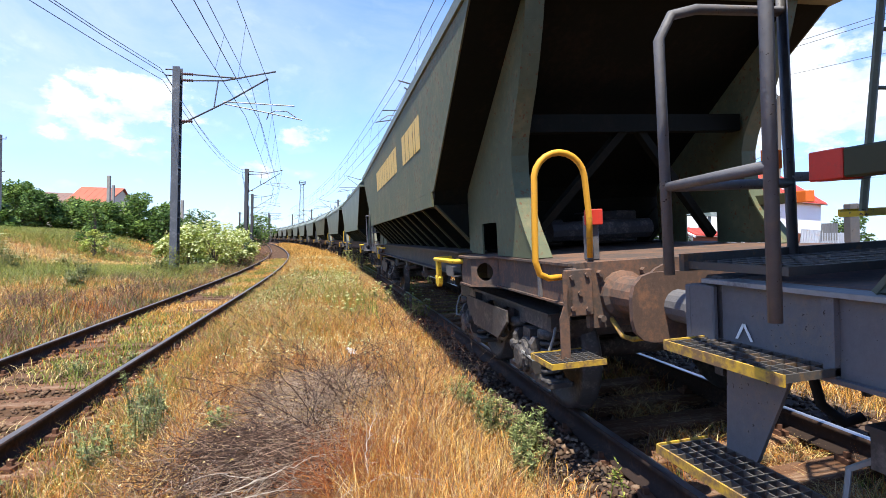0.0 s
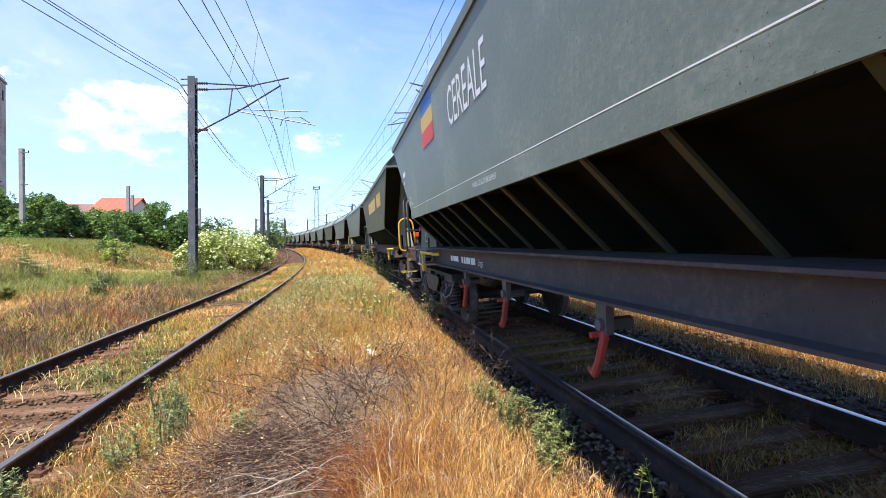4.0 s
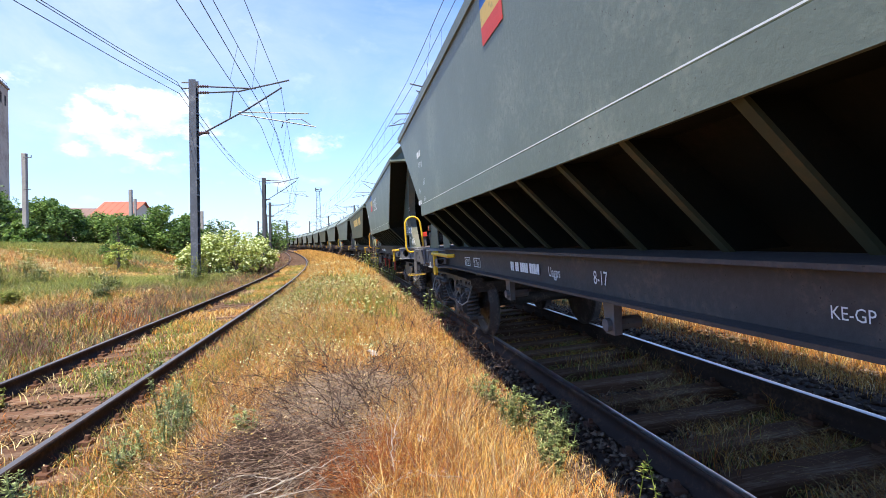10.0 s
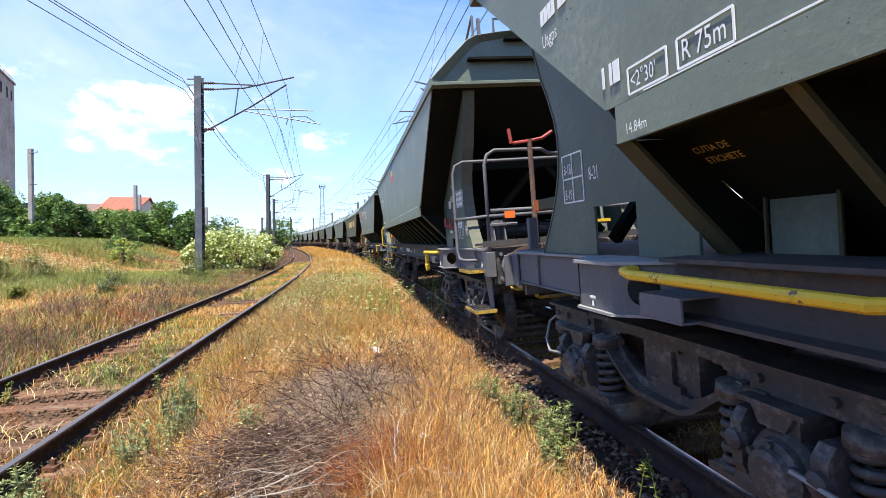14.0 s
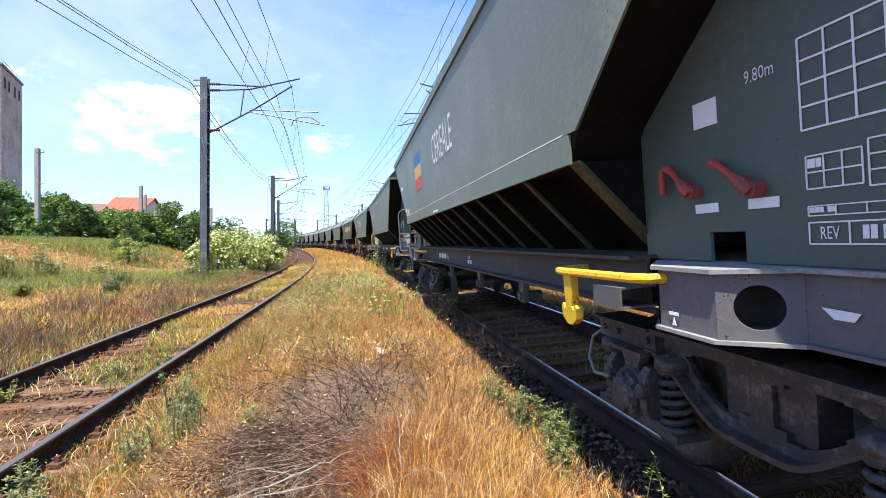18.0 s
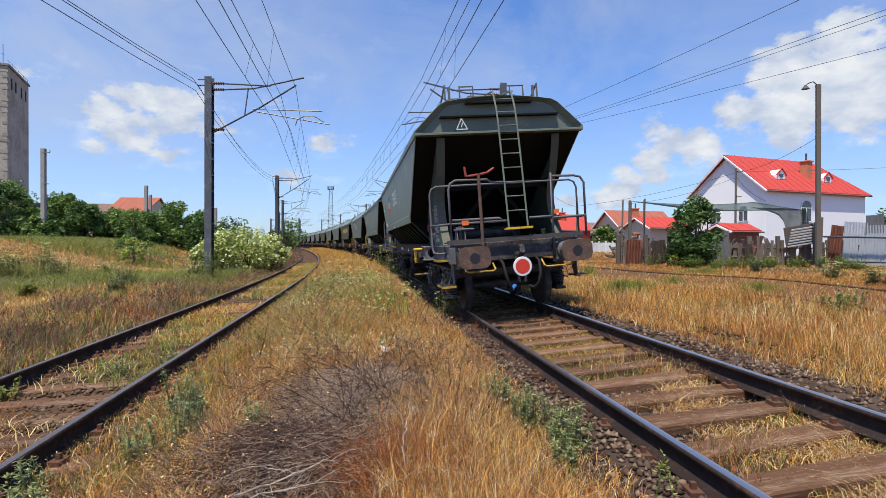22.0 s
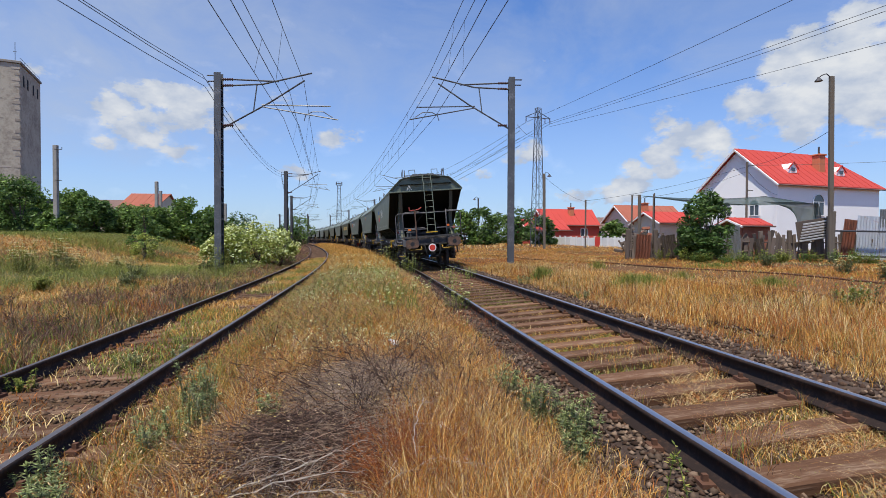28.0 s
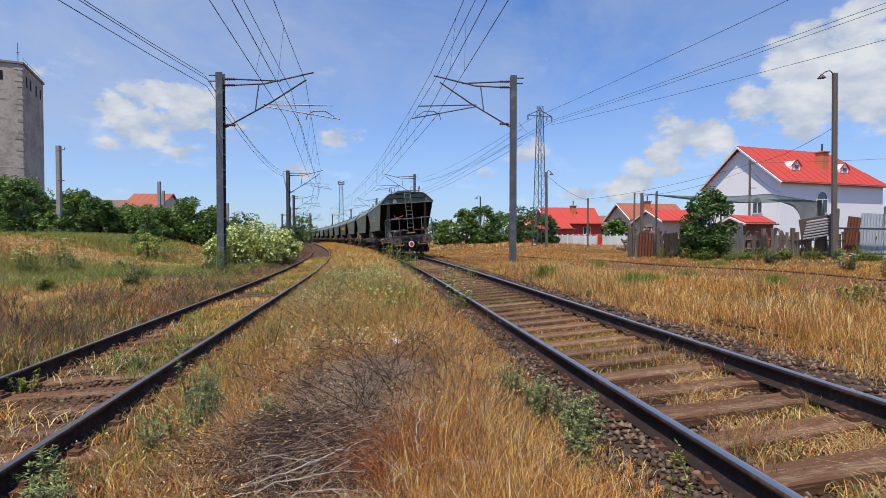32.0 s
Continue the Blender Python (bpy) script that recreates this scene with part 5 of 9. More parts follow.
def wagon_pose(k, t):
    back = 7.42
    s = tail_s(t) + LONG * k + back
    ax, ay, _ = line(s - 4.9)
    bx, by, _ = line(s + 4.9)
    d = Vector((bx - ax, by - ay, 0)).normalized()
    left = Vector((-d.y, d.x, 0))
    up = Vector((0, 0, 1)) * math.cos(LEAN) + left * math.sin(LEAN)
    lf = left * math.cos(LEAN) - Vector((0, 0, 1)) * math.sin(LEAN)
    if FLIPPED[k]:
        d, lf = -d, -lf
    m = Matrix((d, lf, up)).transposed().to_4x4()
    m.translation = ((ax + bx) / 2, (ay + by) / 2, RAIL_Z + CANT / 2)
    return m


wagons = []
near = build_wagon(True)
far = build_wagon(False)
for k in range(18):
    if k == 0:
        w = near
    elif k < 4:
        w = copy_thing(near, Matrix())
    elif k == 4:
        w = far
    else:
        w = copy_thing(far, Matrix())
    tagged(w, ["dark green grain hopper wagon with a red tail disc", "dark green hopper wagon with white lettering and railings",
               "dark green hopper wagon with white lettering and painted flag", "worn olive hopper wagon with yellow lettering"][k] if k < 4 else
           "dark green grain hopper wagon in the long train", "wagon", "wagons of the train")
    wagons.append(w)
for ob in wagons[3].children_recursive:
    change = {"side_wall": "wagon_worn", "lower_band": "wagon_worn", "end_plate": "wagon_worn", "edge_flange": "wagon_worn", "loop_handle": "orange_yellow", "end_girder": "frame_brown",
              "girder_flange": "frame_brown", "outrigger": "frame_brown", "outrigger_flange": "frame_brown", "corner_plate": "frame_brown", "headstock": "frame_brown", "step_hanger": "frame_brown", "buffer": "frame_brown"}.get(ob.name.split(".")[0])
    if change:
        ob.data = ob.data.copy()
        ob.data.materials[0] = M[change]
for k in (0, 1, 3):
    for ob in [c for c in wagons[k].children_recursive if c.name.split(".")[0] == "release_lever"]:
        bpy.data.objects.remove(ob)
for ob in [c for c in wagons[0].children_recursive if c.name.split(".")[0] == "lever_weight" and sum(v.co.x for v in c.data.vertices) > 0]:
    bpy.data.objects.remove(ob)
for k in (6, 10, 13):
    for ob in wagons[k].children_recursive:
        if ob.name.split(".")[0] in ("side_wall", "lower_band"):
            ob.data = ob.data.copy()
            ob.data.materials[0] = M["wagon_worn"]


def motions():
    for k, w in enumerate(wagons):
        walk(w, [(t, wagon_pose(k, t)) for t in range(33)])
    for k in range(4):
        for ob in wagons[k].children_recursive:
            if ob.name.split(".")[0] == "wheelset":
                base = ob.matrix_basis.translation.copy()
                way = -1 if FLIPPED[k] else 1
                rows = []
                for i in range(129):
                    t = i * 0.25
                    turn = way * (tail_s(t) - tail_s(0)) / 0.46
                    rows.append((t, Matrix.Translation(base) @ Matrix.Rotation(turn, 4, "Y")))
                walk(ob, rows)


# red tail disc of the last wagon
bm = bmesh.new()
lathe(bm, [(END_B + 0.16, 0.158), (END_B + 0.165, 0.162), (END_B + 0.175, 0.162), (END_B + 0.175, 0.02)], 28, "x", (0, 0.04, 0.85))
disc = part("tail_disc", bm, M["white_paint"], wagons[0], "white-rimmed round tail disc")
bm = bmesh.new()
lathe(bm, [(END_B + 0.155, 0.122), (END_B + 0.165, 0.122)], 28, "x", (0, 0.04, 0.85))
part("disc_face", bm, M["red_paint"], disc, "red face of the tail disc")
# warning triangle on the roof end
bm = bmesh.new()
for a, b in (((0.82, 3.33), (0.62, 3.33)), ((0.82, 3.33), (0.72, 3.52)), ((0.62, 3.33), (0.72, 3.52)), ((0.73, 3.37), (0.70, 3.45))):
    rod(bm, [(EAVE_B - 0.046, a[0], a[1]), (EAVE_B - 0.046, b[0], b[1])], 0.010, 4)
part("warning_sign", bm, M["white_paint"], wagons[0], "white warning triangle")


PLATE = 1.164          # the outer face of the end plates


def on_side(k, s_from_rear, z, proud=0.006, y=None):
    """The pose for lettering on the side that faces the camera; s_from_rear: metres from the rear buffer face to where it begins."""
    yy = (wall_y(z) if y is None else y) + (0.002 if y == PLATE else proud)
    s_from_rear -= 0.10 if y == PLATE else 0.0
    if FLIPPED[k]:
        x = 7.42 - s_from_rear
        return Matrix(((1, 0, 0, x), (0, 0, -1, -yy), (0, 1, 0, z), (0, 0, 0, 1)))
    x = -7.42 + s_from_rear
    return Matrix(((-1, 0, 0, x), (0, 0, 1, yy), (0, 1, 0, z), (0, 0, 0, 1)))


def bars(k, s0, z, height, widths, mt, y=None):
    """Lettering that cannot be read: upright bars."""
    bm = bmesh.new()
    x = 0.0
    for wd in widths:
        if wd > 0:
            hull_box(bm, x, x + wd, 0, height, -0.001, 0.001)
        x += abs(wd) + height * 0.12
    part("lettering", bm, mt, wagons[k], at=on_side(k, s0, z, y=y))


def frame_box(k, s0, z, wd, ht, mt, y=None, rows=1, cols=1, t=0.012):
    bm = bmesh.new()
    for i in range(rows + 1):
        hull_box(bm, 0, wd, ht * i / rows - t / 2, ht * i / rows + t / 2, -0.001, 0.001)
    for i in range(cols + 1):
        hull_box(bm, wd * i / cols - t / 2, wd * i / cols + t / 2, 0, ht, -0.0015, 0.0015)
    part("lettering", bm, mt, wagons[k], at=on_side(k, s0, z, y=y))


def label_plate(k, s0, z, wd, ht, y):
    part("label_plate", boxes((0, wd, 0, ht, -0.002, 0.002)), M["white_paint"], wagons[k], "small white label plate", at=on_side(k, s0, z, y=y))


def flag(k, s0, z, wd, ht):
    for i, mt in enumerate(("red_paint", "yellow_letters", "blue_paint")):
        part("painted_flag", boxes((0, wd, ht * i / 3, ht * (i + 1) / 3, -0.001, 0.001)), M[mt], wagons[k], at=on_side(k, s0, z))


def letter_wagons():
    W, Y = M["white_paint"], M["yellow_letters"]
    digit = [0.05, 0.05, -0.03, 0.05, 0.05, -0.03, 0.05, 0.05, 0.05, 0.05, -0.03, 0.05, 0.05, 0.05, 0.02, 0.05]
    for k, c, z, fl, fz in ((0, 7.66, 2.45, 9.75, 2.29), (2, 8.24, 2.56, 9.95, 2.64)):
        writing("CEREALE", 0.56, W, wagons[k], on_side(k, c, z), 0.66)
        flag(k, fl, fz, 0.85, 0.60)
    flag(1, 7.82, 2.84, 0.5, 0.40)
    for k, c, g in ((0, 9.68, 8.92), (1, 8.62, 7.72), (2, 9.56, 8.72)):
        bars(k, c, 1.105, 0.08, [d * 0.8 for d in digit], W, y=1.226)
        writing("Uagps", 0.105, W, wagons[k], on_side(k, g, 1.105, y=1.226), 0.85)
    bars(2, 10.25, 1.115, 0.07, [0.04, 0.02, 0.05, -0.04, 0.05, 0.05, 0.02, 0.05, 0.05, 0.05], W, y=1.226)
    writing("8-17", 0.12, W, wagons[1], on_side(1, 7.0, 1.10, y=1.226), 0.8)
    writing("KE-GP", 0.06, W, wagons[1], on_side(1, 5.42, 1.11, y=1.226), 0.9)
    writing("KE-GP", 0.06, W, wagons[0], on_side(0, 7.30, 1.15, y=1.226), 0.9)
    bars(0, 7.32, 1.09, 0.045, [0.03, 0.03, 0.03, -0.02, 0.03, 0.03, 0.03], W, y=1.226)
    writing("VAGONUL CIRCULA CU CAPACELE INCHISE", 0.062, W, wagons[2], on_side(2, 7.42, 1.865, y=1.554), 0.58)
    bars(0, 7.89, 1.81, 0.03, [0.05, 0.04, -0.02, 0.06, 0.05, -0.02, 0.07, 0.05, 0.05], W, y=1.554)
    for k in range(3):
        # data panels near the front end
        if k == 0:
            writing("R 75m", 0.10, W, wagons[k], on_side(k, 11.27, 1.985), 0.80)
            frame_box(k, 11.29, 1.965, 0.26, 0.10, W, t=0.009)
            writing("<2\u00b030'", 0.085, W, wagons[k], on_side(k, 11.585, 1.985), 0.75)
            frame_box(k, 11.60, 1.965, 0.25, 0.10, W, t=0.009)
            bars(k, 11.80, 2.04, 0.09, [0.02, -0.02, 0.02, 0.05], W)
            writing("14.84m", 0.06, W, wagons[k], on_side(k, 11.63, 1.815, y=1.554), 0.85)
        elif k == 1:
            writing("<2 15'", 0.09, W, wagons[k], on_side(k, 10.46, 1.10, y=1.226), 0.75)
            frame_box(k, 10.48, 1.085, 0.26, 0.095, W, 1.226, t=0.008)
            writing("R 75m", 0.095, W, wagons[k], on_side(k, 10.0, 1.10, y=1.226), 0.80)
            frame_box(k, 10.02, 1.085, 0.29, 0.095, W, 1.226, t=0.008)
            writing("8-18", 0.12, W, wagons[k], on_side(k, 11.28, 2.2), 0.7)
            writing("8-16", 0.10, W, wagons[k], on_side(k, 11.72, 2.12), 0.6)
            writing("8-16", 0.10, W, wagons[k], on_side(k, 11.33, 1.98), 0.7)
            writing("8-21", 0.11, W, wagons[k], on_side(k, 11.36, 2.46), 0.7)
            bars(k, 11.9, 1.96, 0.06, [0.04, 0.05, 0.04, -0.02, 0.03, 0.03, 0.04], W)
            bars(k, 11.65, 2.62, 0.08, [0.04, 0.04, 0.04, 0.04, -0.02, 0.04, 0.04], W)
            writing("Uagps", 0.10, W, wagons[k], on_side(k, 11.62, 2.5), 0.8)
        else:
            writing("8-21", 0.22, W, wagons[k], on_side(k, 11.77, 2.0), 0.5)
            writing("14.84m", 0.07, W, wagons[k], on_side(k, 11.52, 2.0), 0.85)
        if k != 1:
            bars(k, 12.41, 2.55, 0.08, [0.04, 0.04, 0.04, 0.04, -0.02, 0.04, 0.04], W)
            writing("Uagps", 0.10, W, wagons[k], on_side(k, 12.41, 2.43), 0.8)
        # plate of the front end
        if k == 0:
            frame_box(k, 13.24, 1.62, 0.30, 0.32, W, PLATE, 2, 2, 0.01)
            writing("8-18", 0.10, W, wagons[k], on_side(k, 13.22, 1.81, y=PLATE), 0.6)
            writing("8-19", 0.10, W, wagons[k], on_side(k, 13.22, 1.64, y=PLATE), 0.6)
            writing("8-21", 0.12, W, wagons[k], on_side(k, 12.86, 1.74, y=PLATE), 0.6)
        elif k == 1:
            writing("INSEMNARI", 0.055, W, wagons[k], on_side(k, 13.23, 1.925, y=PLATE), 0.85)
        else:
            frame_box(k, 12.99, 1.385, 0.24, 0.28, W, PLATE, 1, 1, 0.01)
            writing("7-20", 0.12, W, wagons[k], on_side(k, 12.97, 1.475, y=PLATE), 0.75)
            writing("INSEMNARI", 0.035, W, wagons[k], on_side(k, 12.98, 1.685, y=PLATE), 1.0)
            label_plate(k, 12.66, 1.69, 0.15, 0.05, PLATE)
            label_plate(k, 12.385, 1.69, 0.15, 0.05, PLATE)
            label_plate(k, 12.42, 1.545, 0.19, 0.115, PLATE)
            for word, size, c, z in (("G", 0.032, 12.645, 1.70), ("P", 0.032, 12.56, 1.70), ("GOL", 0.032, 12.375, 1.70), ("INC", 0.032, 12.30, 1.70), ("28", 0.04, 12.405, 1.61), ("52", 0.04, 12.30, 1.61), ("44", 0.04, 12.35, 1.56)):
                writing(word, size, M["red_paint" if word in ("G", "P", "GOL", "INC") else "mast_dark"], wagons[k], on_side(k, c - 0.1, z, proud=0.006, y=PLATE + 0.001), 0.8)
        # marks on the rear girder
        bm = bmesh.new()
        slab(bm, [(0, 0.035), (0.14, 0.03), (0.115, 0.0), (0.045, 0.0)], "z", -0.001, 0.001)
        part("lettering", bm, W, wagons[k], at=on_side(k, 2.03, 1.10, y=1.169))
        part("type_plate", boxes((0, 0.11, 0, 0.045, -0.003, 0.003), bevel=0.001), M["frame_grey"], wagons[k], "small riveted type plate", at=on_side(k, 1.80, 1.09, y=1.169))
        for c, tz in ((2.55, 1.035), (12.39, 1.11 if k == 2 else 1.035)):
            bm = bmesh.new()
            slab(bm, [(-0.032, 0.042), (0.032, 0.042), (0.032, 0.056), (-0.032, 0.056)], "z", -0.001, 0.001)
            slab(bm, [(-0.014, 0.0), (0.014, 0.0), (0.0, 0.034)], "z", -0.001, 0.001)
            part("lettering", bm, W, wagons[k], at=on_side(k, c, tz - 0.02, y=1.371))
        bm = bmesh.new()
        for a, b in (((0, 0), (0.035, 0.06)), ((0.035, 0.06), (0.07, 0.0))):
            slab(bm, [a, (a[0] + 0.012, a[1]), (b[0] + 0.012, b[1]), b], "z", -0.001, 0.001)
        part("lettering", bm, W, wagons[k], at=on_side(k, 0.86 if not FLIPPED[k] else 14.1, 1.05, y=1.169))
    y = PLATE
    # rear plates with the brake handles
    frame_box(0, 2.18, 1.73, 0.30, 0.31, W, y, 4, 3, 0.007)
    writing("9.80m", 0.07, W, wagons[0], on_side(0, 2.43, 1.96, y=y), 0.85)
    frame_box(0, 2.17, 1.53, 0.20, 0.11, W, y, 2, 3, 0.005)
    bars(0, 2.165, 1.60, 0.03, [0.03, 0.02], W, y)
    frame_box(0, 1.95, 1.52, 0.20, 0.14, W, y, 3, 2, 0.005)
    frame_box(0, 2.17, 1.44, 0.31, 0.032, W, y, 1, 3, 0.004)
    bars(0, 2.165, 1.45, 0.018, [0.02, 0.015, 0.015, -0.01, 0.015, 0.015], W, y)
    frame_box(0, 2.17, 1.345, 0.44, 0.072, W, y, 1, 3, 0.005)
    writing("REV", 0.06, W, wagons[0], on_side(0, 2.13, 1.362, y=y), 0.7)
    bars(0, 1.98, 1.362, 0.042, [0.02, 0.02, -0.008, 0.02, 0.02, -0.008, 0.02, 0.02], W, y)
    frame_box(1, 2.58, 1.94, 0.34, 0.08, W, y, 2, 4, 0.005)
    frame_box(1, 2.15, 1.83, 0.43, 0.22, W, y, 3, 4, 0.006)
    for j in range(3):
        bars(1, 2.14, 1.845 + j * 0.073, 0.045, [0.03, 0.03, 0.02, -0.02, 0.03, 0.03, -0.02, 0.03, 0.03, 0.03, 0.03], W, y)
    writing("9.80m", 0.075, W, wagons[1], on_side(1, 2.53, 2.13, y=y), 0.85)
    frame_box(1, 2.14, 1.40, 0.31, 0.26, W, y, 6, 3, 0.005)
    for j in range(3):
        bars(1, 2.13, 1.545 + j * 0.043, 0.028, [0.03, 0.03, -0.02, 0.05, 0.04, 0.03], W, y)
    frame_box(1, 1.70, 1.44, 0.13, 0.15, W, y, 4, 2, 0.005)
    for k in (0, 1):
        label_plate(k, 2.74, 1.85, 0.15, 0.11, y)
        label_plate(k, 2.76, 1.48, 0.15, 0.04, y)
        label_plate(k, 2.44, 1.48, 0.15, 0.04, y)
    # rear plate of the plain end
    frame_box(2, 2.68, 1.64, 0.46, 0.29, W, y, 5, 3, 0.008)
    bars(2, 2.66, 1.885, 0.035, [0.05, 0.04, 0.05, 0.05, -0.02, 0.05, 0.05, 0.04], W, y)
    frame_box(2, 2.13, 1.59, 0.53, 0.165, W, y, 2, 2, 0.008)
    bars(2, 2.10, 1.695, 0.04, [0.05, 0.04, 0.05, 0.05, -0.12, 0.05, 0.04, 0.05], W, y)
    bars(2, 2.10, 1.615, 0.04, [0.05, 0.05, 0.04, 0.05, -0.05, 0.05, 0.05, -0.02, 0.05, 0.05], W, y)
    writing("-9.80m-", 0.085, W, wagons[2], on_side(2, 2.08, 1.475, y=y), 1.15)
    frame_box(2, 1.60, 1.345, 0.40, 0.085, W, y, 1, 1, 0.007)
    bars(2, 1.58, 1.362, 0.05, [0.035, 0.035, 0.035, 0.035, -0.01, 0.035, 0.035, -0.01, 0.035, 0.035], W, y)
    bars(2, 1.60, 1.445, 0.03, [0.03, 0.03, 0.03, 0.03, -0.06, 0.03, 0.03, 0.03], W, y)
    bm = bmesh.new()
    slab(bm, [(0.035 * math.cos(a), 0.035 * math.sin(a)) for a in np.linspace(0, 2 * math.pi, 15)[:-1]], "z", -0.001, 0.001)
    part("lettering", bm, W, wagons[2], at=on_side(2, 1.70, 1.39, y=y))
    writing("UIC", 0.13, W, wagons[2], on_side(2, 1.86, 2.13, y=PLATE), 1.1)
    writing("Sp0", 0.12, W, wagons[2], on_side(2, 1.83, 1.965, y=PLATE), 1.1)
    bars(3, 9.35, 2.5, 0.40, [0.30, 0.26, 0.3, 0.28, 0.3, 0.3, 0.1, 0.3, 0.3, 0.3, 0.3, -0.6, 0.28, 0.3, 0.3, 0.12, 0.3], Y)
    # two words on the dark hopper slope above the label box
    turn = Matrix(((-1, 0, 0, 0), (0, 0.736, 0.677, 0), (0, 0.677, -0.736, 0), (0, 0, 0, 1)))
    for k in (0, 1):
        for word, x, along in (("CUTIA DE", 4.24, 0.655), ("ETICHETE", 4.22, 0.59)):
            writing(word, 0.05, M["yellow_letters"], wagons[k], Matrix.Translation((x, 0.74 + 0.736 * along + 0.004, 1.285 + 0.677 * along - 0.004)) @ turn, 0.9)
    # white bearing line along the seam of the side walls
    for k in range(3):
        part("seam_line", boxes((0, 8.3, 0, 0.006, -0.0006, 0.0006)), W, wagons[k], at=on_side(k, 11.5 if not FLIPPED[k] else 11.45, 1.952))


letter_wagons()

# ---------------------------------------------------------------- masts and overhead line


def plain_thing(name, bm, mt, label, category, group="", smooth=False):
    ob = part(name, bm, mt, smooth=smooth)
    return tagged(ob, label, category, group)


def catenary_mast(x, y, z, top, toward, reach, label, thick=0.26, mt="mast_steel"):
    """A steel mast with a two-tube cantilever; toward: -1 or 1, the side on which the wires hang."""
    mast = new("catenary_mast")
    mast.matrix_basis = pose(x, y, z)
    h = top - z
    tagged(mast, label, "mast", "catenary masts")
    bm = bmesh.new()
    t = thick / 2
    for sy in (1, -1):
        hull_box(bm, -t, t, *sorted((sy * t, sy * (t - 0.02))), -0.6, h)
    hull_box(bm, -0.02, 0.02, -t + 0.022, t - 0.022, -0.6, h)
    for i in range(int(h / 0.7)):
        hull_box(bm, -t, t, -t + 0.022, t - 0.022, 0.3 + i * 0.7, 0.36 + i * 0.7)
    part("post", bm, M[mt], mast)
    d = toward
    bm = rods(0.035, [(d * t, 0, h - 0.25), (d * (t + reach * 0.62), 0, h - 0.35)], [(d * t, 0, h - 0.55), (d * reach * 0.48, 0, h - 0.47), (d * (t + reach * 0.98), 0, h + 0.02)],
              [(d * t, 0, h - 2.4), (d * reach * 0.55, 0, h - 1.28), (d * (t + reach * 0.9), 0, h - 0.30)], n=6)
    arm = part("cantilever", bm, M["mast_steel"], mast)
    bm = rods(0.028, [(d * reach * 0.47, 0, h - 1.36), (d * (reach * 1.22), 0, h - 1.42)], [(d * reach * 0.47, 0, h - 1.44), (d * (reach * 1.30), 0, h - 2.0)],
              [(d * reach * 0.42, 0, h - 0.45), (d * reach * 0.38, 0, h - 1.62)], n=5)
    curl = [(d * (reach * 0.93), 0, h - 2.05), (d * (reach * 0.95), 0, h - 1.8), (d * (reach * 1.02), 0, h - 1.66), (d * (reach * 1.14), 0, h - 1.66), (d * (reach * 1.24), 0, h - 1.9)]
    rod(bm, curl, 0.022, 5)
    part("steady_arm", bm, M["mast_steel"], mast)
    for a0, z0, dz in ((t, h - 0.26, -0.02), (t, h - 0.55, 0.05), (t, h - 2.38, 0.30)):
        bm = bmesh.new()
        lathe(bm, [(a0 * d + d * q, 0.03 if i % 2 else 0.07) for i, q in enumerate(np.linspace(0.06, 0.5, 10))], 8, "x", (0, 0, z0 + dz * 0.4))
        part("insulator", bm, M["insulator"], mast)
    bm = rods(0.03, [(-d * 0.45, 0, h - 0.35), (d * t, 0, h - 0.35)], [(-d * 0.5, 0, h - 0.1), (-d * 0.1, 0, h - 0.1)], n=5)
    part("feeder_bracket", bm, M["mast_dark"], mast)
    return mast


catenary_mast(-9.70, 23.0, -0.15, 8.62, 1, 4.0, "grey steel catenary mast with a tubular bracket", 0.30)
MASTS_L = [(-9.70, 23.0), (-16.5, 56.0), (-25.0, 88.0), (-35.5, 122.0), (-47.5, 155.0)]
for x, y in MASTS_L[1:]:
    catenary_mast(x, y, 0.0, 8.6, 1, 3.6, "dark lattice-like catenary mast beside the curve", 0.34, "mast_dark")
MASTS_R = [(3.34, 25.0), (-3.45, 64.0), (-13.0, 103.0), (-24.5, 140.0)]
for i, (x, y) in enumerate(MASTS_R):
    catenary_mast(x, y, 0.25, 9.1 + 0.1 * (i > 0), -1, 3.7, "pale steel catenary mast with a bracket over the train's track", 0.30)


def wire(name, pts, r, label, sag=0.0, n=5, mt="wire"):
    bm = bmesh.new()
    full = []
    for a, b in zip(pts, pts[1:]):
        for i in range(9):
            f = i / 8
            p = Vector(a).lerp(Vector(b), f)
            p.z -= sag * 4 * f * (1 - f)
            if not full or (full[-1] - p).length > 1e-4:
                full.append(p)
    rod(bm, full, r, n)
    return plain_thing(name, bm, M[mt], label, "wire", "overhead wires")


def overhead(masts, z_top, z_low, lf_top, lf_low):
    """The wires of one track; where no mast is seen, they run on over the track behind the camera."""
    tops, lows = [], []
    for x, y in [(None, -58.0), (None, -16.0)] + masts:
        s = y + 1.0 if x is None else float(offset_of(x, y)[1][0])
        for row, lf, zz in ((tops, lf_top, z_top), (lows, lf_low, z_low)):
            lx, ly, _ = line(s, lf)
            row.append((lx, ly, zz))
    wire("catenary_wire", tops, 0.011, "dark bearer wire over the track", 0.3)
    wire("contact_wire", lows, 0.011, "dark contact wire over the track", 0.04)
    for a, b, c, e in zip(tops, tops[1:], lows, lows[1:]):
        bm = bmesh.new()
        for i in range(1, 6):
            f = i / 6
            p, q = Vector(a).lerp(Vector(b), f), Vector(c).lerp(Vector(e), f)
            p.z -= 0.3 * 4 * f * (1 - f)
            rod(bm, [p, q], 0.006, 4)
        tagged(plain_thing("dropper_wires", bm, M["wire"], "thin droppers between the overhead wires", "wire"), kind="stuff")


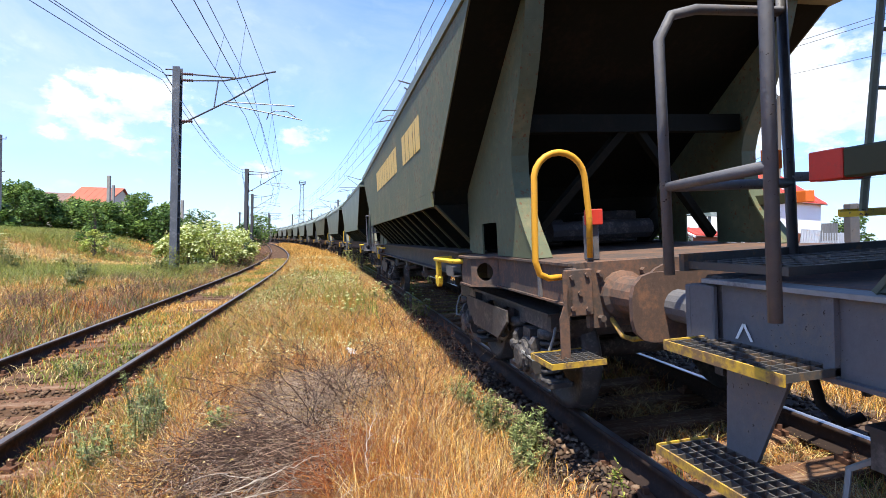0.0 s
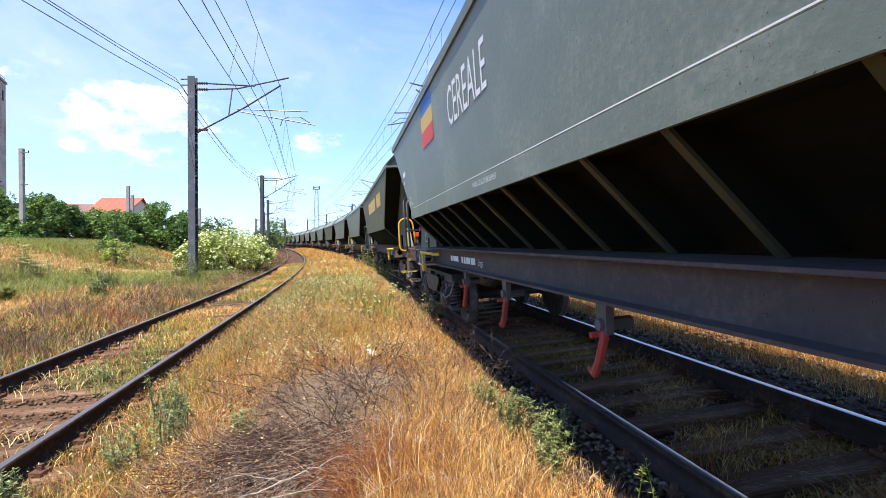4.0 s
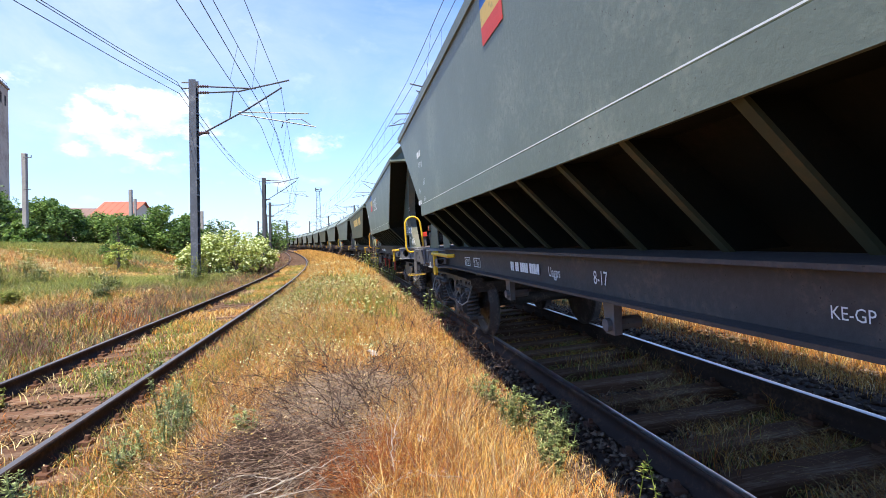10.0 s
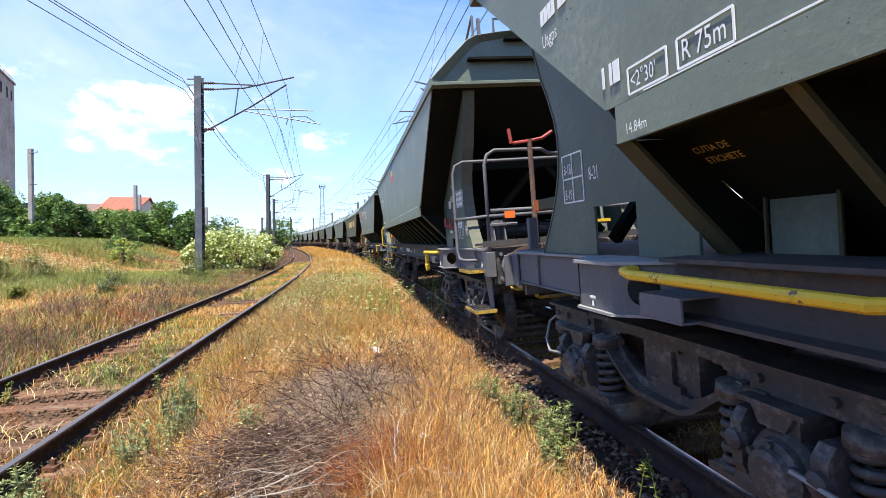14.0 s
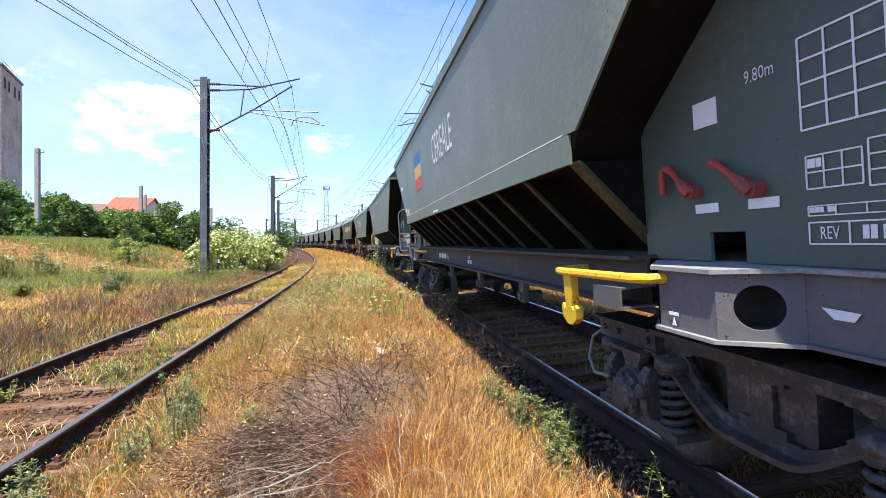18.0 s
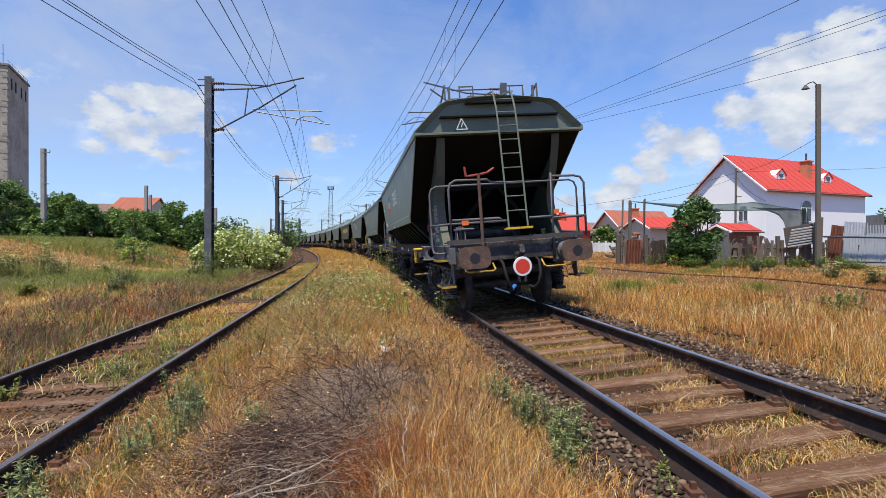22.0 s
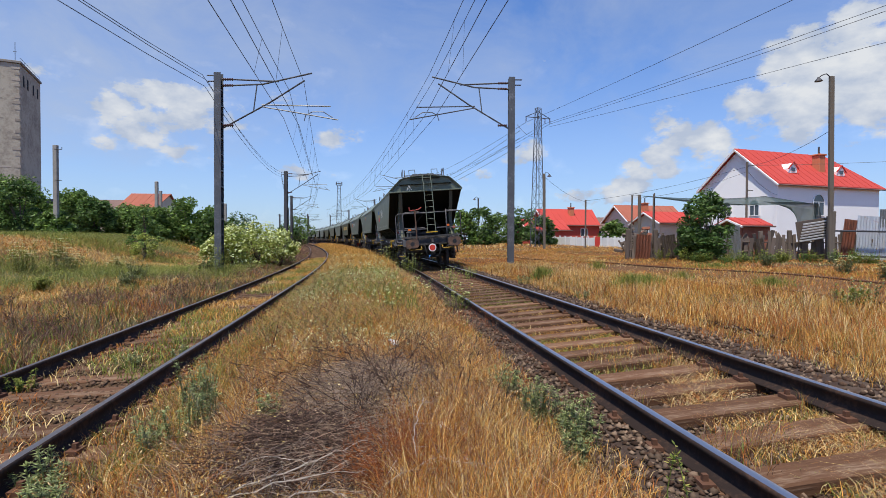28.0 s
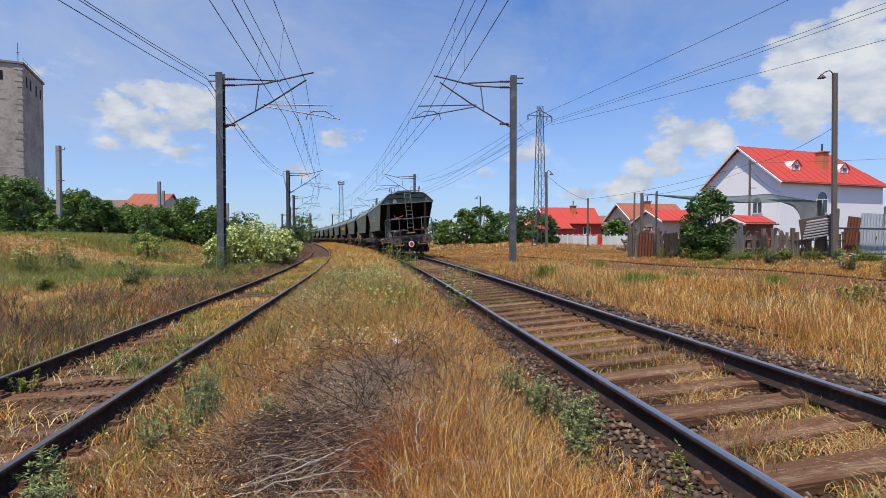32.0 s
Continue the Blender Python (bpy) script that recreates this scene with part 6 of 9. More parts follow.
overhead(MASTS_L, 8.4, 6.45, APART - 0.15, APART + 0.06)
overhead(MASTS_L, 8.0, 6.75, APART + 0.48, APART + 0.72)
overhead(MASTS_R, 9.0, 7.1, -0.15, 0.05)
overhead(MASTS_R, 9.0, 7.1, -0.5, -0.45)

# ---------------------------------------------------------------- sleepers, fastenings, stones
def build_sleepers(track, left, z_low, cant, s0, s1, seed):
    rnd = random.Random(seed)
    me = mesh_of("sleeper", boxes((-1.25, 1.25, -0.125, 0.125, -0.14, 0.0), bevel=0.014), M["sleeper_wood"])
    plate = []
    n = int((s1 - s0) / 0.547)
    tilt = cant / GAUGE
    for i in range(n):
        s = s0 + i * 0.547 + rnd.uniform(-0.015, 0.015)
        x, y, a = line(s, left)
        m = Matrix.Translation((x, y, z_low + cant / 2 - 0.160 + rnd.uniform(-0.006, 0.003))) @ Matrix.Rotation(a + rnd.uniform(-0.012, 0.012), 4, "Z") @ Matrix.Rotation(tilt, 4, "Y").inverted()
        ob = new("sleeper", me)
        ob.parent = track
        ob.matrix_basis = m
        plate.append((m, s))
    bm = bmesh.new()
    for m, s in plate:
        if s > 28:
            continue
        for sg in (1, -1):
            for q in (1, -1):
                c = m @ Vector((sg * GAUGE / 2 + q * 0.115, 0, 0.02))
                hull_box(bm, c.x - 0.04, c.x + 0.04, c.y - 0.06, c.y + 0.06, c.z - 0.02, c.z + 0.012)
                hull_box(bm, c.x - 0.016, c.x + 0.016, c.y - 0.016, c.y + 0.016, c.z, c.z + 0.05)
    ob = part("rail_fastening", bm, M["rail_rust"], track)
    tagged(ob, kind="stuff")


build_sleepers(track_a, 0.0, RAIL_Z, CANT, -16.0, 48.0, 3)
build_sleepers(track_b, APART, RAIL2_Z, CANT2, -16.0, 40.0, 5)


def stones(name, n, pick, size, seed, mt, label):
    """Loose stones: pick(rs, n) gives places along and across the track and heights."""
    rs = np.random.RandomState(seed)
    base = np.array([(1, 0, 0), (-1, 0, 0), (0, 1, 0), (0, -1, 0), (0, 0, 1), (0, 0, -1)], float)
    tri = np.array([(0, 2, 4), (2, 1, 4), (1, 3, 4), (3, 0, 4), (2, 0, 5), (1, 2, 5), (3, 1, 5), (0, 3, 5)])
    x, y, z = pick(rs, n)
    v = base[None] * rs.uniform(0.55, 1.25, (n, 6, 1)) + rs.uniform(-0.25, 0.25, (n, 6, 3))
    v = v * (size * rs.uniform(0.5, 1.3, (n, 1, 1))) * np.array([1, 1, 0.7])
    a = rs.uniform(0, 6.28, n)
    c, s = np.cos(a)[:, None], np.sin(a)[:, None]
    vx, vy = v[..., 0] * c - v[..., 1] * s, v[..., 0] * s + v[..., 1] * c
    v = np.stack([vx + x[:, None], vy + y[:, None], v[..., 2] + z[:, None]], 2).reshape(-1, 3)
    f = (tri[None] + (np.arange(n) * 6)[:, None, None]).reshape(-1, 3)
    ob = new(name, raw_mesh(name, v, f, mt))
    return tagged(ob, label, "stones", kind="stuff")


def near_line(s, u):
    a = np.interp(s, LINE_S, LINE_A)
    return np.interp(s, LINE_S, LINE_X) - np.cos(a) * u, np.interp(s, LINE_S, LINE_Y) - np.sin(a) * u


def bed_z(u, left, z_low, cant, prof):
    """Height of a ballast bed at u metres left of the train's track."""
    w = np.asarray(u) - left
    px, pz = [q[0] for q in prof[::-1]], [q[1] for q in prof[::-1]]
    return z_low + cant / 2 - 0.20 - w * cant / GAUGE + np.interp(w, px, pz)


def top_z(x, y, u):
    """Height of whatever lies uppermost: soil or ballast."""
    z = ground_z(x, y)
    za = np.where(np.abs(u) < 2.3, bed_z(u, 0.0, RAIL_Z, CANT, BED_A), -9)
    zb = np.where(np.abs(u - APART) < 1.9, bed_z(u, APART, RAIL2_Z, CANT2, BED_B), -9)
    return np.maximum(z, np.maximum(za, zb))


def pick_bed(u0, u1, s0, s1, power=1.7):
    def pick(rs, n):
        s = s0 + (s1 - s0) * rs.uniform(0, 1, n) ** power
        u = rs.uniform(u0, u1, n)
        x, y = near_line(s, u)
        return x, y, top_z(x, y, u) + 0.006
    return pick


stones("ballast_stones", 15000, pick_bed(-0.75, 0.75, 0.5, 24.0), 0.030, 8, M["stone"], "brown ballast stones between the sleepers")
stones("ballast_stones", 11000, pick_bed(0.75, 1.75, 0.5, 30.0), 0.030, 18, M["stone"], "loose grey and rusty ballast stones")
stones("ballast_stones", 12000, pick_bed(-2.3, -0.75, 0.5, 34.0), 0.034, 28, M["stone"], "grey ballast stones on the shoulder of the track")
stones("ballast_stones", 6500, pick_bed(APART - 0.7, APART + 0.7, 1.0, 18.0), 0.026, 9, M["stone_earth"], "earthy ballast stones under the grass")
stones("ballast_stones", 6500, pick_bed(APART - 1.75, APART - 0.8, 1.0, 16.0), 0.024, 19, M["stone_earth"], "earthy stones beside the curved rail")

# ---------------------------------------------------------------- grass, weeds, twigs


def blades(name, x, y, z, height, width, lean, mt, seed, label, curl=0.5):
    rs = np.random.RandomState(seed)
    n = len(x)
    h = height * rs.uniform(0.55, 1.25, n)
    w = width * rs.uniform(0.7, 1.3, n) / 2
    a = rs.uniform(0, 2 * np.pi, n)
    t = rs.uniform(0, 2 * np.pi, n)
    ln = lean * rs.uniform(0.2, 1.2, n) * h
    dx, dy = np.cos(t) * ln, np.sin(t) * ln
    sx, sy = np.cos(a) * w, np.sin(a) * w
    v = np.empty((n, 5, 3))
    v[:, 0] = np.stack([x - sx, y - sy, z], 1)
    v[:, 1] = np.stack([x + sx, y + sy, z], 1)
    mx, my, mz = x + dx * (1 - curl) * 0.6, y + dy * (1 - curl) * 0.6, z + h * 0.62
    v[:, 2] = np.stack([mx - sx * 0.75, my - sy * 0.75, mz], 1)
    v[:, 3] = np.stack([mx + sx * 0.75, my + sy * 0.75, mz], 1)
    v[:, 4] = np.stack([x + dx, y + dy, z + h * (1 - 0.15 * curl)], 1)
    f = np.array([(0, 1, 3), (0, 3, 2), (2, 3, 4)])
    f = (f[None] + (np.arange(n) * 5)[:, None, None]).reshape(-1, 3)
    ob = new(name, raw_mesh(name, v.reshape(-1, 3), f, mt))
    return tagged(ob, label, "grass", kind="stuff")


def patchy(x, y, scale, seed):
    """Smooth random patches from 0 to 1."""
    rs = np.random.RandomState(seed)
    p = np.zeros(len(x))
    for i in range(7):
        k = rs.uniform(0.5, 1.6, 1)[0] / scale
        a, b = rs.uniform(0, 6.28, 2)
        p += np.sin(k * (x * np.cos(a) + y * np.sin(a)) * 2 + b)
    return np.clip(0.5 + p / 6.0, 0, 1)


def strip_points(rs, n, s0, s1, u0, u1, power=1.6):
    s = s0 + (s1 - s0) * rs.uniform(0, 1, n) ** power
    u = rs.uniform(u0, u1, n)
    x, y = near_line(s, u)
    return x, y, u, s


def thin_out(mask, *arrays):
    return [q[mask] for q in arrays]


def bush_at(x, y):
    """How far a place lies within the dead bush, 0 to 1."""
    return np.clip(1.25 - ((x + 0.76) / (0.52 + 0.045 * y)) ** 2 - ((y - 4.3) / 2.8) ** 2 + 1.1 * (patchy(x, y, 0.55, 91) - 0.55), 0, 1)


def strip_grass():
    rs = np.random.RandomState(20)
    # golden grass between the tracks, taller away from the camera, thin where the dead bush stands
    for mt, name, n, seed, thr, hh in (("straw", "dry_grass", 76000, 1, 0.30, 0.32), ("straw_pale", "dry_grass", 42000, 2, 0.30, 0.33), ("grass_red", "dry_grass", 96000, 3, 0.26, 0.30),
                                       ("grass_green", "green_grass", 86000, 4, 0.30, 0.33), ("twig", "dry_stalk", 52000, 5, 0.2, 0.38)):
        x, y, u, s = strip_points(rs, int(n * 1.5), 1.2, 46.0, 1.12, 4.83, 1.75)
        p = patchy(x, y, 1.3, seed + 30)
        edge = np.minimum(smooth(1.05, 1.5, u), 0.22 + 0.78 * smooth(4.75, 4.05, u))
        bush = bush_at(x, y)
        keep = (p > thr * 0.75) & (rs.uniform(0, 1, len(x)) < edge * 1.1 * (1 - {"grass_red": 0.72, "twig": 0.3, "straw": 0.88}.get(mt, 0.93) * bush))
        if mt == "grass_green":
            keep &= (rs.uniform(0, 1, len(s)) < smooth(4.8, 9.0, s) * (0.35 + 0.65 * smooth(1.7, 2.7, u))) | (u > 4.0)
        x, y, u, s, bush = thin_out(keep, x, y, u, s, bush)
        z = top_z(x, y, u) - 0.01
        tall = hh * np.interp(s, [1, 6, 14, 46], [0.55, 0.8, 1.1, 1.15]) * (0.4 + 0.6 * smooth(1.1, 2.0, u)) * (1 - 0.5 * bush) * (0.45 + 0.55 * smooth(4.8, 4.1, u))
        blades(name, x, y, z, tall, np.interp(s, [1, 10, 46], [0.0034, 0.0072, 0.023]) * (0.7 if mt == "twig" else 1.0), 0.9,
               M[mt], seed + 50, {"straw": "golden dry grass between the two tracks", "straw_pale": "pale bleached grass between the two tracks",
                                  "grass_red": "rust-brown dry weeds between the two tracks", "grass_green": "sparse green grass between the two tracks",
                                  "twig": "thin dark stalks among the dry grass"}[mt])
    # golden grass thick beside the ballast, near the camera
    for mt, n, hh, lean, seed in (("straw", 7500, 0.34, 0.6, 60), ("grass_red", 8000, 0.30, 0.8, 64), ("straw_pale", 3000, 0.34, 0.7, 65), ("twig", 3500, 0.36, 0.8, 66)):
        x, y, u, s = strip_points(rs, n, 1.6, 9.0, 1.3, 2.7, 1.2)
        keep = (rs.uniform(0, 1, n) < 1 - bush_at(x, y)) & (rs.uniform(0, 1, n) < smooth(1.2, 1.7, u))
        x, y, u, s = thin_out(keep, x, y, u, s)
        blades("dry_grass", x, y, top_z(x, y, u) - 0.01, hh * (0.5 + 0.5 * smooth(1.3, 2.2, u)), 0.0034 * (0.7 if mt == "twig" else 1.0), lean, M[mt], seed, "thick golden and rusty grass along the ballast")
    # tall grass far along the strip
    x, y, u, s = strip_points(rs, 16000, 20, 110, 1.7, 4.6, 1.2)
    blades("dry_grass", x, y, ground_z(x, y), 0.62, np.interp(s, [20, 110], [0.02, 0.06]), 0.6, M["straw"], 61, "tall golden grass along the curve")
    x, y, u, s = strip_points(rs, 14000, 9, 90, 1.9, 4.5, 1.5)
    keep = patchy(x, y, 2.5, 77) > 0.46
    x, y, s = thin_out(keep, x, y, s)
    blades("green_grass", x, y, ground_z(x, y), 0.5, np.interp(s, [9, 90], [0.010, 0.05]), 0.6, M["grass_green"], 62, "tall green weeds along the curve")


strip_grass()


def seed_heads(name, n, s0, s1, u0, u1, lo, hi, size, mt, seed, label):
    """Small pale seed heads standing among the grass."""
    rs = np.random.RandomState(seed)
    x, y, u, s = strip_points(rs, n, s0, s1, u0, u1, 1.5)
    keep = patchy(x, y, 1.6, seed) > 0.42
    x, y, u, s = thin_out(keep, x, y, u, s)
    k = len(x)
    c = np.stack([x, y, top_z(x, y, u) + rs.uniform(lo, hi, k) * np.interp(s, [2, 12], [0.7, 1.1])], 1)
    a = rs.normal(0, 1, (k, 3))
    a /= np.linalg.norm(a, axis=1)[:, None]
    b = np.cross(a, rs.normal(0, 1, (k, 3)))
    b /= np.linalg.norm(b, axis=1)[:, None] + 1e-9
    r = (size * rs.uniform(0.5, 1.4, k) * np.interp(s, [2, 10, 30], [0.6, 1.0, 2.2]))[:, None]
    v = np.stack([c - a * r * 1.6, c + b * r * 0.7, c + a * r * 1.6, c - b * r * 0.7], 1).reshape(-1, 3)
    tagged(new(name, raw_mesh(name, v, np.arange(k * 4).reshape(-1, 4), mt)), label, "seed heads", kind="stuff")


seed_heads("seed_heads", 15000, 2.5, 34, 1.4, 4.5, 0.14, 0.42, 0.008, M["straw_pale"], 71, "pale seed heads in the dry grass")
seed_heads("seed_heads", 6000, 6.0, 34, 2.0, 4.2, 0.25, 0.5, 0.009, M["blossom"], 72, "tiny cream flowers on tall weeds")


def track_grass():
    rs = np.random.RandomState(31)
    for mt, n, thr, hh, seed in (("straw", 15000, 0.56, 0.12, 1), ("grass_green", 15000, 0.58, 0.12, 2), ("straw_pale", 6000, 0.56, 0.11, 3), ("grass_red", 9000, 0.52, 0.07, 4)):
        x, y, u, s = strip_points(rs, n, 1.5, 40, APART - 0.68, APART + 0.68, 1.6)
        keep = patchy(x, y, 0.9, seed + 5) > thr
        x, y, u, s = thin_out(keep, x, y, u, s)
        blades("track_grass", x, y, top_z(x, y, u) - 0.01, hh * np.interp(s, [1, 40], [1, 1.4]), np.interp(s, [1, 40], [0.007, 0.02]), 1.2, M[mt], seed + 70, "low grass growing between the rails")
        n *= 2
        x, y, u, s = strip_points(rs, n, 1.2, 40, -0.68, 0.68, 1.3)
        keep = ((patchy(x, y, 0.9, seed + 15) > thr + 0.04 - 0.34 * smooth(9.0, 11.5, s) - 0.26 * smooth(6.2, 6.9, s) * smooth(8.6, 7.9, s)) & (s > 5.5)) | ((s < 4.3) & (u < 0.25) & (patchy(x, y, 0.4, seed) > 0.3))
        x, y, u, s = thin_out(keep, x, y, u, s)
        blades("track_grass", x, y, top_z(x, y, u) - 0.005, hh * 0.85, np.interp(s, [1, 34], [0.0055, 0.018]), 1.5, M[mt], seed + 80, "tufts of dry grass between the sleepers")
    # tall dry tufts and matted straw between the rails, where the camera stands
    for mt, n, hh, lean, seed in (("straw", 1100, 0.22, 0.9, 21), ("straw_pale", 700, 0.22, 1.0, 22), ("grass_red", 2200, 0.20, 1.0, 23), ("grass_green", 1500, 0.20, 0.8, 24), ("twig", 2000, 0.22, 1.0, 27), ("straw_pale", 7000, 0.10, 3.2, 25), ("grass_red", 9000, 0.09, 3.2, 26), ("twig", 5000, 0.09, 3.0, 28)):
        x, y, u, s = strip_points(rs, n, 1.6, 7.5, -0.70, 0.52, 1.1)
        clump = patchy(x, y, 0.45, 83 if lean < 2 else 85)
        keep = (clump > 0.62 - 0.34 * smooth(3.9, 2.6, s) * smooth(0.35, -0.3, u)) & (rs.uniform(0, 1, n) < smooth(7.5, 4.6, s))
        x, y, u, s, clump = thin_out(keep, x, y, u, s, clump)
        blades("track_grass", x, y, top_z(x, y, u) - 0.005 + (0.02 if lean > 2 else 0), hh * (0.5 + 0.8 * clump), 0.0036, lean, M[mt], seed + 80, "dry grass tufts and straw between the rails")
    # weeds beside the far rail of the curved track
    for mt, n, hh, seed, w in (("straw", 15000, 0.24, 1, 0.8), ("grass_red", 26000, 0.24, 2, 0.7), ("grass_grey", 18000, 0.26, 3, 0.8), ("twig", 30000, 0.32, 4, 0.5), ("twig_dark", 14000, 0.34, 7, 0.5), ("straw_pale", 15000, 0.26, 5, 0.6), ("grass_green", 12000, 0.30, 6, 1.1)):
        x, y, u, s = strip_points(rs, n, 1.5, 60, APART + 0.95, APART + 4.2, 1.5)
        keep = (patchy(x, y, 1.3, seed + 25) > 0.40) & (rs.uniform(0, 1, n) < 0.5 + 0.5 * smooth(APART + 0.9, APART + 1.5, u))
        x, y, u, s = thin_out(keep, x, y, u, s)
        blades("weeds", x, y, top_z(x, y, u) - 0.02, hh * (0.5 + 0.5 * smooth(APART + 0.9, APART + 1.8, u)), w * np.interp(s, [1, 12, 60], [0.009, 0.014, 0.034]), 0.8, M[mt], seed + 90, "dry weeds beside the curved track")


track_grass()


def SIDING_1(y):
    return np.interp(y, [9, 16, 17.6, 20.7, 25.7, 30, 40], [13.6, 12.0, 11.6, 10.4, 8.75, 7.0, 3.0])


def SIDING_2(y):
    return np.interp(y, [5, 9.8, 12, 15, 18, 24], [8.5, 8.2, 8.0, 7.6, 7.0, 5.6])


def field_grass():
    rs = np.random.RandomState(44)
    # field on the side of the houses
    for mt, n, thr, hh, seed in (("straw", 84000, 0.26, 0.14, 1), ("grass_red", 104000, 0.24, 0.13, 2), ("straw_pale", 22000, 0.42, 0.13, 3), ("grass_green", 26000, 0.56, 0.14, 4)):
        d = 5.0 + 50.0 * rs.uniform(0, 1, n) ** 1.35
        a = np.radians(rs.uniform(-12, 48, n))
        x, y = d * np.sin(a), d * np.cos(a)
        u, s = offset_of(x, y)
        worn = np.maximum(smooth(0.8, 0.3, np.abs(x - SIDING_1(y))), smooth(0.7, 0.2, np.abs(x - SIDING_2(y)))) * smooth(42, 30, y)
        worn = np.maximum(worn, 0.75 * smooth(SIDING_2(y) + 0.6, SIDING_2(y) + 1.6, x) * smooth(SIDING_1(y) - 0.1, SIDING_1(y) - 0.8, x) * smooth(11, 14, y) * smooth(24, 19, y))
        keep = (rs.uniform(0, 1, n) < smooth(-1.2, -1.75, u)) & (patchy(x, y, 3.0, seed + 40) > thr) & (rs.uniform(0, 1, n) > 0.85 * worn)
        x, y, d, u = thin_out(keep, x, y, d, u)
        blades("field_grass", x, y, top_z(x, y, u) - 0.01, hh * 0.95, np.interp(d, [5, 55], [0.004, 0.024]), 1.25, M[mt], seed + 100,
               {"straw": "golden dry meadow grass", "grass_red": "rust-coloured dry meadow grass", "straw_pale": "pale dry meadow grass", "grass_green": "green tufts in the dry meadow"}[mt])
    # taller, finer grass along the ballast
    for mt, n, hh, seed in (("straw", 26000, 0.27, 11), ("grass_red", 24000, 0.25, 12), ("straw_pale", 12000, 0.30, 13), ("grass_green", 5000, 0.24, 14), ("twig", 5000, 0.30, 15)):
        x, y, u, s = strip_points(rs, n, 2.0, 22.0, -6.5, -1.25, 1.3)
        keep = (rs.uniform(0, 1, n) < smooth(-1.3, -1.9, u) * (1 - 0.85 * smooth(-4.4, -6.4, u))) & (patchy(x, y, 1.2, seed + 60) > 0.3)
        x, y, u, s = thin_out(keep, x, y, u, s)
        blades("field_grass", x, y, top_z(x, y, u) - 0.01, hh * (0.5 + 0.5 * smooth(-1.4, -2.4, u)), np.interp(s, [2, 22], [0.0032, 0.010]), 0.7, M[mt], seed + 100, "tall dry grass along the ballast")
    # field on the side of the tower
    for mt, n, thr, hh, seed in (("straw", 75000, 0.26, 0.16, 5), ("grass_red", 52000, 0.36, 0.15, 6), ("grass_grey", 60000, 0.34, 0.24, 7), ("grass_green", 105000, 0.28, 0.27, 8), ("straw_pale", 60000, 0.30, 0.15, 9)):
        d = 6.0 + 50.0 * rs.uniform(0, 1, n) ** 1.25
        a = np.radians(rs.uniform(-50, -16, n))
        x, y = d * np.sin(a), d * np.cos(a)
        u, s = offset_of(x, y)
        p = patchy(x * 0.5, y, 3.0, seed + 40)
        green = np.maximum(smooth(18, 21, d) * smooth(31, 26, d), smooth(33, 38, d) * smooth(-24, -28, np.degrees(a)))
        chance = np.where(mt in ("grass_green", "grass_grey"), 0.12 + 0.88 * green, 1.0 - 0.75 * green)
        keep = (u > APART + 2.2) & (p > thr) & (rs.uniform(0, 1, n) < chance)
        x, y, d, green = thin_out(keep, x, y, d, green)
        blades("field_grass", x, y, ground_z(x, y) - 0.01, hh * (1 + 0.5 * green), np.interp(d, [5, 55], [0.006, 0.024]), 1.5, M[mt], seed + 100,
               {"straw": "golden dry grass of the open field", "grass_red": "reddish dry weeds of the open field", "grass_grey": "grey-green weeds of the open field",
                "grass_green": "green grass of the open field", "straw_pale": "pale dry grass of the open field"}[mt])


field_grass()


def far_grass():
    rs = np.random.RandomState(55)
    for mt, n, seed in (("straw", 16000, 1), ("straw_pale", 9000, 2), ("grass_red", 5000, 3)):
        d = rs.uniform(52, 130, n)
        a = np.radians(rs.uniform(-40, 48, n))
        x, y = d * np.sin(a), d * np.cos(a)
        u, s = offset_of(x, y)
        keep = (u < -2.0) | (u > APART + 2.0)
        x, y, d = thin_out(keep, x, y, d)
        blades("field_grass", x, y, ground_z(x, y), 0.2, np.interp(d, [50, 130], [0.06, 0.16]), 1.6, M[mt], seed + 130, "dry grass far out in the fields")


far_grass()


def rear_grass():
    """The meadow and the strip go on behind the camera."""
    rs = np.random.RandomState(66)
    for mt, n, seed in (("straw", 16000, 1), ("grass_red", 12000, 2), ("grass_green", 6000, 3), ("straw_pale", 5000, 4)):
        x, y = rs.uniform(-16, 18, n), rs.uniform(-14, 3.5, n)
        u, s = offset_of(x, y)
        seen = (np.abs(np.degrees(np.arctan2(x, y))) < 50) & (np.hypot(x, y) > 2.2)
        keep = (~seen) & ((u < -1.5) | ((u > 1.4) & (u < APART - 1.0)) | (u > APART + 1.2)) & (patchy(x, y, 2.0, seed + 200) > 0.3)
        x, y, u = thin_out(keep, x, y, u)
        blades("field_grass", x, y, top_z(x, y, u) - 0.01, 0.2, 0.016, 1.4, M[mt], seed + 160, "dry grass beside the tracks behind the train")


rear_grass()


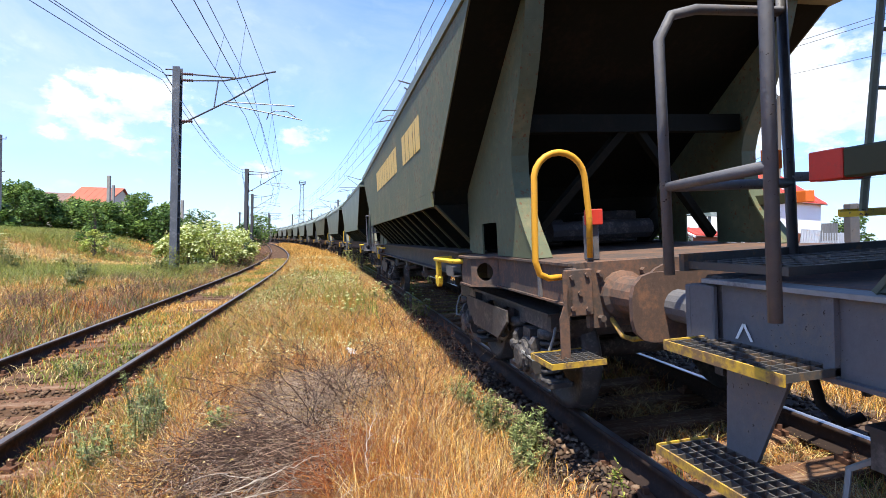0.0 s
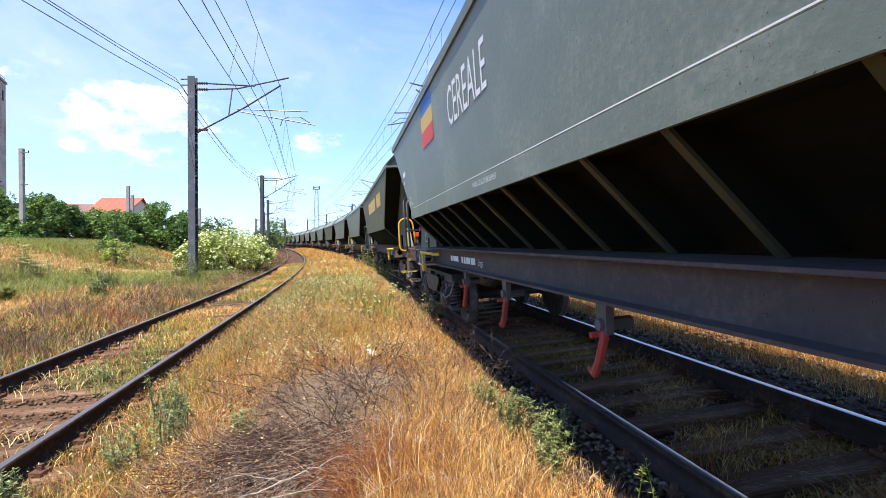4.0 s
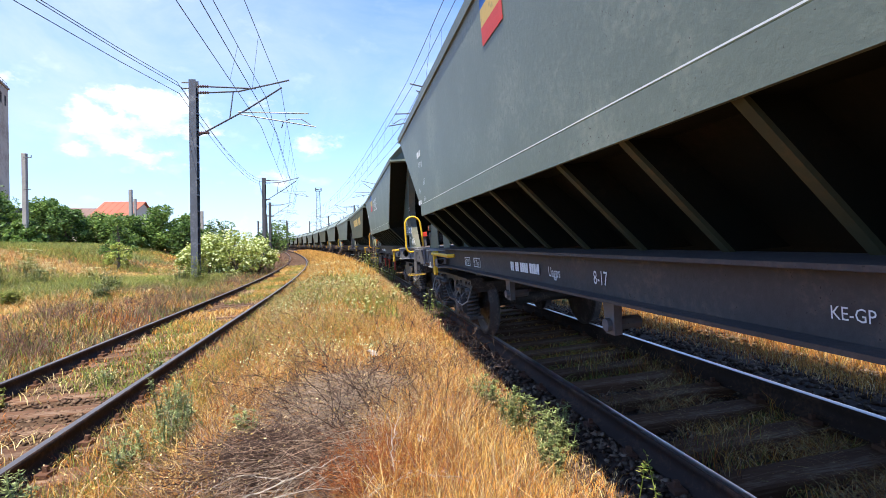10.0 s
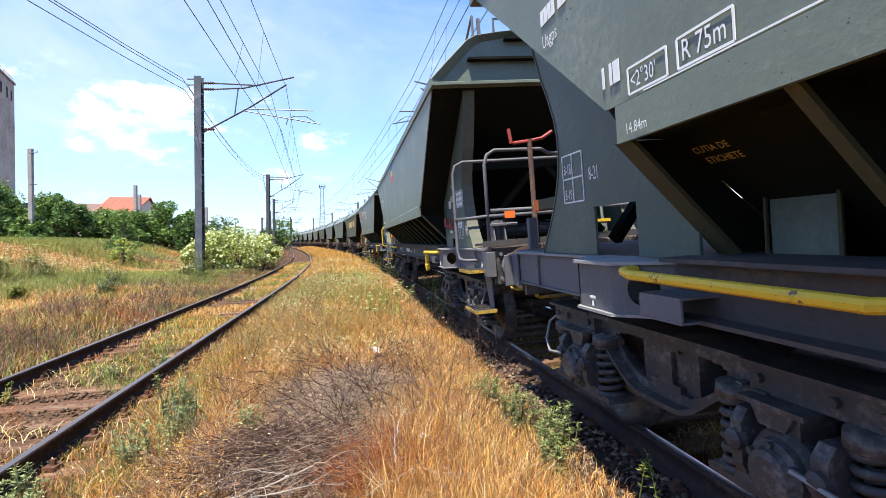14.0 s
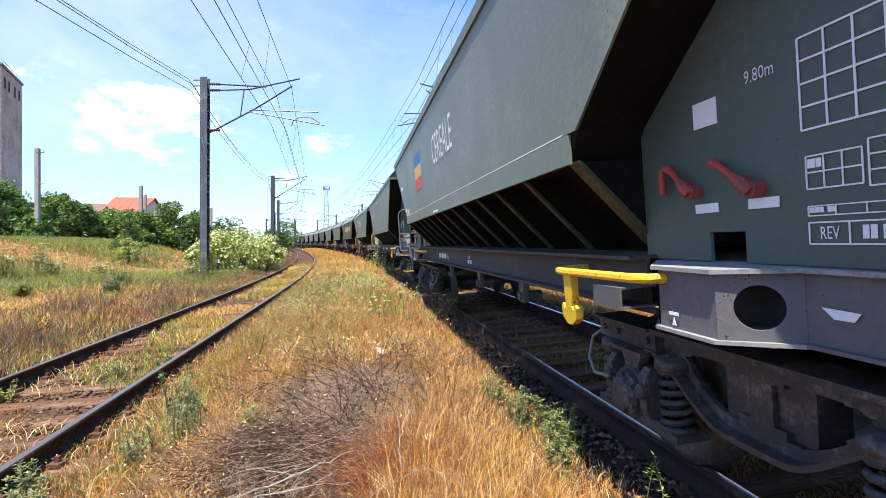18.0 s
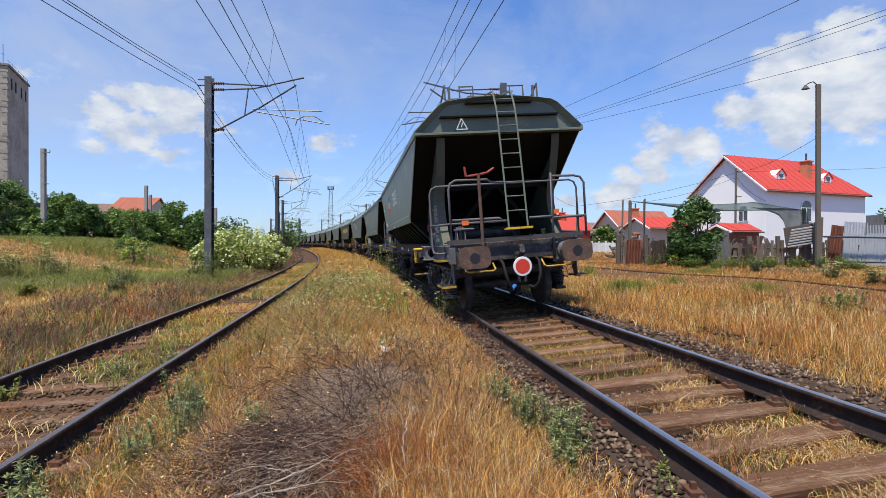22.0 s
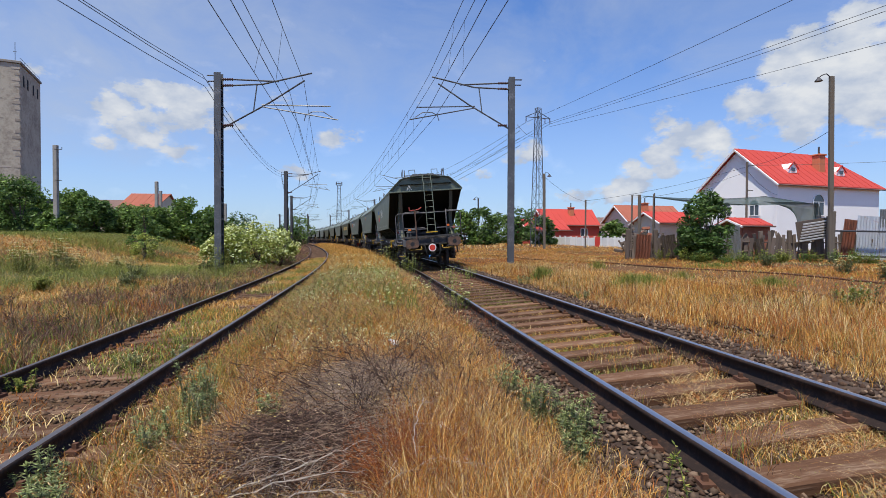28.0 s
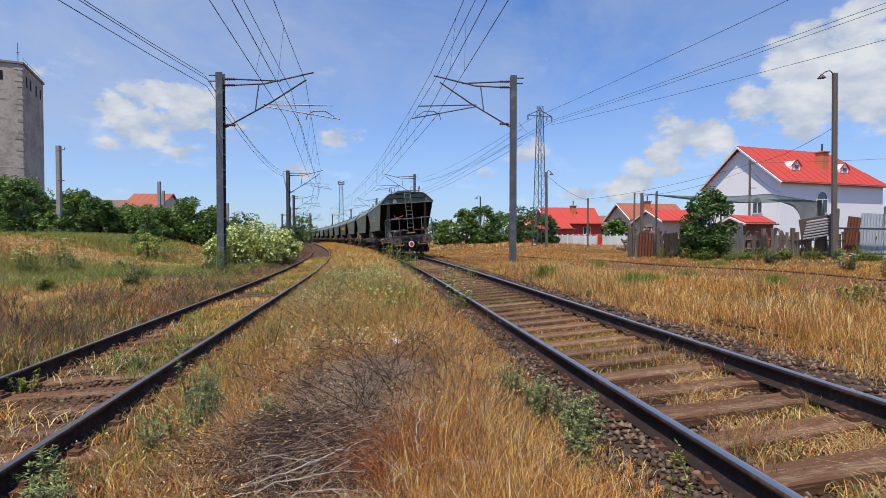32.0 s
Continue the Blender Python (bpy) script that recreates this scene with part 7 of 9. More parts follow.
def stick_mesh(name, sticks, mt):
    """One mesh of thin three-sided sticks: rows of start, end, radius at start and end."""
    q = np.array(sticks)
    p, e, r0, r1 = q[:, 0:3], q[:, 3:6], q[:, 6], q[:, 7]
    d = e - p
    d /= np.linalg.norm(d, axis=1)[:, None] + 1e-9
    u = np.cross(d, np.array([0.31, 0.22, 0.93]))
    u /= np.linalg.norm(u, axis=1)[:, None] + 1e-9
    w = np.cross(d, u)
    v = np.empty((len(q), 6, 3))
    for k in range(3):
        o = u * math.cos(k * 2.0944) + w * math.sin(k * 2.0944)
        v[:, k] = p + o * r0[:, None]
        v[:, 3 + k] = e + o * r1[:, None]
    f = np.array([(0, 1, 4, 3), (1, 2, 5, 4), (2, 0, 3, 5)])
    f = (f[None] + (np.arange(len(q)) * 6)[:, None, None]).reshape(-1, 4)
    return raw_mesh(name, v.reshape(-1, 3), f, mt)


def spray(rs, root, n, length, r, low, toward, droop=0.5, forks=7):
    """Stems that arch away from one root and fork again and again."""
    out = []

    def grow(p, d, long, rad, level):
        k = 5 if level == 0 else 3
        pts = [p]
        for i in range(k):
            d = d + rs.normal(0, 0.16 if level else 0.12, 3) - np.array([0, 0, droop * 0.12 * i])
            d = d / np.linalg.norm(d)
            q = p + d * long / k
            out.append((*p, *q, rad * (1 - 0.75 * i / k), rad * (1 - 0.75 * (i + 1) / k)))
            p = q
            pts.append(p)
            if level < 2:
                for _ in range(forks if level == 0 and i else (1 if level else 0)):
                    if rs.uniform() < 0.55:
                        g = d + rs.normal(0, 0.55, 3)
                        grow(p, g / np.linalg.norm(g), long * rs.uniform(0.18, 0.42), rad * 0.55, level + 1)
    for _ in range(n):
        a = rs.uniform(0, 6.283)
        d = np.array([math.cos(a) + toward[0], math.sin(a) + toward[1], low + abs(rs.normal(0, 0.5))])
        grow(root + rs.normal(0, 0.03, 3) * np.array([1, 1, 0]), d / np.linalg.norm(d), length * rs.uniform(0.5, 1.15), r * rs.uniform(0.7, 1.3), 0)
    return out


def dead_bush(label, roots, mt, seed, n, length, r, low=0.5, toward=(0, 0), droop=0.5, forks=4):
    rs = np.random.RandomState(seed)
    base = new("dry_bush")
    tagged(base, label, "bush", "dead bushes between the tracks")
    x0, y0 = roots[0]
    z0 = float(ground_z(x0, y0)[0])
    base.matrix_basis = pose(x0, y0, z0)
    for x, y in roots:
        root = np.array([x - x0, y - y0, float(ground_z(x, y)[0]) - 0.02 - z0])
        part("branch", stick_mesh("branch", spray(rs, root, n, length, r, low, toward, droop, forks), mt), None, base)
    return base


def litter_twigs(name, n, mt, seed, label, r, high, centre, spread, long=(0.06, 0.3), power=1.5):
    """A mat of broken twigs lying crosswise under the dead bush."""
    rs = np.random.RandomState(seed)
    x = centre[0] + spread[0] * rs.normal(0, 1, n)
    y = np.maximum(centre[1] + spread[1] * rs.normal(0, 1, n), 1.9)
    z = ground_z(x, y) + rs.uniform(0, 1, n) ** power * high * np.exp(-0.5 * (((x - centre[0]) / spread[0]) ** 2 + ((y - centre[1]) / spread[1]) ** 2) * 0.5)
    a = rs.uniform(0, 6.283, n)
    L = rs.uniform(*long, n)
    t = rs.normal(0, 0.22, n)
    e = np.stack([x + np.cos(a) * L, y + np.sin(a) * L, z + t * L], 1)
    k = rs.uniform(0.5, 1.4, n) * r
    ob = new(name, stick_mesh(name, np.column_stack([x, y, z, e, k, k * 0.5]), mt))
    tagged(ob, label, "twigs", kind="stuff")


dead_bush("dead bush of long arching dark branches", [(-0.42, 3.85), (-0.30, 4.15), (-0.62, 3.75), (-0.15, 4.35), (-0.75, 4.05), (-0.05, 3.95), (0.08, 4.7), (-0.5, 4.5), (0.2, 4.2)], M["branch_dark"], 5, 6, 1.0, 0.0036, 0.42, (-0.85, 0.25), 0.15, 4)
dead_bush("dead bush of forked brown twigs", [(-0.9, 4.1), (-0.5, 4.9), (-1.15, 5.0), (-1.05, 3.6), (-1.4, 4.3), (-0.6, 5.5), (-0.2, 5.2)], M["twig_dark"], 15, 8, 0.7, 0.0027, 0.55, (-0.25, 0.1))


def fallen_branch(label, path, r, seed):
    """A bare bleached branch lying on the mat, with short side twigs."""
    rs = np.random.RandomState(seed)
    ob = new("fallen_branch")
    tagged(ob, label, "branch", "bleached branches under the dead bush")
    x0, y0 = path[0][:2]
    z0 = gz_at(x0, y0)
    ob.matrix_basis = pose(x0, y0, z0)
    f = np.linspace(0, 1, 14)
    k = np.linspace(0, 1, len(path))
    p = np.stack([np.interp(f, k, [q[i] for q in path]) for i in range(3)], 1) - np.array([x0, y0, 0.0])
    p += rs.normal(0, 0.008, p.shape)
    rad = r * (1 - 0.7 * f)
    bm = bmesh.new()
    rod(bm, [tuple(q) for q in p], list(rad), 5)
    part("stem", bm, M["twig_bleached"], ob)
    side = []
    for i in range(3, 13):
        for _ in range(2):
            d = (p[i] - p[i - 1]) / np.linalg.norm(p[i] - p[i - 1]) + rs.normal(0, 0.6, 3) * np.array([1, 1, 0.5])
            q, long = p[i], rs.uniform(0.06, 0.2)
            for n in range(3):
                e = q + (d + rs.normal(0, 0.2, 3)) / np.linalg.norm(d) * long / 3
                side.append((*q, *e, rad[i] * (0.6 - 0.15 * n), rad[i] * (0.45 - 0.15 * n)))
                q = e
    tagged(part("twig_spray", stick_mesh("twig_spray", side, M["twig_bleached"]), None, ob), kind="stuff")


def gz_at(x, y):
    return float(ground_z(x, y)[0])


for i, (path, r) in enumerate((([(-1.10, 2.74, 0.10), (-0.71, 2.94, 0.17), (-0.44, 3.18, 0.2)], 0.0055), ([(-1.15, 2.66, 0.08), (-0.8, 2.78, 0.14), (-0.42, 2.86, 0.15)], 0.0048),
                              ([(-0.36, 2.62, 0.06), (-0.26, 2.82, 0.12), (-0.01, 2.98, 0.17), (0.30, 2.86, 0.16)], 0.005), ([(-0.12, 2.96, 0.1), (-0.16, 3.2, 0.25), (-0.12, 3.5, 0.36)], 0.004),
                              ([(-1.3, 2.9, 0.1), (-1.0, 3.0, 0.18), (-0.75, 2.88, 0.2)], 0.0045), ([(-0.95, 2.6, 0.06), (-0.62, 2.68, 0.13), (-0.40, 2.6, 0.12)], 0.004))):
    fallen_branch("bare bleached branch lying on dark twigs", path, r, 600 + i)
dead_bush("dead bush of fine pale twigs", [(-0.75, 2.95), (-1.25, 3.0), (-0.55, 3.4)], M["twig_pale"], 16, 8, 0.55, 0.0019, 0.35, (-0.2, 0.0), 0.7)
dead_bush("dead bush of dark fine twigs beside golden grass", [(0.15, 4.6), (0.4, 5.2), (0.3, 3.9), (0.1, 5.8)], M["twig_dark"], 7, 9, 0.75, 0.0028, 1.1, (-0.2, 0.1))
dead_bush("rust-red dry bush of fine stems", [(-0.3, 3.35), (-0.12, 3.15), (-0.42, 3.05), (-0.05, 3.5), (0.05, 3.05), (-0.25, 2.8), (0.12, 3.4)], M["grass_rust"], 8, 80, 0.32, 0.0022, 0.9, (0, 0), 0.3, 3)
dead_bush("rust-brown dry stems among golden grass", [(0.55, 6.6), (0.3, 7.6), (0.75, 8.4), (0.5, 9.3)], M["grass_rust"], 9, 22, 0.5, 0.0026, 1.6, (0, 0), 0.2, 3)
dead_bush("brown dry weeds among the grass", [(0.9, 12.0), (0.75, 13.5), (0.6, 15.0), (-0.2, 13.0)], M["twig"], 10, 22, 0.62, 0.004, 1.8, (0, 0), 0.2, 3)
for i, (x, y) in enumerate(((-5.6, 6.4), (-6.6, 8.2), (-7.0, 10.2), (-7.8, 8.8), (-8.4, 12.0), (-6.9, 13.2), (-5.9, 7.6), (-9.6, 11.0), (-7.6, 15.0), (-6.6, 16.8))):
    dead_bush("dark withered weed beside the curved track", [(x, y), (x + 0.25, y + 0.3)], M["twig_dark" if i % 2 else "twig"], 370 + i, 16, 0.55, 0.0048, 1.5, (0, 0), 0.2, 3)
litter_twigs("broken_twigs", 10000, M["twig_dark"], 11, "thick mat of broken dark twigs under the dead bush", 0.0021, 0.24, (-0.98, 3.35), (0.38, 0.36))
litter_twigs("broken_twigs", 3500, M["twig_dark"], 21, "loose dark twigs round the dead bush", 0.0016, 0.10, (-0.8, 4.5), (0.5, 0.9))
litter_twigs("fallen_straw", 9000, M["straw_pale"], 22, "pale fallen straw under the dead bush", 0.0016, 0.07, (-0.75, 4.9), (0.55, 0.8))
litter_twigs("fallen_straw", 6000, M["grass_red"], 23, "reddish fallen straw under the dead bush", 0.0017, 0.09, (-0.7, 4.6), (0.6, 1.0))
litter_twigs("broken_twigs", 6500, M["twig_pale"], 24, "pale pinkish twigs tangled through the dead bush", 0.0016, 0.26, (-0.55, 4.5), (0.5, 0.75), (0.08, 0.4), 1.0)
litter_twigs("broken_twigs", 1500, M["twig_pale"], 12, "pale bleached twigs lying crosswise", 0.0014, 0.24, (-0.8, 3.1), (0.6, 0.4))


def weed(x, y, z, h, spread, n, mt, seed, label, leaf=0.05, flower=0):
    """A green weed: upright stems with small narrow leaves, some with white flower heads."""
    rs = np.random.RandomState(seed)
    base = new("weed")
    tagged(base, label, "weed", "green weeds beside the tracks")
    base.matrix_basis = pose(x, y, z)
    bm = bmesh.new()
    pts, tops = [], []
    for _ in range(n):
        a, q = rs.uniform(0, 6.283), rs.uniform(0.1, 1)
        top = Vector((math.cos(a) * spread * q, math.sin(a) * spread * q, h * rs.uniform(0.55, 1.1)))
        low = Vector((top.x * 0.62 + rs.normal(0, 0.02), top.y * 0.62 + rs.normal(0, 0.02), -0.03))
        mid = low.lerp(top, 0.5) + Vector((rs.normal(0, 0.03), rs.normal(0, 0.03), 0))
        rod(bm, [low, mid, top], [0.004, 0.003, 0.0015], 4)
        tops.append(top)
        for k in range(16 if leaf < 0.05 else 9):
            f = rs.uniform(0.15, 1)
            pts.append(low.lerp(mid, f * 2) if f < 0.5 else mid.lerp(top, (f - 0.5) * 2))
    tagged(part("stem", bm, mt, base), kind="stuff")
    v, f = [], []
    for p in pts:
        for _ in range(4):
            d = Vector(rs.normal(0, 1, 3)).normalized()
            d.z = abs(d.z) * 0.5
            s = d.cross(Vector((0, 0, 1))).normalized() * leaf * 0.15
            L = leaf * rs.uniform(0.6, 1.4)
            b = len(v)
            v += [p, p + d * L * 0.5 + s, p + d * L, p + d * L * 0.5 - s]
            f.append((b, b + 1, b + 2, b + 3))
    ob = part("foliage", raw_mesh("foliage", np.array(v), np.array(f), mt), None, base)
    tagged(ob, kind="stuff")
    if flower:
        v, f = [], []
        for top in tops:
            for _ in range(26):
                c = top + Vector((rs.normal(0, flower), rs.normal(0, flower), rs.normal(0, 0.006)))
                b = len(v)
                r = 0.008 + flower * 0.22
                v += [c + Vector((r, 0, 0)), c + Vector((0, r, 0.002)), c + Vector((-r, 0, 0)), c + Vector((0, -r, 0.002))]
                f.append((b, b + 1, b + 2, b + 3))
        ob = part("flower_head", raw_mesh("flower_head", np.array(v), np.array(f), M["blossom"]), None, base, "flat white flower heads")
        tagged(ob, kind="stuff")
    return base


WEEDS = [(0.80, 4.05, 0.36, 0.22, 34, "weed_green", 0), (0.97, 3.65, 0.32, 0.20, 30, "weed_green", 0), (0.88, 3.35, 0.22, 0.16, 16, "weed_green", 0), (0.62, 4.7, 0.34, 0.2, 22, "weed_green", 0),
         (-2.05, 4.35, 0.52, 0.22, 26, "weed_green", 0), (-1.8, 3.95, 0.46, 0.2, 22, "weed_green", 0), (-1.95, 3.6, 0.34, 0.2, 20, "weed_green", 0), (-1.3, 3.9, 0.26, 0.12, 14, "weed_green", 0),
         (-2.35, 3.0, 0.26, 0.2, 14, "weed_green", 0), (-2.1, 2.75, 0.2, 0.15, 12, "weed_green", 0), (1.15, 2.55, 0.40, 0.05, 2, "grass_green", 0), (-3.6, 6.1, 0.16, 0.2, 12, "weed_green", 0), (-3.3, 6.6, 0.14, 0.2, 10, "weed_green", 0),
         (-4.2, 5.2, 0.18, 0.2, 12, "grass_green", 0), (-0.62, 7.0, 0.2, 0.1, 10, "weed_green", 0),
         (-1.0, 9.5, 0.5, 0.4, 22, "grass_green", 0.012), (-0.6, 12.0, 0.55, 0.5, 24, "grass_green", 0.012), (0.25, 10.4, 0.5, 0.4, 20, "grass_green", 0.012), (-1.6, 14.5, 0.6, 0.5, 22, "leaf_light", 0.012),
         (0.2, 16.0, 0.6, 0.5, 22, "leaf_light", 0.012), (-2.4, 19, 0.7, 0.5, 22, "leaf_light", 0.012), (-1.2, 21, 0.8, 0.6, 26, "leaf_light", 0.02), (-2.0, 25, 1.0, 0.7, 30, "leaf_light", 0.02), (-2.9, 28, 1.1, 0.7, 34, "leaf_light", 0.02),
         (2.3, 14.5, 0.25, 0.25, 16, "weed_green", 0), (1.0, 17.5, 0.5, 0.4, 22, "leaf_light", 0), (3.0, 11.0, 0.18, 0.2, 12, "weed_green", 0)]
for i, (x, y, h, sp, n, mt, fl) in enumerate(WEEDS):
    uu, _ = offset_of(np.array([x]), np.array([y]))
    weed(x, y, float(top_z(np.array([x]), np.array([y]), uu)[0]), h, sp, n, M[mt], 200 + i, "leafy green weed" + (" with white flower heads" if fl else " with narrow leaves"), 0.06 if y > 8 else 0.038, fl)
FIELD_WEEDS = [(-15.5, 19.5, 1.2, 0.07), (-14.6, 20.5, 1.0, 0.07), (-17.5, 24, 0.9, 0.05), (-10.5, 18.0, 0.7, 0), (-8.6, 20.5, 1.25, 0), (-9.2, 15.5, 0.5, 0), (-13.5, 22, 0.7, 0.04), (-9.6, 21.5, 0.7, 0.04), (-12.0, 12.5, 0.55, 0), (-9.4, 10.6, 0.5, 0),
               (-11.0, 14.5, 0.4, 0), (13.6, 15.8, 0.6, 0.03), (12.6, 13.6, 0.6, 0.03), (14.4, 18.6, 0.6, 0.03), (7.4, 9.5, 0.40, 0.006), (8.1, 9.9, 0.42, 0.006), (7.0, 8.8, 0.34, 0.006), (15.0, 24.0, 0.5, 0), (18.0, 27.5, 0.5, 0), (-16.2, 13.6, 0.5, 0.03)]
for i, (x, y, h, fl) in enumerate(FIELD_WEEDS):
    weed(x, y, float(ground_z(x, y)[0]), h, h * (0.75 if h < 1.1 else 0.4), 9 if 8 < y < 10 and x > 0 else 40, M["grass_grey" if i % 2 else "grass_green"], 260 + i, "tall weed in the meadow" + (" with white flower heads" if fl else ""), 0.10, fl)
rt = np.random.RandomState(88)
for x, y, n, r, h, mt in ((3.0, 15.6, 700, 0.4, 0.42, "grass_green"), (4.5, 12.4, 800, 0.55, 0.40, "grass_green"), (5.1, 12.9, 600, 0.5, 0.34, "grass_green"), (6.6, 22.0, 260, 0.5, 0.35, "grass_green"), (8.6, 13.6, 500, 0.6, 0.28, "grass_green"),
                          (11.9, 22.5, 700, 1.4, 0.3, "grass_green"), (7.4, 16.0, 420, 0.5, 0.3, "grass_green")):
    a, q = rt.uniform(0, 6.283, n), rt.normal(0, 0.5, n) * r
    gx, gy = x + np.cos(a) * q, y + np.sin(a) * q * 0.8
    blades("green_tuft", gx, gy, ground_z(gx, gy) - 0.01, h, 0.011, 0.5, M[mt], 700 + n, "soft tuft of tall green grass in the meadow")
# a ragged belt of green weeds at the foot of the yard fence
rw = random.Random(9)
for i in range(26):
    f = rw.uniform(0, 1)
    x, y = 13.5 + 14.5 * f + rw.uniform(-0.6, 0.4), 28.5 - 1.0 * f + rw.uniform(-1.6, -0.4)
    weed(x, y, float(ground_z(x, y)[0]), rw.uniform(0.3, 0.7), rw.uniform(0.4, 0.7), 22, M["grass_green" if i % 2 else "leaf"], 300 + i, "green weeds at the foot of the old fence", 0.11, 0)

# scraps of paper and plastic in the grass
for i, (x, y, z, r) in enumerate(((0.04, 3.62, 0.12, 0.05), (-0.55, 6.4, 0.16, 0.07), (0.18, 3.15, 0.08, 0.04))):
    bm = bmesh.new()
    bmesh.ops.create_grid(bm, x_segments=5, y_segments=5, size=r)
    rr = random.Random(i)
    for v in bm.verts:
        v.co.z += rr.uniform(-0.35, 0.35) * r
        v.co.x += rr.uniform(-0.15, 0.15) * r
    bmesh.ops.solidify(bm, geom=bm.faces[:], thickness=0.001)
    ob = plain_thing("paper_scrap", bm, M["paper"], "crumpled white scrap lying in the dry grass", "litter")
    ob.matrix_basis = pose(x, y, z, 20 * i, 15, 40 * i)

# ---------------------------------------------------------------- trees and bushes


def leafage(centres, radii, n, size, rs):
    """Leaf cards spread in clumps."""
    k = rs.randint(0, len(centres), n)
    d = rs.normal(0, 1, (n, 3))
    d /= np.linalg.norm(d, axis=1)[:, None]
    r = rs.uniform(0.35, 1.0, n) ** 0.5
    p = np.array(centres)[k] + d * (np.array(radii)[k] * r)[:, None] * np.array([1, 1, 0.85])
    a = rs.normal(0, 1, (n, 3))
    a[:, 2] *= 0.5
    a /= np.linalg.norm(a, axis=1)[:, None]
    b = np.cross(a, d + rs.normal(0, 0.5, (n, 3)))
    b /= np.linalg.norm(b, axis=1)[:, None] + 1e-9
    s = size * rs.uniform(0.5, 1.3, n)[:, None]
    v = np.stack([p - a * s, p + b * s * 0.45, p + a * s, p - b * s * 0.45], 1).reshape(-1, 3)
    f = np.arange(n * 4).reshape(n, 4)
    return v, f


def tree(name, x, y, z, height, width, n, leaf, mt, seed, label, trunk=0.35, blossom=0, category="tree", clumps=34, group=""):
    """A trunk with limbs and an uneven crown of leaf clumps."""
    rs = np.random.RandomState(seed)
    base = new(name)
    base.matrix_basis = pose(x, y, z)
    tagged(base, label, category, group)
    bm = bmesh.new()
    h0 = height * trunk
    rod(bm, [(0, 0, -0.3), (rs.normal(0, 0.05), 0, h0 * 0.6), (rs.normal(0, 0.1), rs.normal(0, 0.1), h0), (0, 0, height * 0.75)],
        [height * 0.024, height * 0.02, height * 0.016, height * 0.006], 7)
    cs, rr = [], []
    for i in range(clumps):
        a, q = rs.uniform(0, 6.283), math.sqrt(rs.uniform(0.02, 1))
        f = rs.uniform(0, 1)
        zz = h0 * 0.7 + (height - h0 * 0.7) * f
        girth = (math.sin(math.pi * min(1.0, 0.18 + 0.78 * f)) ** 0.7) * width / 2
        c = (math.cos(a) * girth * q * 0.85, math.sin(a) * girth * q * 0.85, zz - height * 0.06)
        cs.append(c)
        rr.append(width * rs.uniform(0.09, 0.19))
        if i % 3 == 0:
            rod(bm, [(0, 0, h0 * rs.uniform(0.5, 1.0)), (c[0] * 0.5, c[1] * 0.5, (h0 + c[2]) * 0.5), c], [height * 0.010, height * 0.007, height * 0.003], 5)
    part("trunk", bm, M["bark"], base)
    v, f = leafage(cs, rr, n, leaf, rs)
    crown = part("crown", raw_mesh("crown", v, f, M[mt]), None, base)
    if blossom:
        top = [c for c in cs]
        k = rs.randint(0, len(top), blossom)
        d = rs.normal(0, 1, (blossom, 3))
        d[:, 2] = np.abs(d[:, 2])
        d /= np.linalg.norm(d, axis=1)[:, None]
        p = np.array(top)[k] + d * np.array(rr)[k][:, None] * 1.03
        s = 0.05 * rs.uniform(0.5, 1.3, blossom)[:, None]
        nn = d + np.array([0, 0, 0.5])
        ux = np.cross(nn, np.array([0.2, 0.9, 0.1]))
        ux /= np.linalg.norm(ux, axis=1)[:, None]
        uy = np.cross(ux, nn)
        uy /= np.linalg.norm(uy, axis=1)[:, None]
        v = np.stack([p + ux * s, p + uy * s, p - ux * s, p - uy * s], 1).reshape(-1, 3)
        ob = part("flower_head", raw_mesh("flower_head", v, np.arange(blossom * 4).reshape(-1, 4), M["blossom"]), None, base, "flat cream-white flower heads")
        tagged(ob, kind="stuff")
    return base


def gz(x, y):
    return float(ground_z(x, y)[0])


# hedge of trees in front of the tower
ROW = [(-44.0, 44.0, 7.2, 6.5, "leaf_dark"), (-40.0, 47.5, 5.6, 5.5, "leaf"), (-36.8, 46.0, 5.0, 5.0, "leaf_dark"), (-34.5, 50.0, 4.6, 5.2, "leaf"), (-37.5, 53.5, 4.6, 5.4, "leaf"), (-31.5, 48.0, 3.8, 4.2, "leaf_dark"),
       (-29.8, 51.0, 3.0, 4.6, "leaf"), (-27.6, 50.0, 2.8, 4.2, "leaf_dark"), (-26.2, 48.0, 3.0, 4.0, "leaf"), (-25.0, 51.5, 4.6, 5.0, "leaf"), (-22.9, 52.5, 4.4, 4.6, "leaf"), (-21.8, 50.0, 3.8, 4.2, "leaf_dark"), (-33.0, 56.0, 3.6, 5.0, "leaf"),
       (-41.5, 52.0, 6.0, 6.0, "leaf"), (-26.6, 36.5, 2.0, 2.6, "leaf"), (-36.5, 38.0, 2.6, 3.0, "leaf_dark"), (-48.0, 50.0, 8.0, 7.0, "leaf_dark"), (-52.0, 46.0, 7.0, 7.0, "leaf_dark")]
for i, (x, y, h, w, mt) in enumerate(ROW):
    tree("tree", x, y, gz(x, y) - 0.2, h, w, 5200, 0.16, mt, 300 + i, "dense green tree in the hedge below the tower", 0.22, clumps=46, group="hedge trees")
tree("tree", -18.6, 33.0, gz(-18.6, 33), 3.3, 2.4, 1500, 0.10, "leaf", 330, "young green tree standing in the field", 0.3, clumps=26)
tree("tree", -17.2, 30.5, gz(-17.2, 30.5), 1.6, 1.6, 900, 0.09, "leaf_light", 331, "small leafy shrub in the field", 0.2, clumps=16)
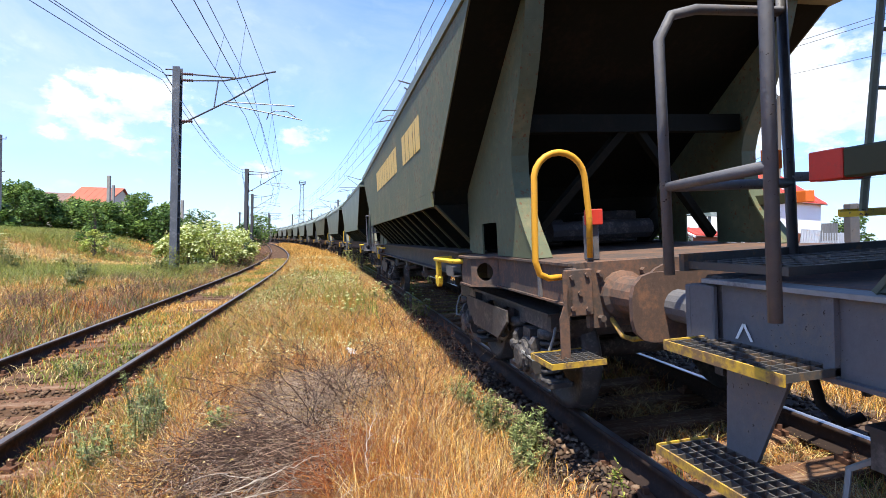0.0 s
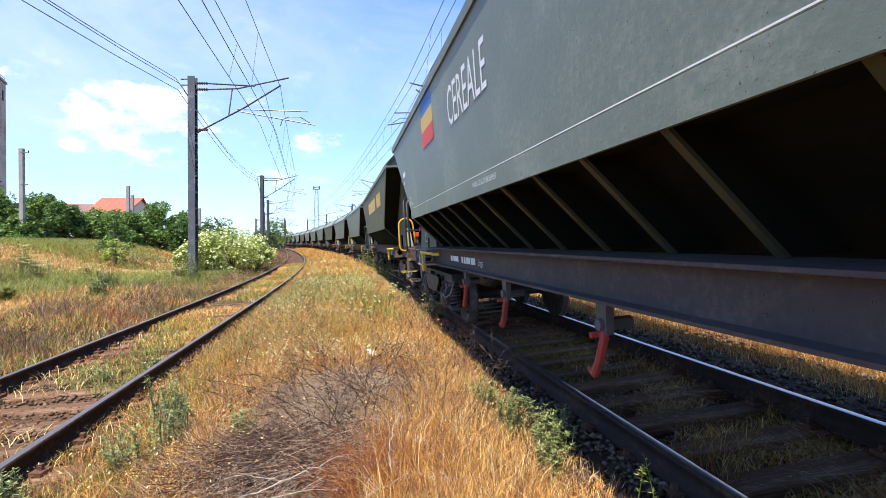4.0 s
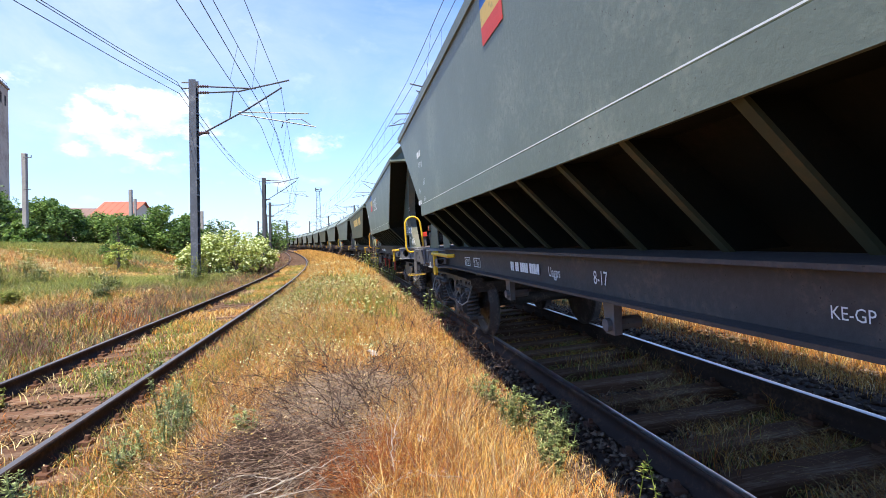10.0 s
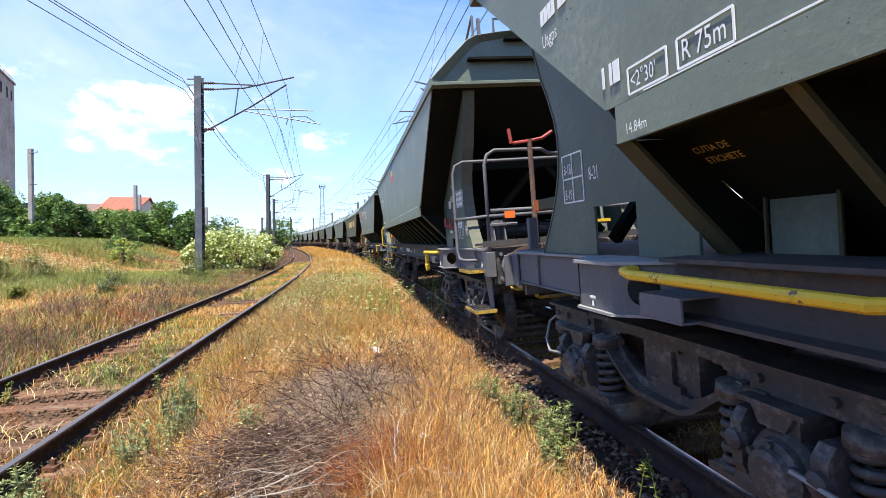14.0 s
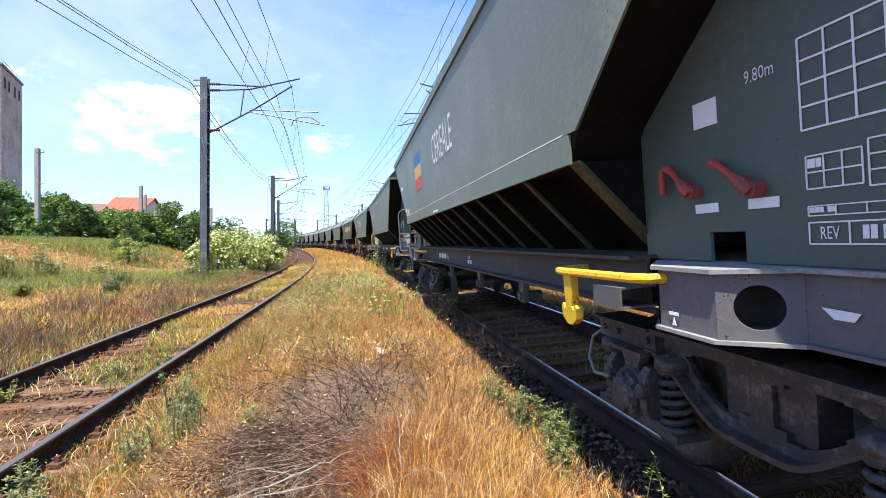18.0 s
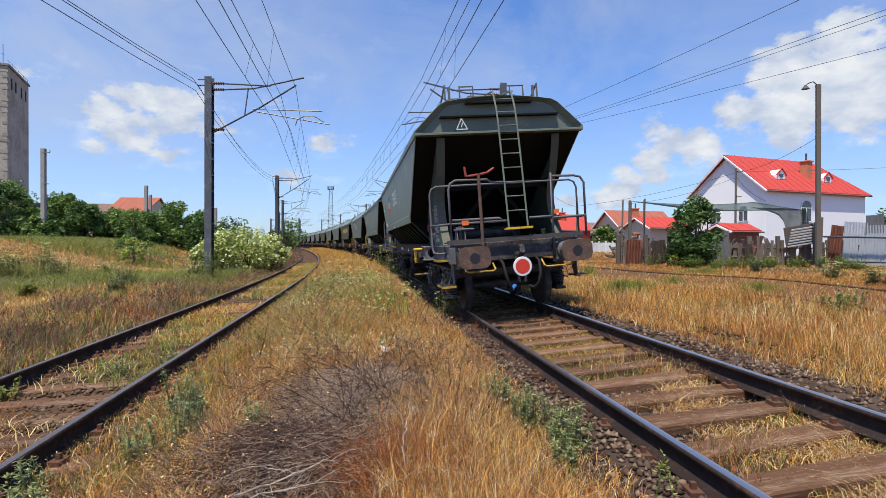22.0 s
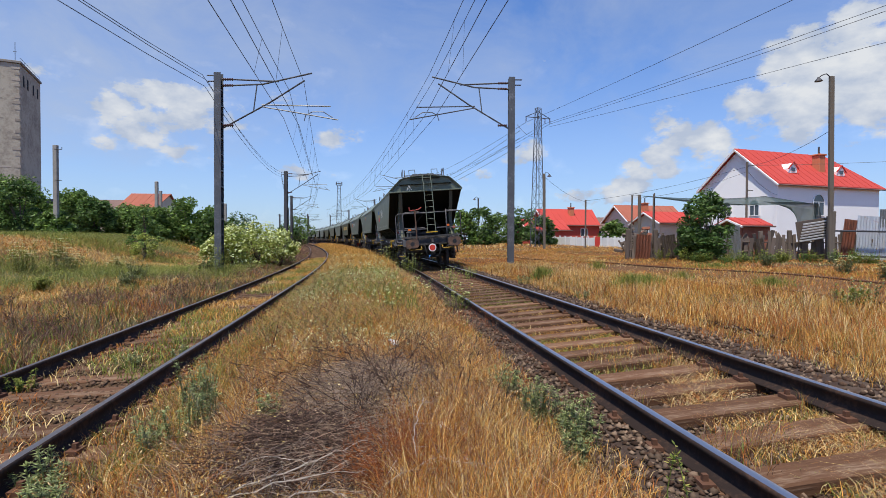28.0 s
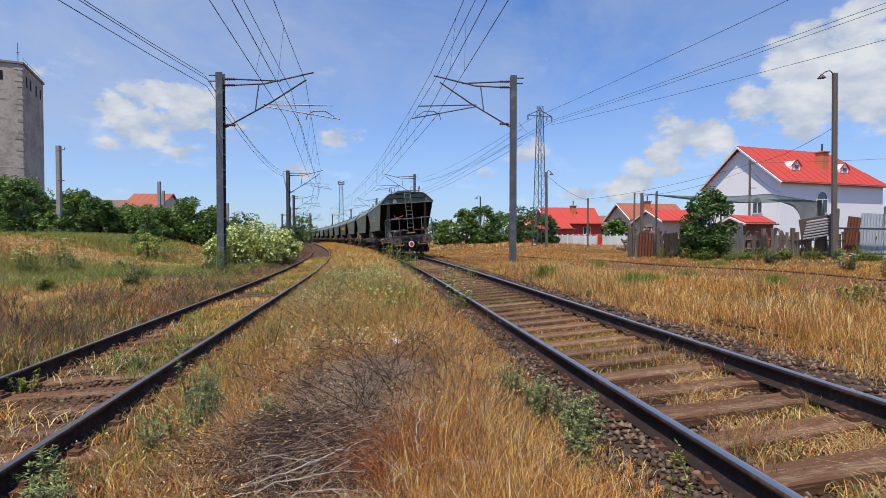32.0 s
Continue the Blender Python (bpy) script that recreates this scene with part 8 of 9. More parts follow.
# elder bushes in flower
for i, (x, y, h, w) in enumerate(((-10.9, 27.4, 2.3, 2.5), (-10.0, 28.6, 2.6, 2.7), (-11.9, 27.8, 1.7, 1.6), (-9.2, 30.4, 2.1, 2.2))):
    tree("elder_bush", x, y, gz(x, y) - 0.1, h, w, 3800, 0.085, "leaf_light", 340 + i, "elder bush covered with cream-white blossom", 0.12, 950, "bush", 44, "elder bushes")
for i, (x, y, h, w) in enumerate(((-9.3, 34.0, 1.3, 2.0), (-10.4, 38.0, 1.4, 2.4), (-8.8, 29.0, 0.8, 1.2))):
    dead_bush("brown withered bush beside the curve", [(x, y), (x + 0.4, y + 0.5), (x - 0.4, y + 0.3)], M["twig"], 350 + i, 22, h, 0.007, 1.1, (0, 0), 0.2, 3)
# far trees towards the station and behind the houses
FAR = [(-36, 95, 6.0, 9, 1), (-30, 110, 6.5, 8, 0), (-26, 90, 4.0, 6, 1), (-44, 80, 6.0, 8, 0), (-50, 100, 7, 10, 1), (-58, 84, 7, 9, 0), (3.0, 66, 4.4, 5.0, 0), (5.2, 68, 4.9, 5.6, 1), (0.6, 72, 3.4, 4.5, 0), (10.8, 72, 5.4, 5.5, 1),
       (8.8, 80, 5.0, 5.5, 0), (12.8, 66, 3.8, 4.2, 1), (22.5, 68, 3.4, 4.0, 0), (30, 64, 3.0, 3.6, 0), (60, 66, 6.0, 7.0, 1), (54, 50, 4.0, 4.0, 0), (-2.0, 130, 5, 9, 1), (-10, 150, 6, 10, 0), (20, 110, 7, 10, 1), (36, 100, 7, 10, 0)]
for i, (x, y, h, w, d) in enumerate(FAR):
    tree("tree", x, y, gz(x, y) - 0.2, h, w, 2000, 0.26, "leaf_dark" if d else "leaf", 400 + i, "leafy green tree among distant houses", 0.18, clumps=36, group="distant trees")
# tall bush beside the yard fence
tree("tree", 15.3, 30.2, gz(15.3, 30.2), 4.0, 3.2, 6500, 0.12, "leaf_dark", 440, "tall leafy bush beside the old yard fence", 0.15, clumps=50)
tree("tree", 14.7, 30.0, gz(14.7, 30), 2.0, 2.4, 1800, 0.12, "leaf_dark", 441, "low leafy bush beside the old yard fence", 0.15, clumps=26)
for i in range(9):
    x, y = 12.5 + i * 1.5, 29.6 + 0.15 * i
    weed(x, y, gz(x, y), 0.7, 0.5, 22, M["leaf_light" if i % 2 else "grass_green"], 460 + i, "green weeds along the yard fence", 0.11)

# ---------------------------------------------------------------- grain tower and building behind the hedge


def oriented(name, x, y, z, turn, label, category):
    e = new(name)
    e.matrix_basis = pose(x, y, z, 0, 0, turn)
    return tagged(e, label, category)


def grain_tower():
    ax = math.degrees(math.atan2(-0.42, -0.9))
    t = oriented("grain_tower", -87.6, 110.0, 1.0, ax, "tall weathered concrete grain tower with small windows", "tower")
    # local x runs along the wide front, local -y along the side
    H = 36.6
    bm = boxes((0, 12, -16, 0, -3, H), bevel=0.12)
    part("wall", bm, M["tower_wall"], t)
    part("parapet", boxes((-0.25, 12.25, -16.25, 0.25, H, H + 0.5), bevel=0.05), M["concrete"], t)
    rs = random.Random(6)
    for i in range(30):
        for w in (0, 1):
            z = 0.6 + i * 1.2
            if rs.random() < 0.8:
                bm = boxes((-0.04, 0.9 + 0.5 * (i % 2), 0.0, 0.05, z, z + 0.55) if w == 0 else (-0.05, 0.0, -0.9 - 0.5 * (i % 2), 0.04, z, z + 0.55))
                part("corner_block", bm, M["tower_block"], t)
    for x in (4.0, 8.0):
        part("window", boxes((x - 0.7, x + 0.7, 0.0, 0.04, H - 3.6, H - 1.7)), M["dark_opening"], t)
    for y in (-2.6, -5.6, -10.0, -13.4):
        part("window", boxes((-0.04, 0.0, y - 0.5, y + 0.5, H - 4.2, H - 1.9)), M["dark_opening"], t)
    for k in range(16):
        z = 3 + k * 2.0
        part("stain_course", boxes((1.5 + rs.random() * 3, 4 + rs.random() * 6, 0.0, 0.03, z, z + 0.25)), M["tower_block"], t)
    part("antenna", rods(0.06, [(1.0, -1.0, H), (1.0, -1.0, H + 4.6)], [(0.7, -1, H + 2.6), (1.3, -1, H + 2.6)], n=5), M["mast_dark"], t)
    for x, y, h in ((2.0, -9.0, 2.6), (2.4, -11.0, 1.8)):
        part("antenna", rods(0.06, [(x, y, H), (x, y, H + h)], n=5), M["mast_dark"], t)
    part("roof_rail", rods(0.04, [(0.1, -0.5, H + 1.3), (0.1, -15.5, H + 1.3)], [(0.1, -8, H + 0.4), (0.1, -8, H + 1.3)], [(0.1, -12, H + 0.4), (0.1, -12, H + 1.3)], [(0.1, -15.5, H + 0.4), (0.1, -15.5, H + 1.3)],
                           [(0.1, -4, H + 0.4), (0.1, -4, H + 1.3)], n=4), M["mast_dark"], t)


grain_tower()


def gable_house(name, x, y, z, turn, length, depth, eave, ridge, wall, roof, label, over=0.45, hip=0.0, windows=(), category="house", dormers=(), chimney=None):
    """A house whose ridge runs along local x from the origin's front corner; windows: (side, along, up, wide, high, arched)."""
    h = oriented(name, x, y, z, turn, label, category)
    bm = bmesh.new()
    slab(bm, [(0, 0), (depth, 0), (depth, eave), (depth / 2, ridge - 0.15), (0, eave)], "x", 0, length - hip)
    if hip:
        hull_box(bm, length - hip + 0.001, length, 0, depth, 0, eave)
    part("wall", bm, M[wall], h)
    up = (ridge - eave) / (depth / 2)
    for side in (0, 1):
        bm = bmesh.new()
        y0 = -over if side == 0 else depth + over
        ze = eave - over * up
        a = [(-over, y0, ze), (length + over * (0 if not hip else 1), y0, ze), (length - hip + (over if not hip else 0), depth / 2, ridge), (-over, depth / 2, ridge)]
        loft(bm, [a, [(p[0], p[1], p[2] + 0.14) for p in a]])
        rf = part("roof", bm, M[roof], h)
        n = int(length / 0.9)
        for i in range(n):
            xx = -over + (length + over) * (i + 0.5) / n
            top = 1.0 if xx < length - hip else max(0.05, (length + over - xx) / (hip + over))
            bm = rods(0.028, [(xx, y0, ze + 0.15), (xx, y0 + (depth / 2 - y0) * top, ze + 0.15 + (ridge - ze) * top)], n=4)
            part("roof_rib", bm, M[roof], rf)
        part("gutter", rods(0.06, [(-over, y0, ze), (length + over, y0, ze)], n=6), M["roof_brown"], h)
    if hip:
        bm = bmesh.new()
        a = [(length + over, -over, eave - over * up), (length + over, depth + over, eave - over * up), (length - hip, depth / 2, ridge)]
        loft(bm, [a, [(p[0], p[1], p[2] + 0.14) for p in a]])
        part("roof", bm, M[roof], h)
    # white boards along the gable
    for sgn in (0, 1):
        y0 = -over if sgn == 0 else depth + over
        bm = rods(0.10, [(-over - 0.02, y0, eave - over * up - 0.05), (-over - 0.02, depth / 2, ridge - 0.05)], n=4)
        part("barge_board", bm, M["house_white"], h)
    for side, along, upz, wd, ht, arched in windows:
        bm = bmesh.new()
        out = [(along - wd / 2, upz), (along + wd / 2, upz), (along + wd / 2, upz + ht)]
        if arched:
            out += [(along + wd / 2 * math.cos(t), upz + ht + wd / 2 * math.sin(t)) for t in np.linspace(0.3, math.pi - 0.3, 7)]
        out += [(along - wd / 2, upz + ht)]
        if side == "gable":
            slab(bm, out, "x", -0.05, 0.02)
        else:
            slab(bm, out, "y", -0.05, 0.02)
        win = part("window", bm, M["glass"], h)
        bm = bmesh.new()
        for i in range(len(out)):
            a, b = out[i], out[(i + 1) % len(out)]
            rod(bm, [(-0.07, *a) if side == "gable" else (a[0], -0.07, a[1]), (-0.07, *b) if side == "gable" else (b[0], -0.07, b[1])], 0.045, 4)
        mid = [(along, upz), (along, upz + ht)]
        rod(bm, [(-0.07, *p) if side == "gable" else (p[0], -0.07, p[1]) for p in mid], 0.04, 4)
        mid = [(along - wd / 2, upz + ht), (along + wd / 2, upz + ht)]
        rod(bm, [(-0.07, *p) if side == "gable" else (p[0], -0.07, p[1]) for p in mid], 0.04, 4)
        part("window_frame", bm, M["house_white"], win)
    for along, f in dormers:
        zc = eave + (ridge - eave) * f
        yc = depth / 2 * f
        bm = bmesh.new()
        slab(bm, [(along - 0.5, zc), (along + 0.5, zc), (along + 0.5, zc + 0.45), (along, zc + 0.95), (along - 0.5, zc + 0.45)], "y", yc - 0.25, yc + 1.5)
        d = part("dormer", bm, M["house_white"], h)
        part("dormer_window", boxes((along - 0.25, along + 0.25, yc - 0.29, yc - 0.25, zc + 0.18, zc + 0.52)), M["glass"], d)
        bm = rods(0.07, [(along - 0.7, yc - 0.3, zc + 0.38), (along, yc - 0.3, zc + 1.05), (along + 0.7, yc - 0.3, zc + 0.38)], n=4)
        part("dormer_roof", bm, M[roof], d)
    if chimney:
        along, f, ht = chimney
        zc = eave + (ridge - eave) * f
        yc = depth / 2 * f
        c = part("chimney", boxes((along - 0.4, along + 0.4, yc - 0.4, yc + 0.4, zc - 0.3, zc + ht), (along - 0.5, along + 0.5, yc - 0.5, yc + 0.5, zc + ht, zc + ht + 0.15), bevel=0.03), M["roof_orange"], h)
        part("flue", rods(0.09, [(along, yc, zc + ht + 0.1), (along, yc, zc + ht + 0.9)], n=7), M["mast_dark"], c)
    return h


gable_house("building", -56.2, 92.0, 2.0, 4.0, 6.2, 10.0, 4.7, 7.5, "house_cream", "roof_tile", "building with a dull red tiled roof", windows=(("side", 1.6, 2.0, 1.2, 1.4, 0), ("side", 4.4, 2.0, 1.2, 1.4, 0)), category="building")
gable_house("building", -100.0, 120.0, 2.0, 8.0, 30.0, 12.0, 6.4, 8.6, "house_cream", "roof_brown", "low building with a dull brown roof", category="building")
# the white house
TURN = math.degrees(math.atan2(0.34, 0.94))
gable_house("house", 31.0, 48.2, 0.3, TURN, 14.3, 8.6, 6.55, 10.1, "house_white", "roof_red", "large white house with a bright red metal roof", 0.4, 1.9,
            (("gable", 2.3, 3.5, 1.0, 1.0, 1), ("gable", 5.4, 3.5, 1.0, 1.0, 1), ("gable", 2.3, 0.9, 1.1, 1.3, 0), ("side", 5.4, 3.5, 1.5, 1.3, 1)),
            dormers=((3.4, 0.30), (10.2, 0.30)), chimney=(8.2, 0.45, 1.5))
# smaller houses further along
gable_house("house", 17.0, 84.0, 0.8, 10.0, 9.0, 7.0, 3.2, 5.6, "red_wall", "roof_red", "small house with red walls and a red roof", windows=(("side", 3, 1.2, 1.2, 1.2, 0), ("side", 6.4, 1.2, 1.2, 1.2, 0)), chimney=(5, 0.6, 1.2))
gable_house("house", 13.2, 78.0, 0.8, 14.0, 6.5, 6.0, 2.2, 3.6, "red_wall", "roof_red", "low red-walled outbuilding with a red roof", windows=(("side", 3, 0.9, 1.0, 1.0, 0),))
gable_house("house", 23.5, 88.0, 0.8, 6.0, 10.0, 7.0, 2.7, 4.4, "house_cream", "roof_brown", "low house with a dark brown roof", windows=(("side", 3, 1.0, 1.2, 1.2, 0),))
gable_house("house", 28.0, 78.0, 0.8, 12.0, 9.5, 7.0, 3.6, 5.9, "house_cream", "roof_tile", "cream house with a dull orange-brown tiled roof", windows=(("side", 2.5, 1.6, 1.1, 1.3, 0), ("side", 6.5, 1.6, 1.1, 1.3, 0), ("gable", 3.5, 1.6, 1.0, 1.2, 0)), chimney=(4, 0.6, 1.2))
gable_house("house", 26.0, 62.0, 0.7, 16.0, 6.5, 5.0, 2.9, 4.1, "house_cream", "roof_red", "small house with a low red roof behind the fence", windows=(("gable", 2.5, 1.2, 1.0, 1.0, 0),))
gable_house("shed", 23.4, 40.5, 0.3, 14.0, 2.6, 2.6, 2.3, 2.8, "tin_rust", "roof_red", "rusty shed with a small red roof in the yard", 0.25, category="shed")

# ---------------------------------------------------------------- fences and the yard


def white_fence():
    f = new("panel_fence")
    tagged(f, "white concrete panel fence with one red gate", "fence")
    n = 17
    ax, ay, bx, by = 12.6, 73.0, 20.0, 55.5
    a = math.atan2(by - ay, bx - ax)
    L = math.hypot(bx - ax, by - ay) / n
    post = mesh_of("post", boxes((-0.09, 0.09, -0.09, 0.09, -0.3, 1.25), bevel=0.02), M["fence_white"])
    bm = bmesh.new()
    slab(bm, [(0.1, 0), (L - 0.1, 0), (L - 0.1, 0.95), (L * 0.75, 1.08), (L * 0.5, 1.12), (L * 0.25, 1.08), (0.1, 0.95)], "y", -0.03, 0.03)
    panel = mesh_of("panel", bm, M["fence_white"])
    gate = None
    for i in range(n):
        x, y = ax + (bx - ax) * i / n, ay + (by - ay) * i / n
        m = Matrix.Translation((x, y, gz(x, y) - 0.05)) @ Matrix.Rotation(a, 4, "Z")
        part("post", post, None, f, at=m)
        if i == 12:
            part("gate", boxes((0.1, L - 0.1, -0.03, 0.03, 0.05, 1.2), bevel=0.01), M["fence_red"], f, "red sheet-metal gate", at=m)
        else:
            part("panel", panel, None, f, at=m)


white_fence()


def yard_fence():
    """An untidy fence of planks, posts and sheets of metal."""
    f = new("yard_fence")
    tagged(f, "ramshackle fence of grey planks and rusty metal sheets", "fence")
    rs = random.Random(12)
    meshes = [mesh_of("plank", boxes((-w / 2, w / 2, -0.02, 0.02, -0.2, h), bevel=0.008), M["old_wood"]) for w, h in ((0.14, 1.3), (0.18, 1.55), (0.11, 1.1), (0.22, 1.4))]
    thick = mesh_of("post", boxes((-0.11, 0.11, -0.10, 0.10, -0.3, 1.8), bevel=0.025), M["old_wood"])

    def ripple(w, h, mt):
        bm = bmesh.new()
        k = max(4, int(w / 0.09))
        top = [(w * i / k, 0.022 * (1 if i % 2 else -1)) for i in range(k + 1)]
        a = [bm.verts.new((x, y, 0)) for x, y in top]
        b = [bm.verts.new((x, y, h)) for x, y in top]
        for i in range(k):
            bm.faces.new((a[i], a[i + 1], b[i + 1], b[i]))
        bmesh.ops.solidify(bm, geom=bm.faces[:], thickness=0.006)
        return mesh_of("metal_sheet", bm, mt)
    x = 11.2
    i = 0
    while x < 30:
        y = 31.4 + (x - 11.2) * 0.02 + rs.uniform(-0.1, 0.1)
        z = gz(x, y)
        if i % 9 == 0:
            part("post", thick, None, f, at=pose(x, y, z, 0, rs.uniform(-3, 3), 0))
        part("plank", meshes[rs.randint(0, 3)], None, f, at=pose(x, y, z, rs.uniform(-5, 5), rs.uniform(-8, 8), rs.uniform(-8, 8)))
        x += rs.uniform(0.13, 0.24)
        i += 1
    for zz in (0.55, 1.1):
        part("rail", rods(0.04, [(11.2, 31.45, gz(11.2, 31.4) + zz), (20, 31.6, gz(20, 31.6) + zz), (30, 31.8, gz(30, 31.8) + zz)], n=5), M["old_wood"], f)
    for x, w, h, mt, tilt, zz in ((11.6, 0.9, 1.5, "tin_rust", 3, 0.0), (13.3, 0.9, 1.3, "old_wood", -9, 0.1), (17.3, 0.75, 2.0, "tin", -4, 0.1), (19.1, 0.5, 1.2, "old_wood", -12, 0.1), (24.0, 0.85, 2.5, "tin_rust", 7, 0.0),
                                 (24.95, 1.5, 2.9, "sheet_pale", 3, -0.2), (26.5, 1.8, 2.5, "sheet_pale", -2, 0.0), (26.5, 1.2, 1.1, "tin", -3, 2.0), (16.4, 0.6, 1.5, "tin", 6, 0.2)):
        part("metal_sheet", ripple(w, h, M[mt]), None, f, at=pose(x, 31.2 + (x - 11) * 0.02, gz(x, 31.2) + zz, 0, tilt, 2))
    # a stack of pale slats leaning against the lamp pole
    for k in range(7):
        part("slat", boxes((0, 1.85, -0.03, 0.03, 0, 0.085), bevel=0.008), M["sheet_slat"], f, at=pose(21.3 + 0.02 * k, 31.0 - 0.02 * k, gz(21, 31) + 1.1 + k * 0.165, 8, -9, 3))
    part("slat_backing", boxes((0, 1.9, 0.05, 0.09, 0, 1.25), bevel=0.01), M["old_wood"], f, at=pose(21.3, 31.06, gz(21, 31) + 1.05, 0, -9, 3))
    # stout posts beside the lamp pole and two dark rails across the pale sheets
    for x, h in ((22.85, 2.6), (23.15, 2.9)):
        part("post", boxes((-0.1, 0.1, -0.08, 0.08, -0.3, h), bevel=0.02), M["pole_wood"], f, at=pose(x, 30.9, gz(x, 31), 0, 1.5, 0))
    for zz in (0.25, 1.75):
        part("rail", rods(0.055, [(22.9, 31.05, gz(23, 31) + zz), (28.5, 31.15, gz(28, 31) + zz)], n=6), M["mast_dark"], f)
    # leaning sticks and planks heaped behind the fence
    for k in range(60):
        x = rs.uniform(11.3, 22.4)
        part("plank", meshes[rs.randint(0, 3)], None, f, at=pose(x, 31.9 + rs.uniform(0, 0.8), gz(x, 32) + rs.uniform(0.0, 0.5), rs.uniform(-25, 25), rs.uniform(-40, 40), rs.uniform(-30, 30)))
    return f


yard_fence()
# stacked junk in the yard
for i, (x, y, s, mt, lab, cat) in enumerate(((12.2, 33.6, 0.5, "old_wood", "heap of split firewood in the yard", "firewood"), (13.2, 34.0, 0.45, "tin_rust", "heap of rusty scrap in the yard", "scrap"))):
    rs = random.Random(50 + i)
    heap = new("wood_pile" if i == 0 else "scrap_pile")
    heap.matrix_basis = pose(x, y, gz(x, y))
    tagged(heap, lab, cat)
    for k in range(26):
        a = rs.uniform(0, 6.28)
        r = rs.uniform(0, 0.9)
        h = max(0.08, 2.3 * (1 - r) * rs.uniform(0.5, 1))
        part("log" if i == 0 else "sheet", boxes((-0.3 * s * 2, 0.3 * s * 2, -0.09, 0.09, -0.09, 0.09), bevel=0.02), M[mt], heap, at=pose(r * math.cos(a), r * math.sin(a), h, rs.uniform(-40, 40), rs.uniform(-30, 30), rs.uniform(0, 180)))


def shade_canopy():
    c = new("shade_canopy")
    tagged(c, "sagging dark green shade net on thin poles", "canopy")
    z0 = gz(18, 33)
    top = {}
    bm = bmesh.new()
    nx, ny = 16, 6
    for i in range(nx + 1):
        for j in range(ny + 1):
            fx, fy = i / nx, j / ny
            x, y = 13.2 + 10.6 * fx, 32.6 + 5.0 * fy + 0.8 * fx
            sag = 0.9 * math.sin(math.pi * fx) * (0.5 + 0.5 * math.sin(math.pi * fy))
            top[i, j] = bm.verts.new((x, y, z0 + 3.95 + 0.55 * fy - sag * (0.35 + 0.3 * fx) - 0.35 * fx * (1 - fy)))
    for i in range(nx):
        for j in range(ny):
            bm.faces.new((top[i, j], top[i + 1, j], top[i + 1, j + 1], top[i, j + 1]))
    bmesh.ops.solidify(bm, geom=bm.faces[:], thickness=0.01)
    part("net", bm, M["shade_net"], c, smooth=True)
    bm = bmesh.new()
    v = {}
    for i in range(9):
        for j in range(7):
            fx, fy = i / 8, j / 6
            v[i, j] = bm.verts.new((20.3 + 3.6 * fx + 1.4 * fy * (1 - fx), 33.0 + 0.25 * math.sin(fx * 9 + fy * 3), z0 + 3.72 - 0.12 * fx - fy * (0.25 + 2.0 * smooth_step(0.0, 0.75, fx))))
    for i in range(8):
        for j in range(6):
            bm.faces.new((v[i, j], v[i + 1, j], v[i + 1, j + 1], v[i, j + 1]))
    bmesh.ops.solidify(bm, geom=bm.faces[:], thickness=0.01)
    part("hanging_net", bm, M["shade_net"], c, "torn net hanging down", smooth=True)
    for x, y, h in ((13.2, 32.6, 4.1), (17.0, 33.0, 3.6), (23.9, 33.4, 3.6), (15.2, 37.4, 4.6), (20.0, 37.8, 4.4), (11.6, 31.9, 4.0)):
        part("pole", rods(0.05, [(x, y, z0 - 0.3), (x + 0.05, y, z0 + h)], n=6), M["pole_wood"], c)


shade_canopy()

# ---------------------------------------------------------------- poles, lattice tower, power lines


def lamp_pole(x, y, z, h, label, reach=0.7, side=-1, mt="pole_wood", r=0.14):
    p = new("street_lamp")
    p.matrix_basis = pose(x, y, z, 0, -0.6, 0)
    tagged(p, label, "street lamp", "lamp poles")
    bm = boxes((-r, r, -r * 0.8, r * 0.8, -0.5, h), bevel=0.02)
    part("post", bm, M[mt], p)
    bm = rods(0.03, [(0, 0, h - 0.1), (side * reach * 0.4, 0, h + 0.15), (side * reach * 0.8, 0, h + 0.05), (side * reach, 0, h - 0.1)], n=6)
    arm = part("bracket", bm, M["mast_dark"], p)
    bm = bmesh.new()
    lathe(bm, [(-0.18, 0.22), (-0.10, 0.16), (0.0, 0.07), (0.06, 0.05)], 12, "z", (side * reach, 0, h - 0.1))
    part("lamp_head", bm, M["mast_dark"], arm)
    return p


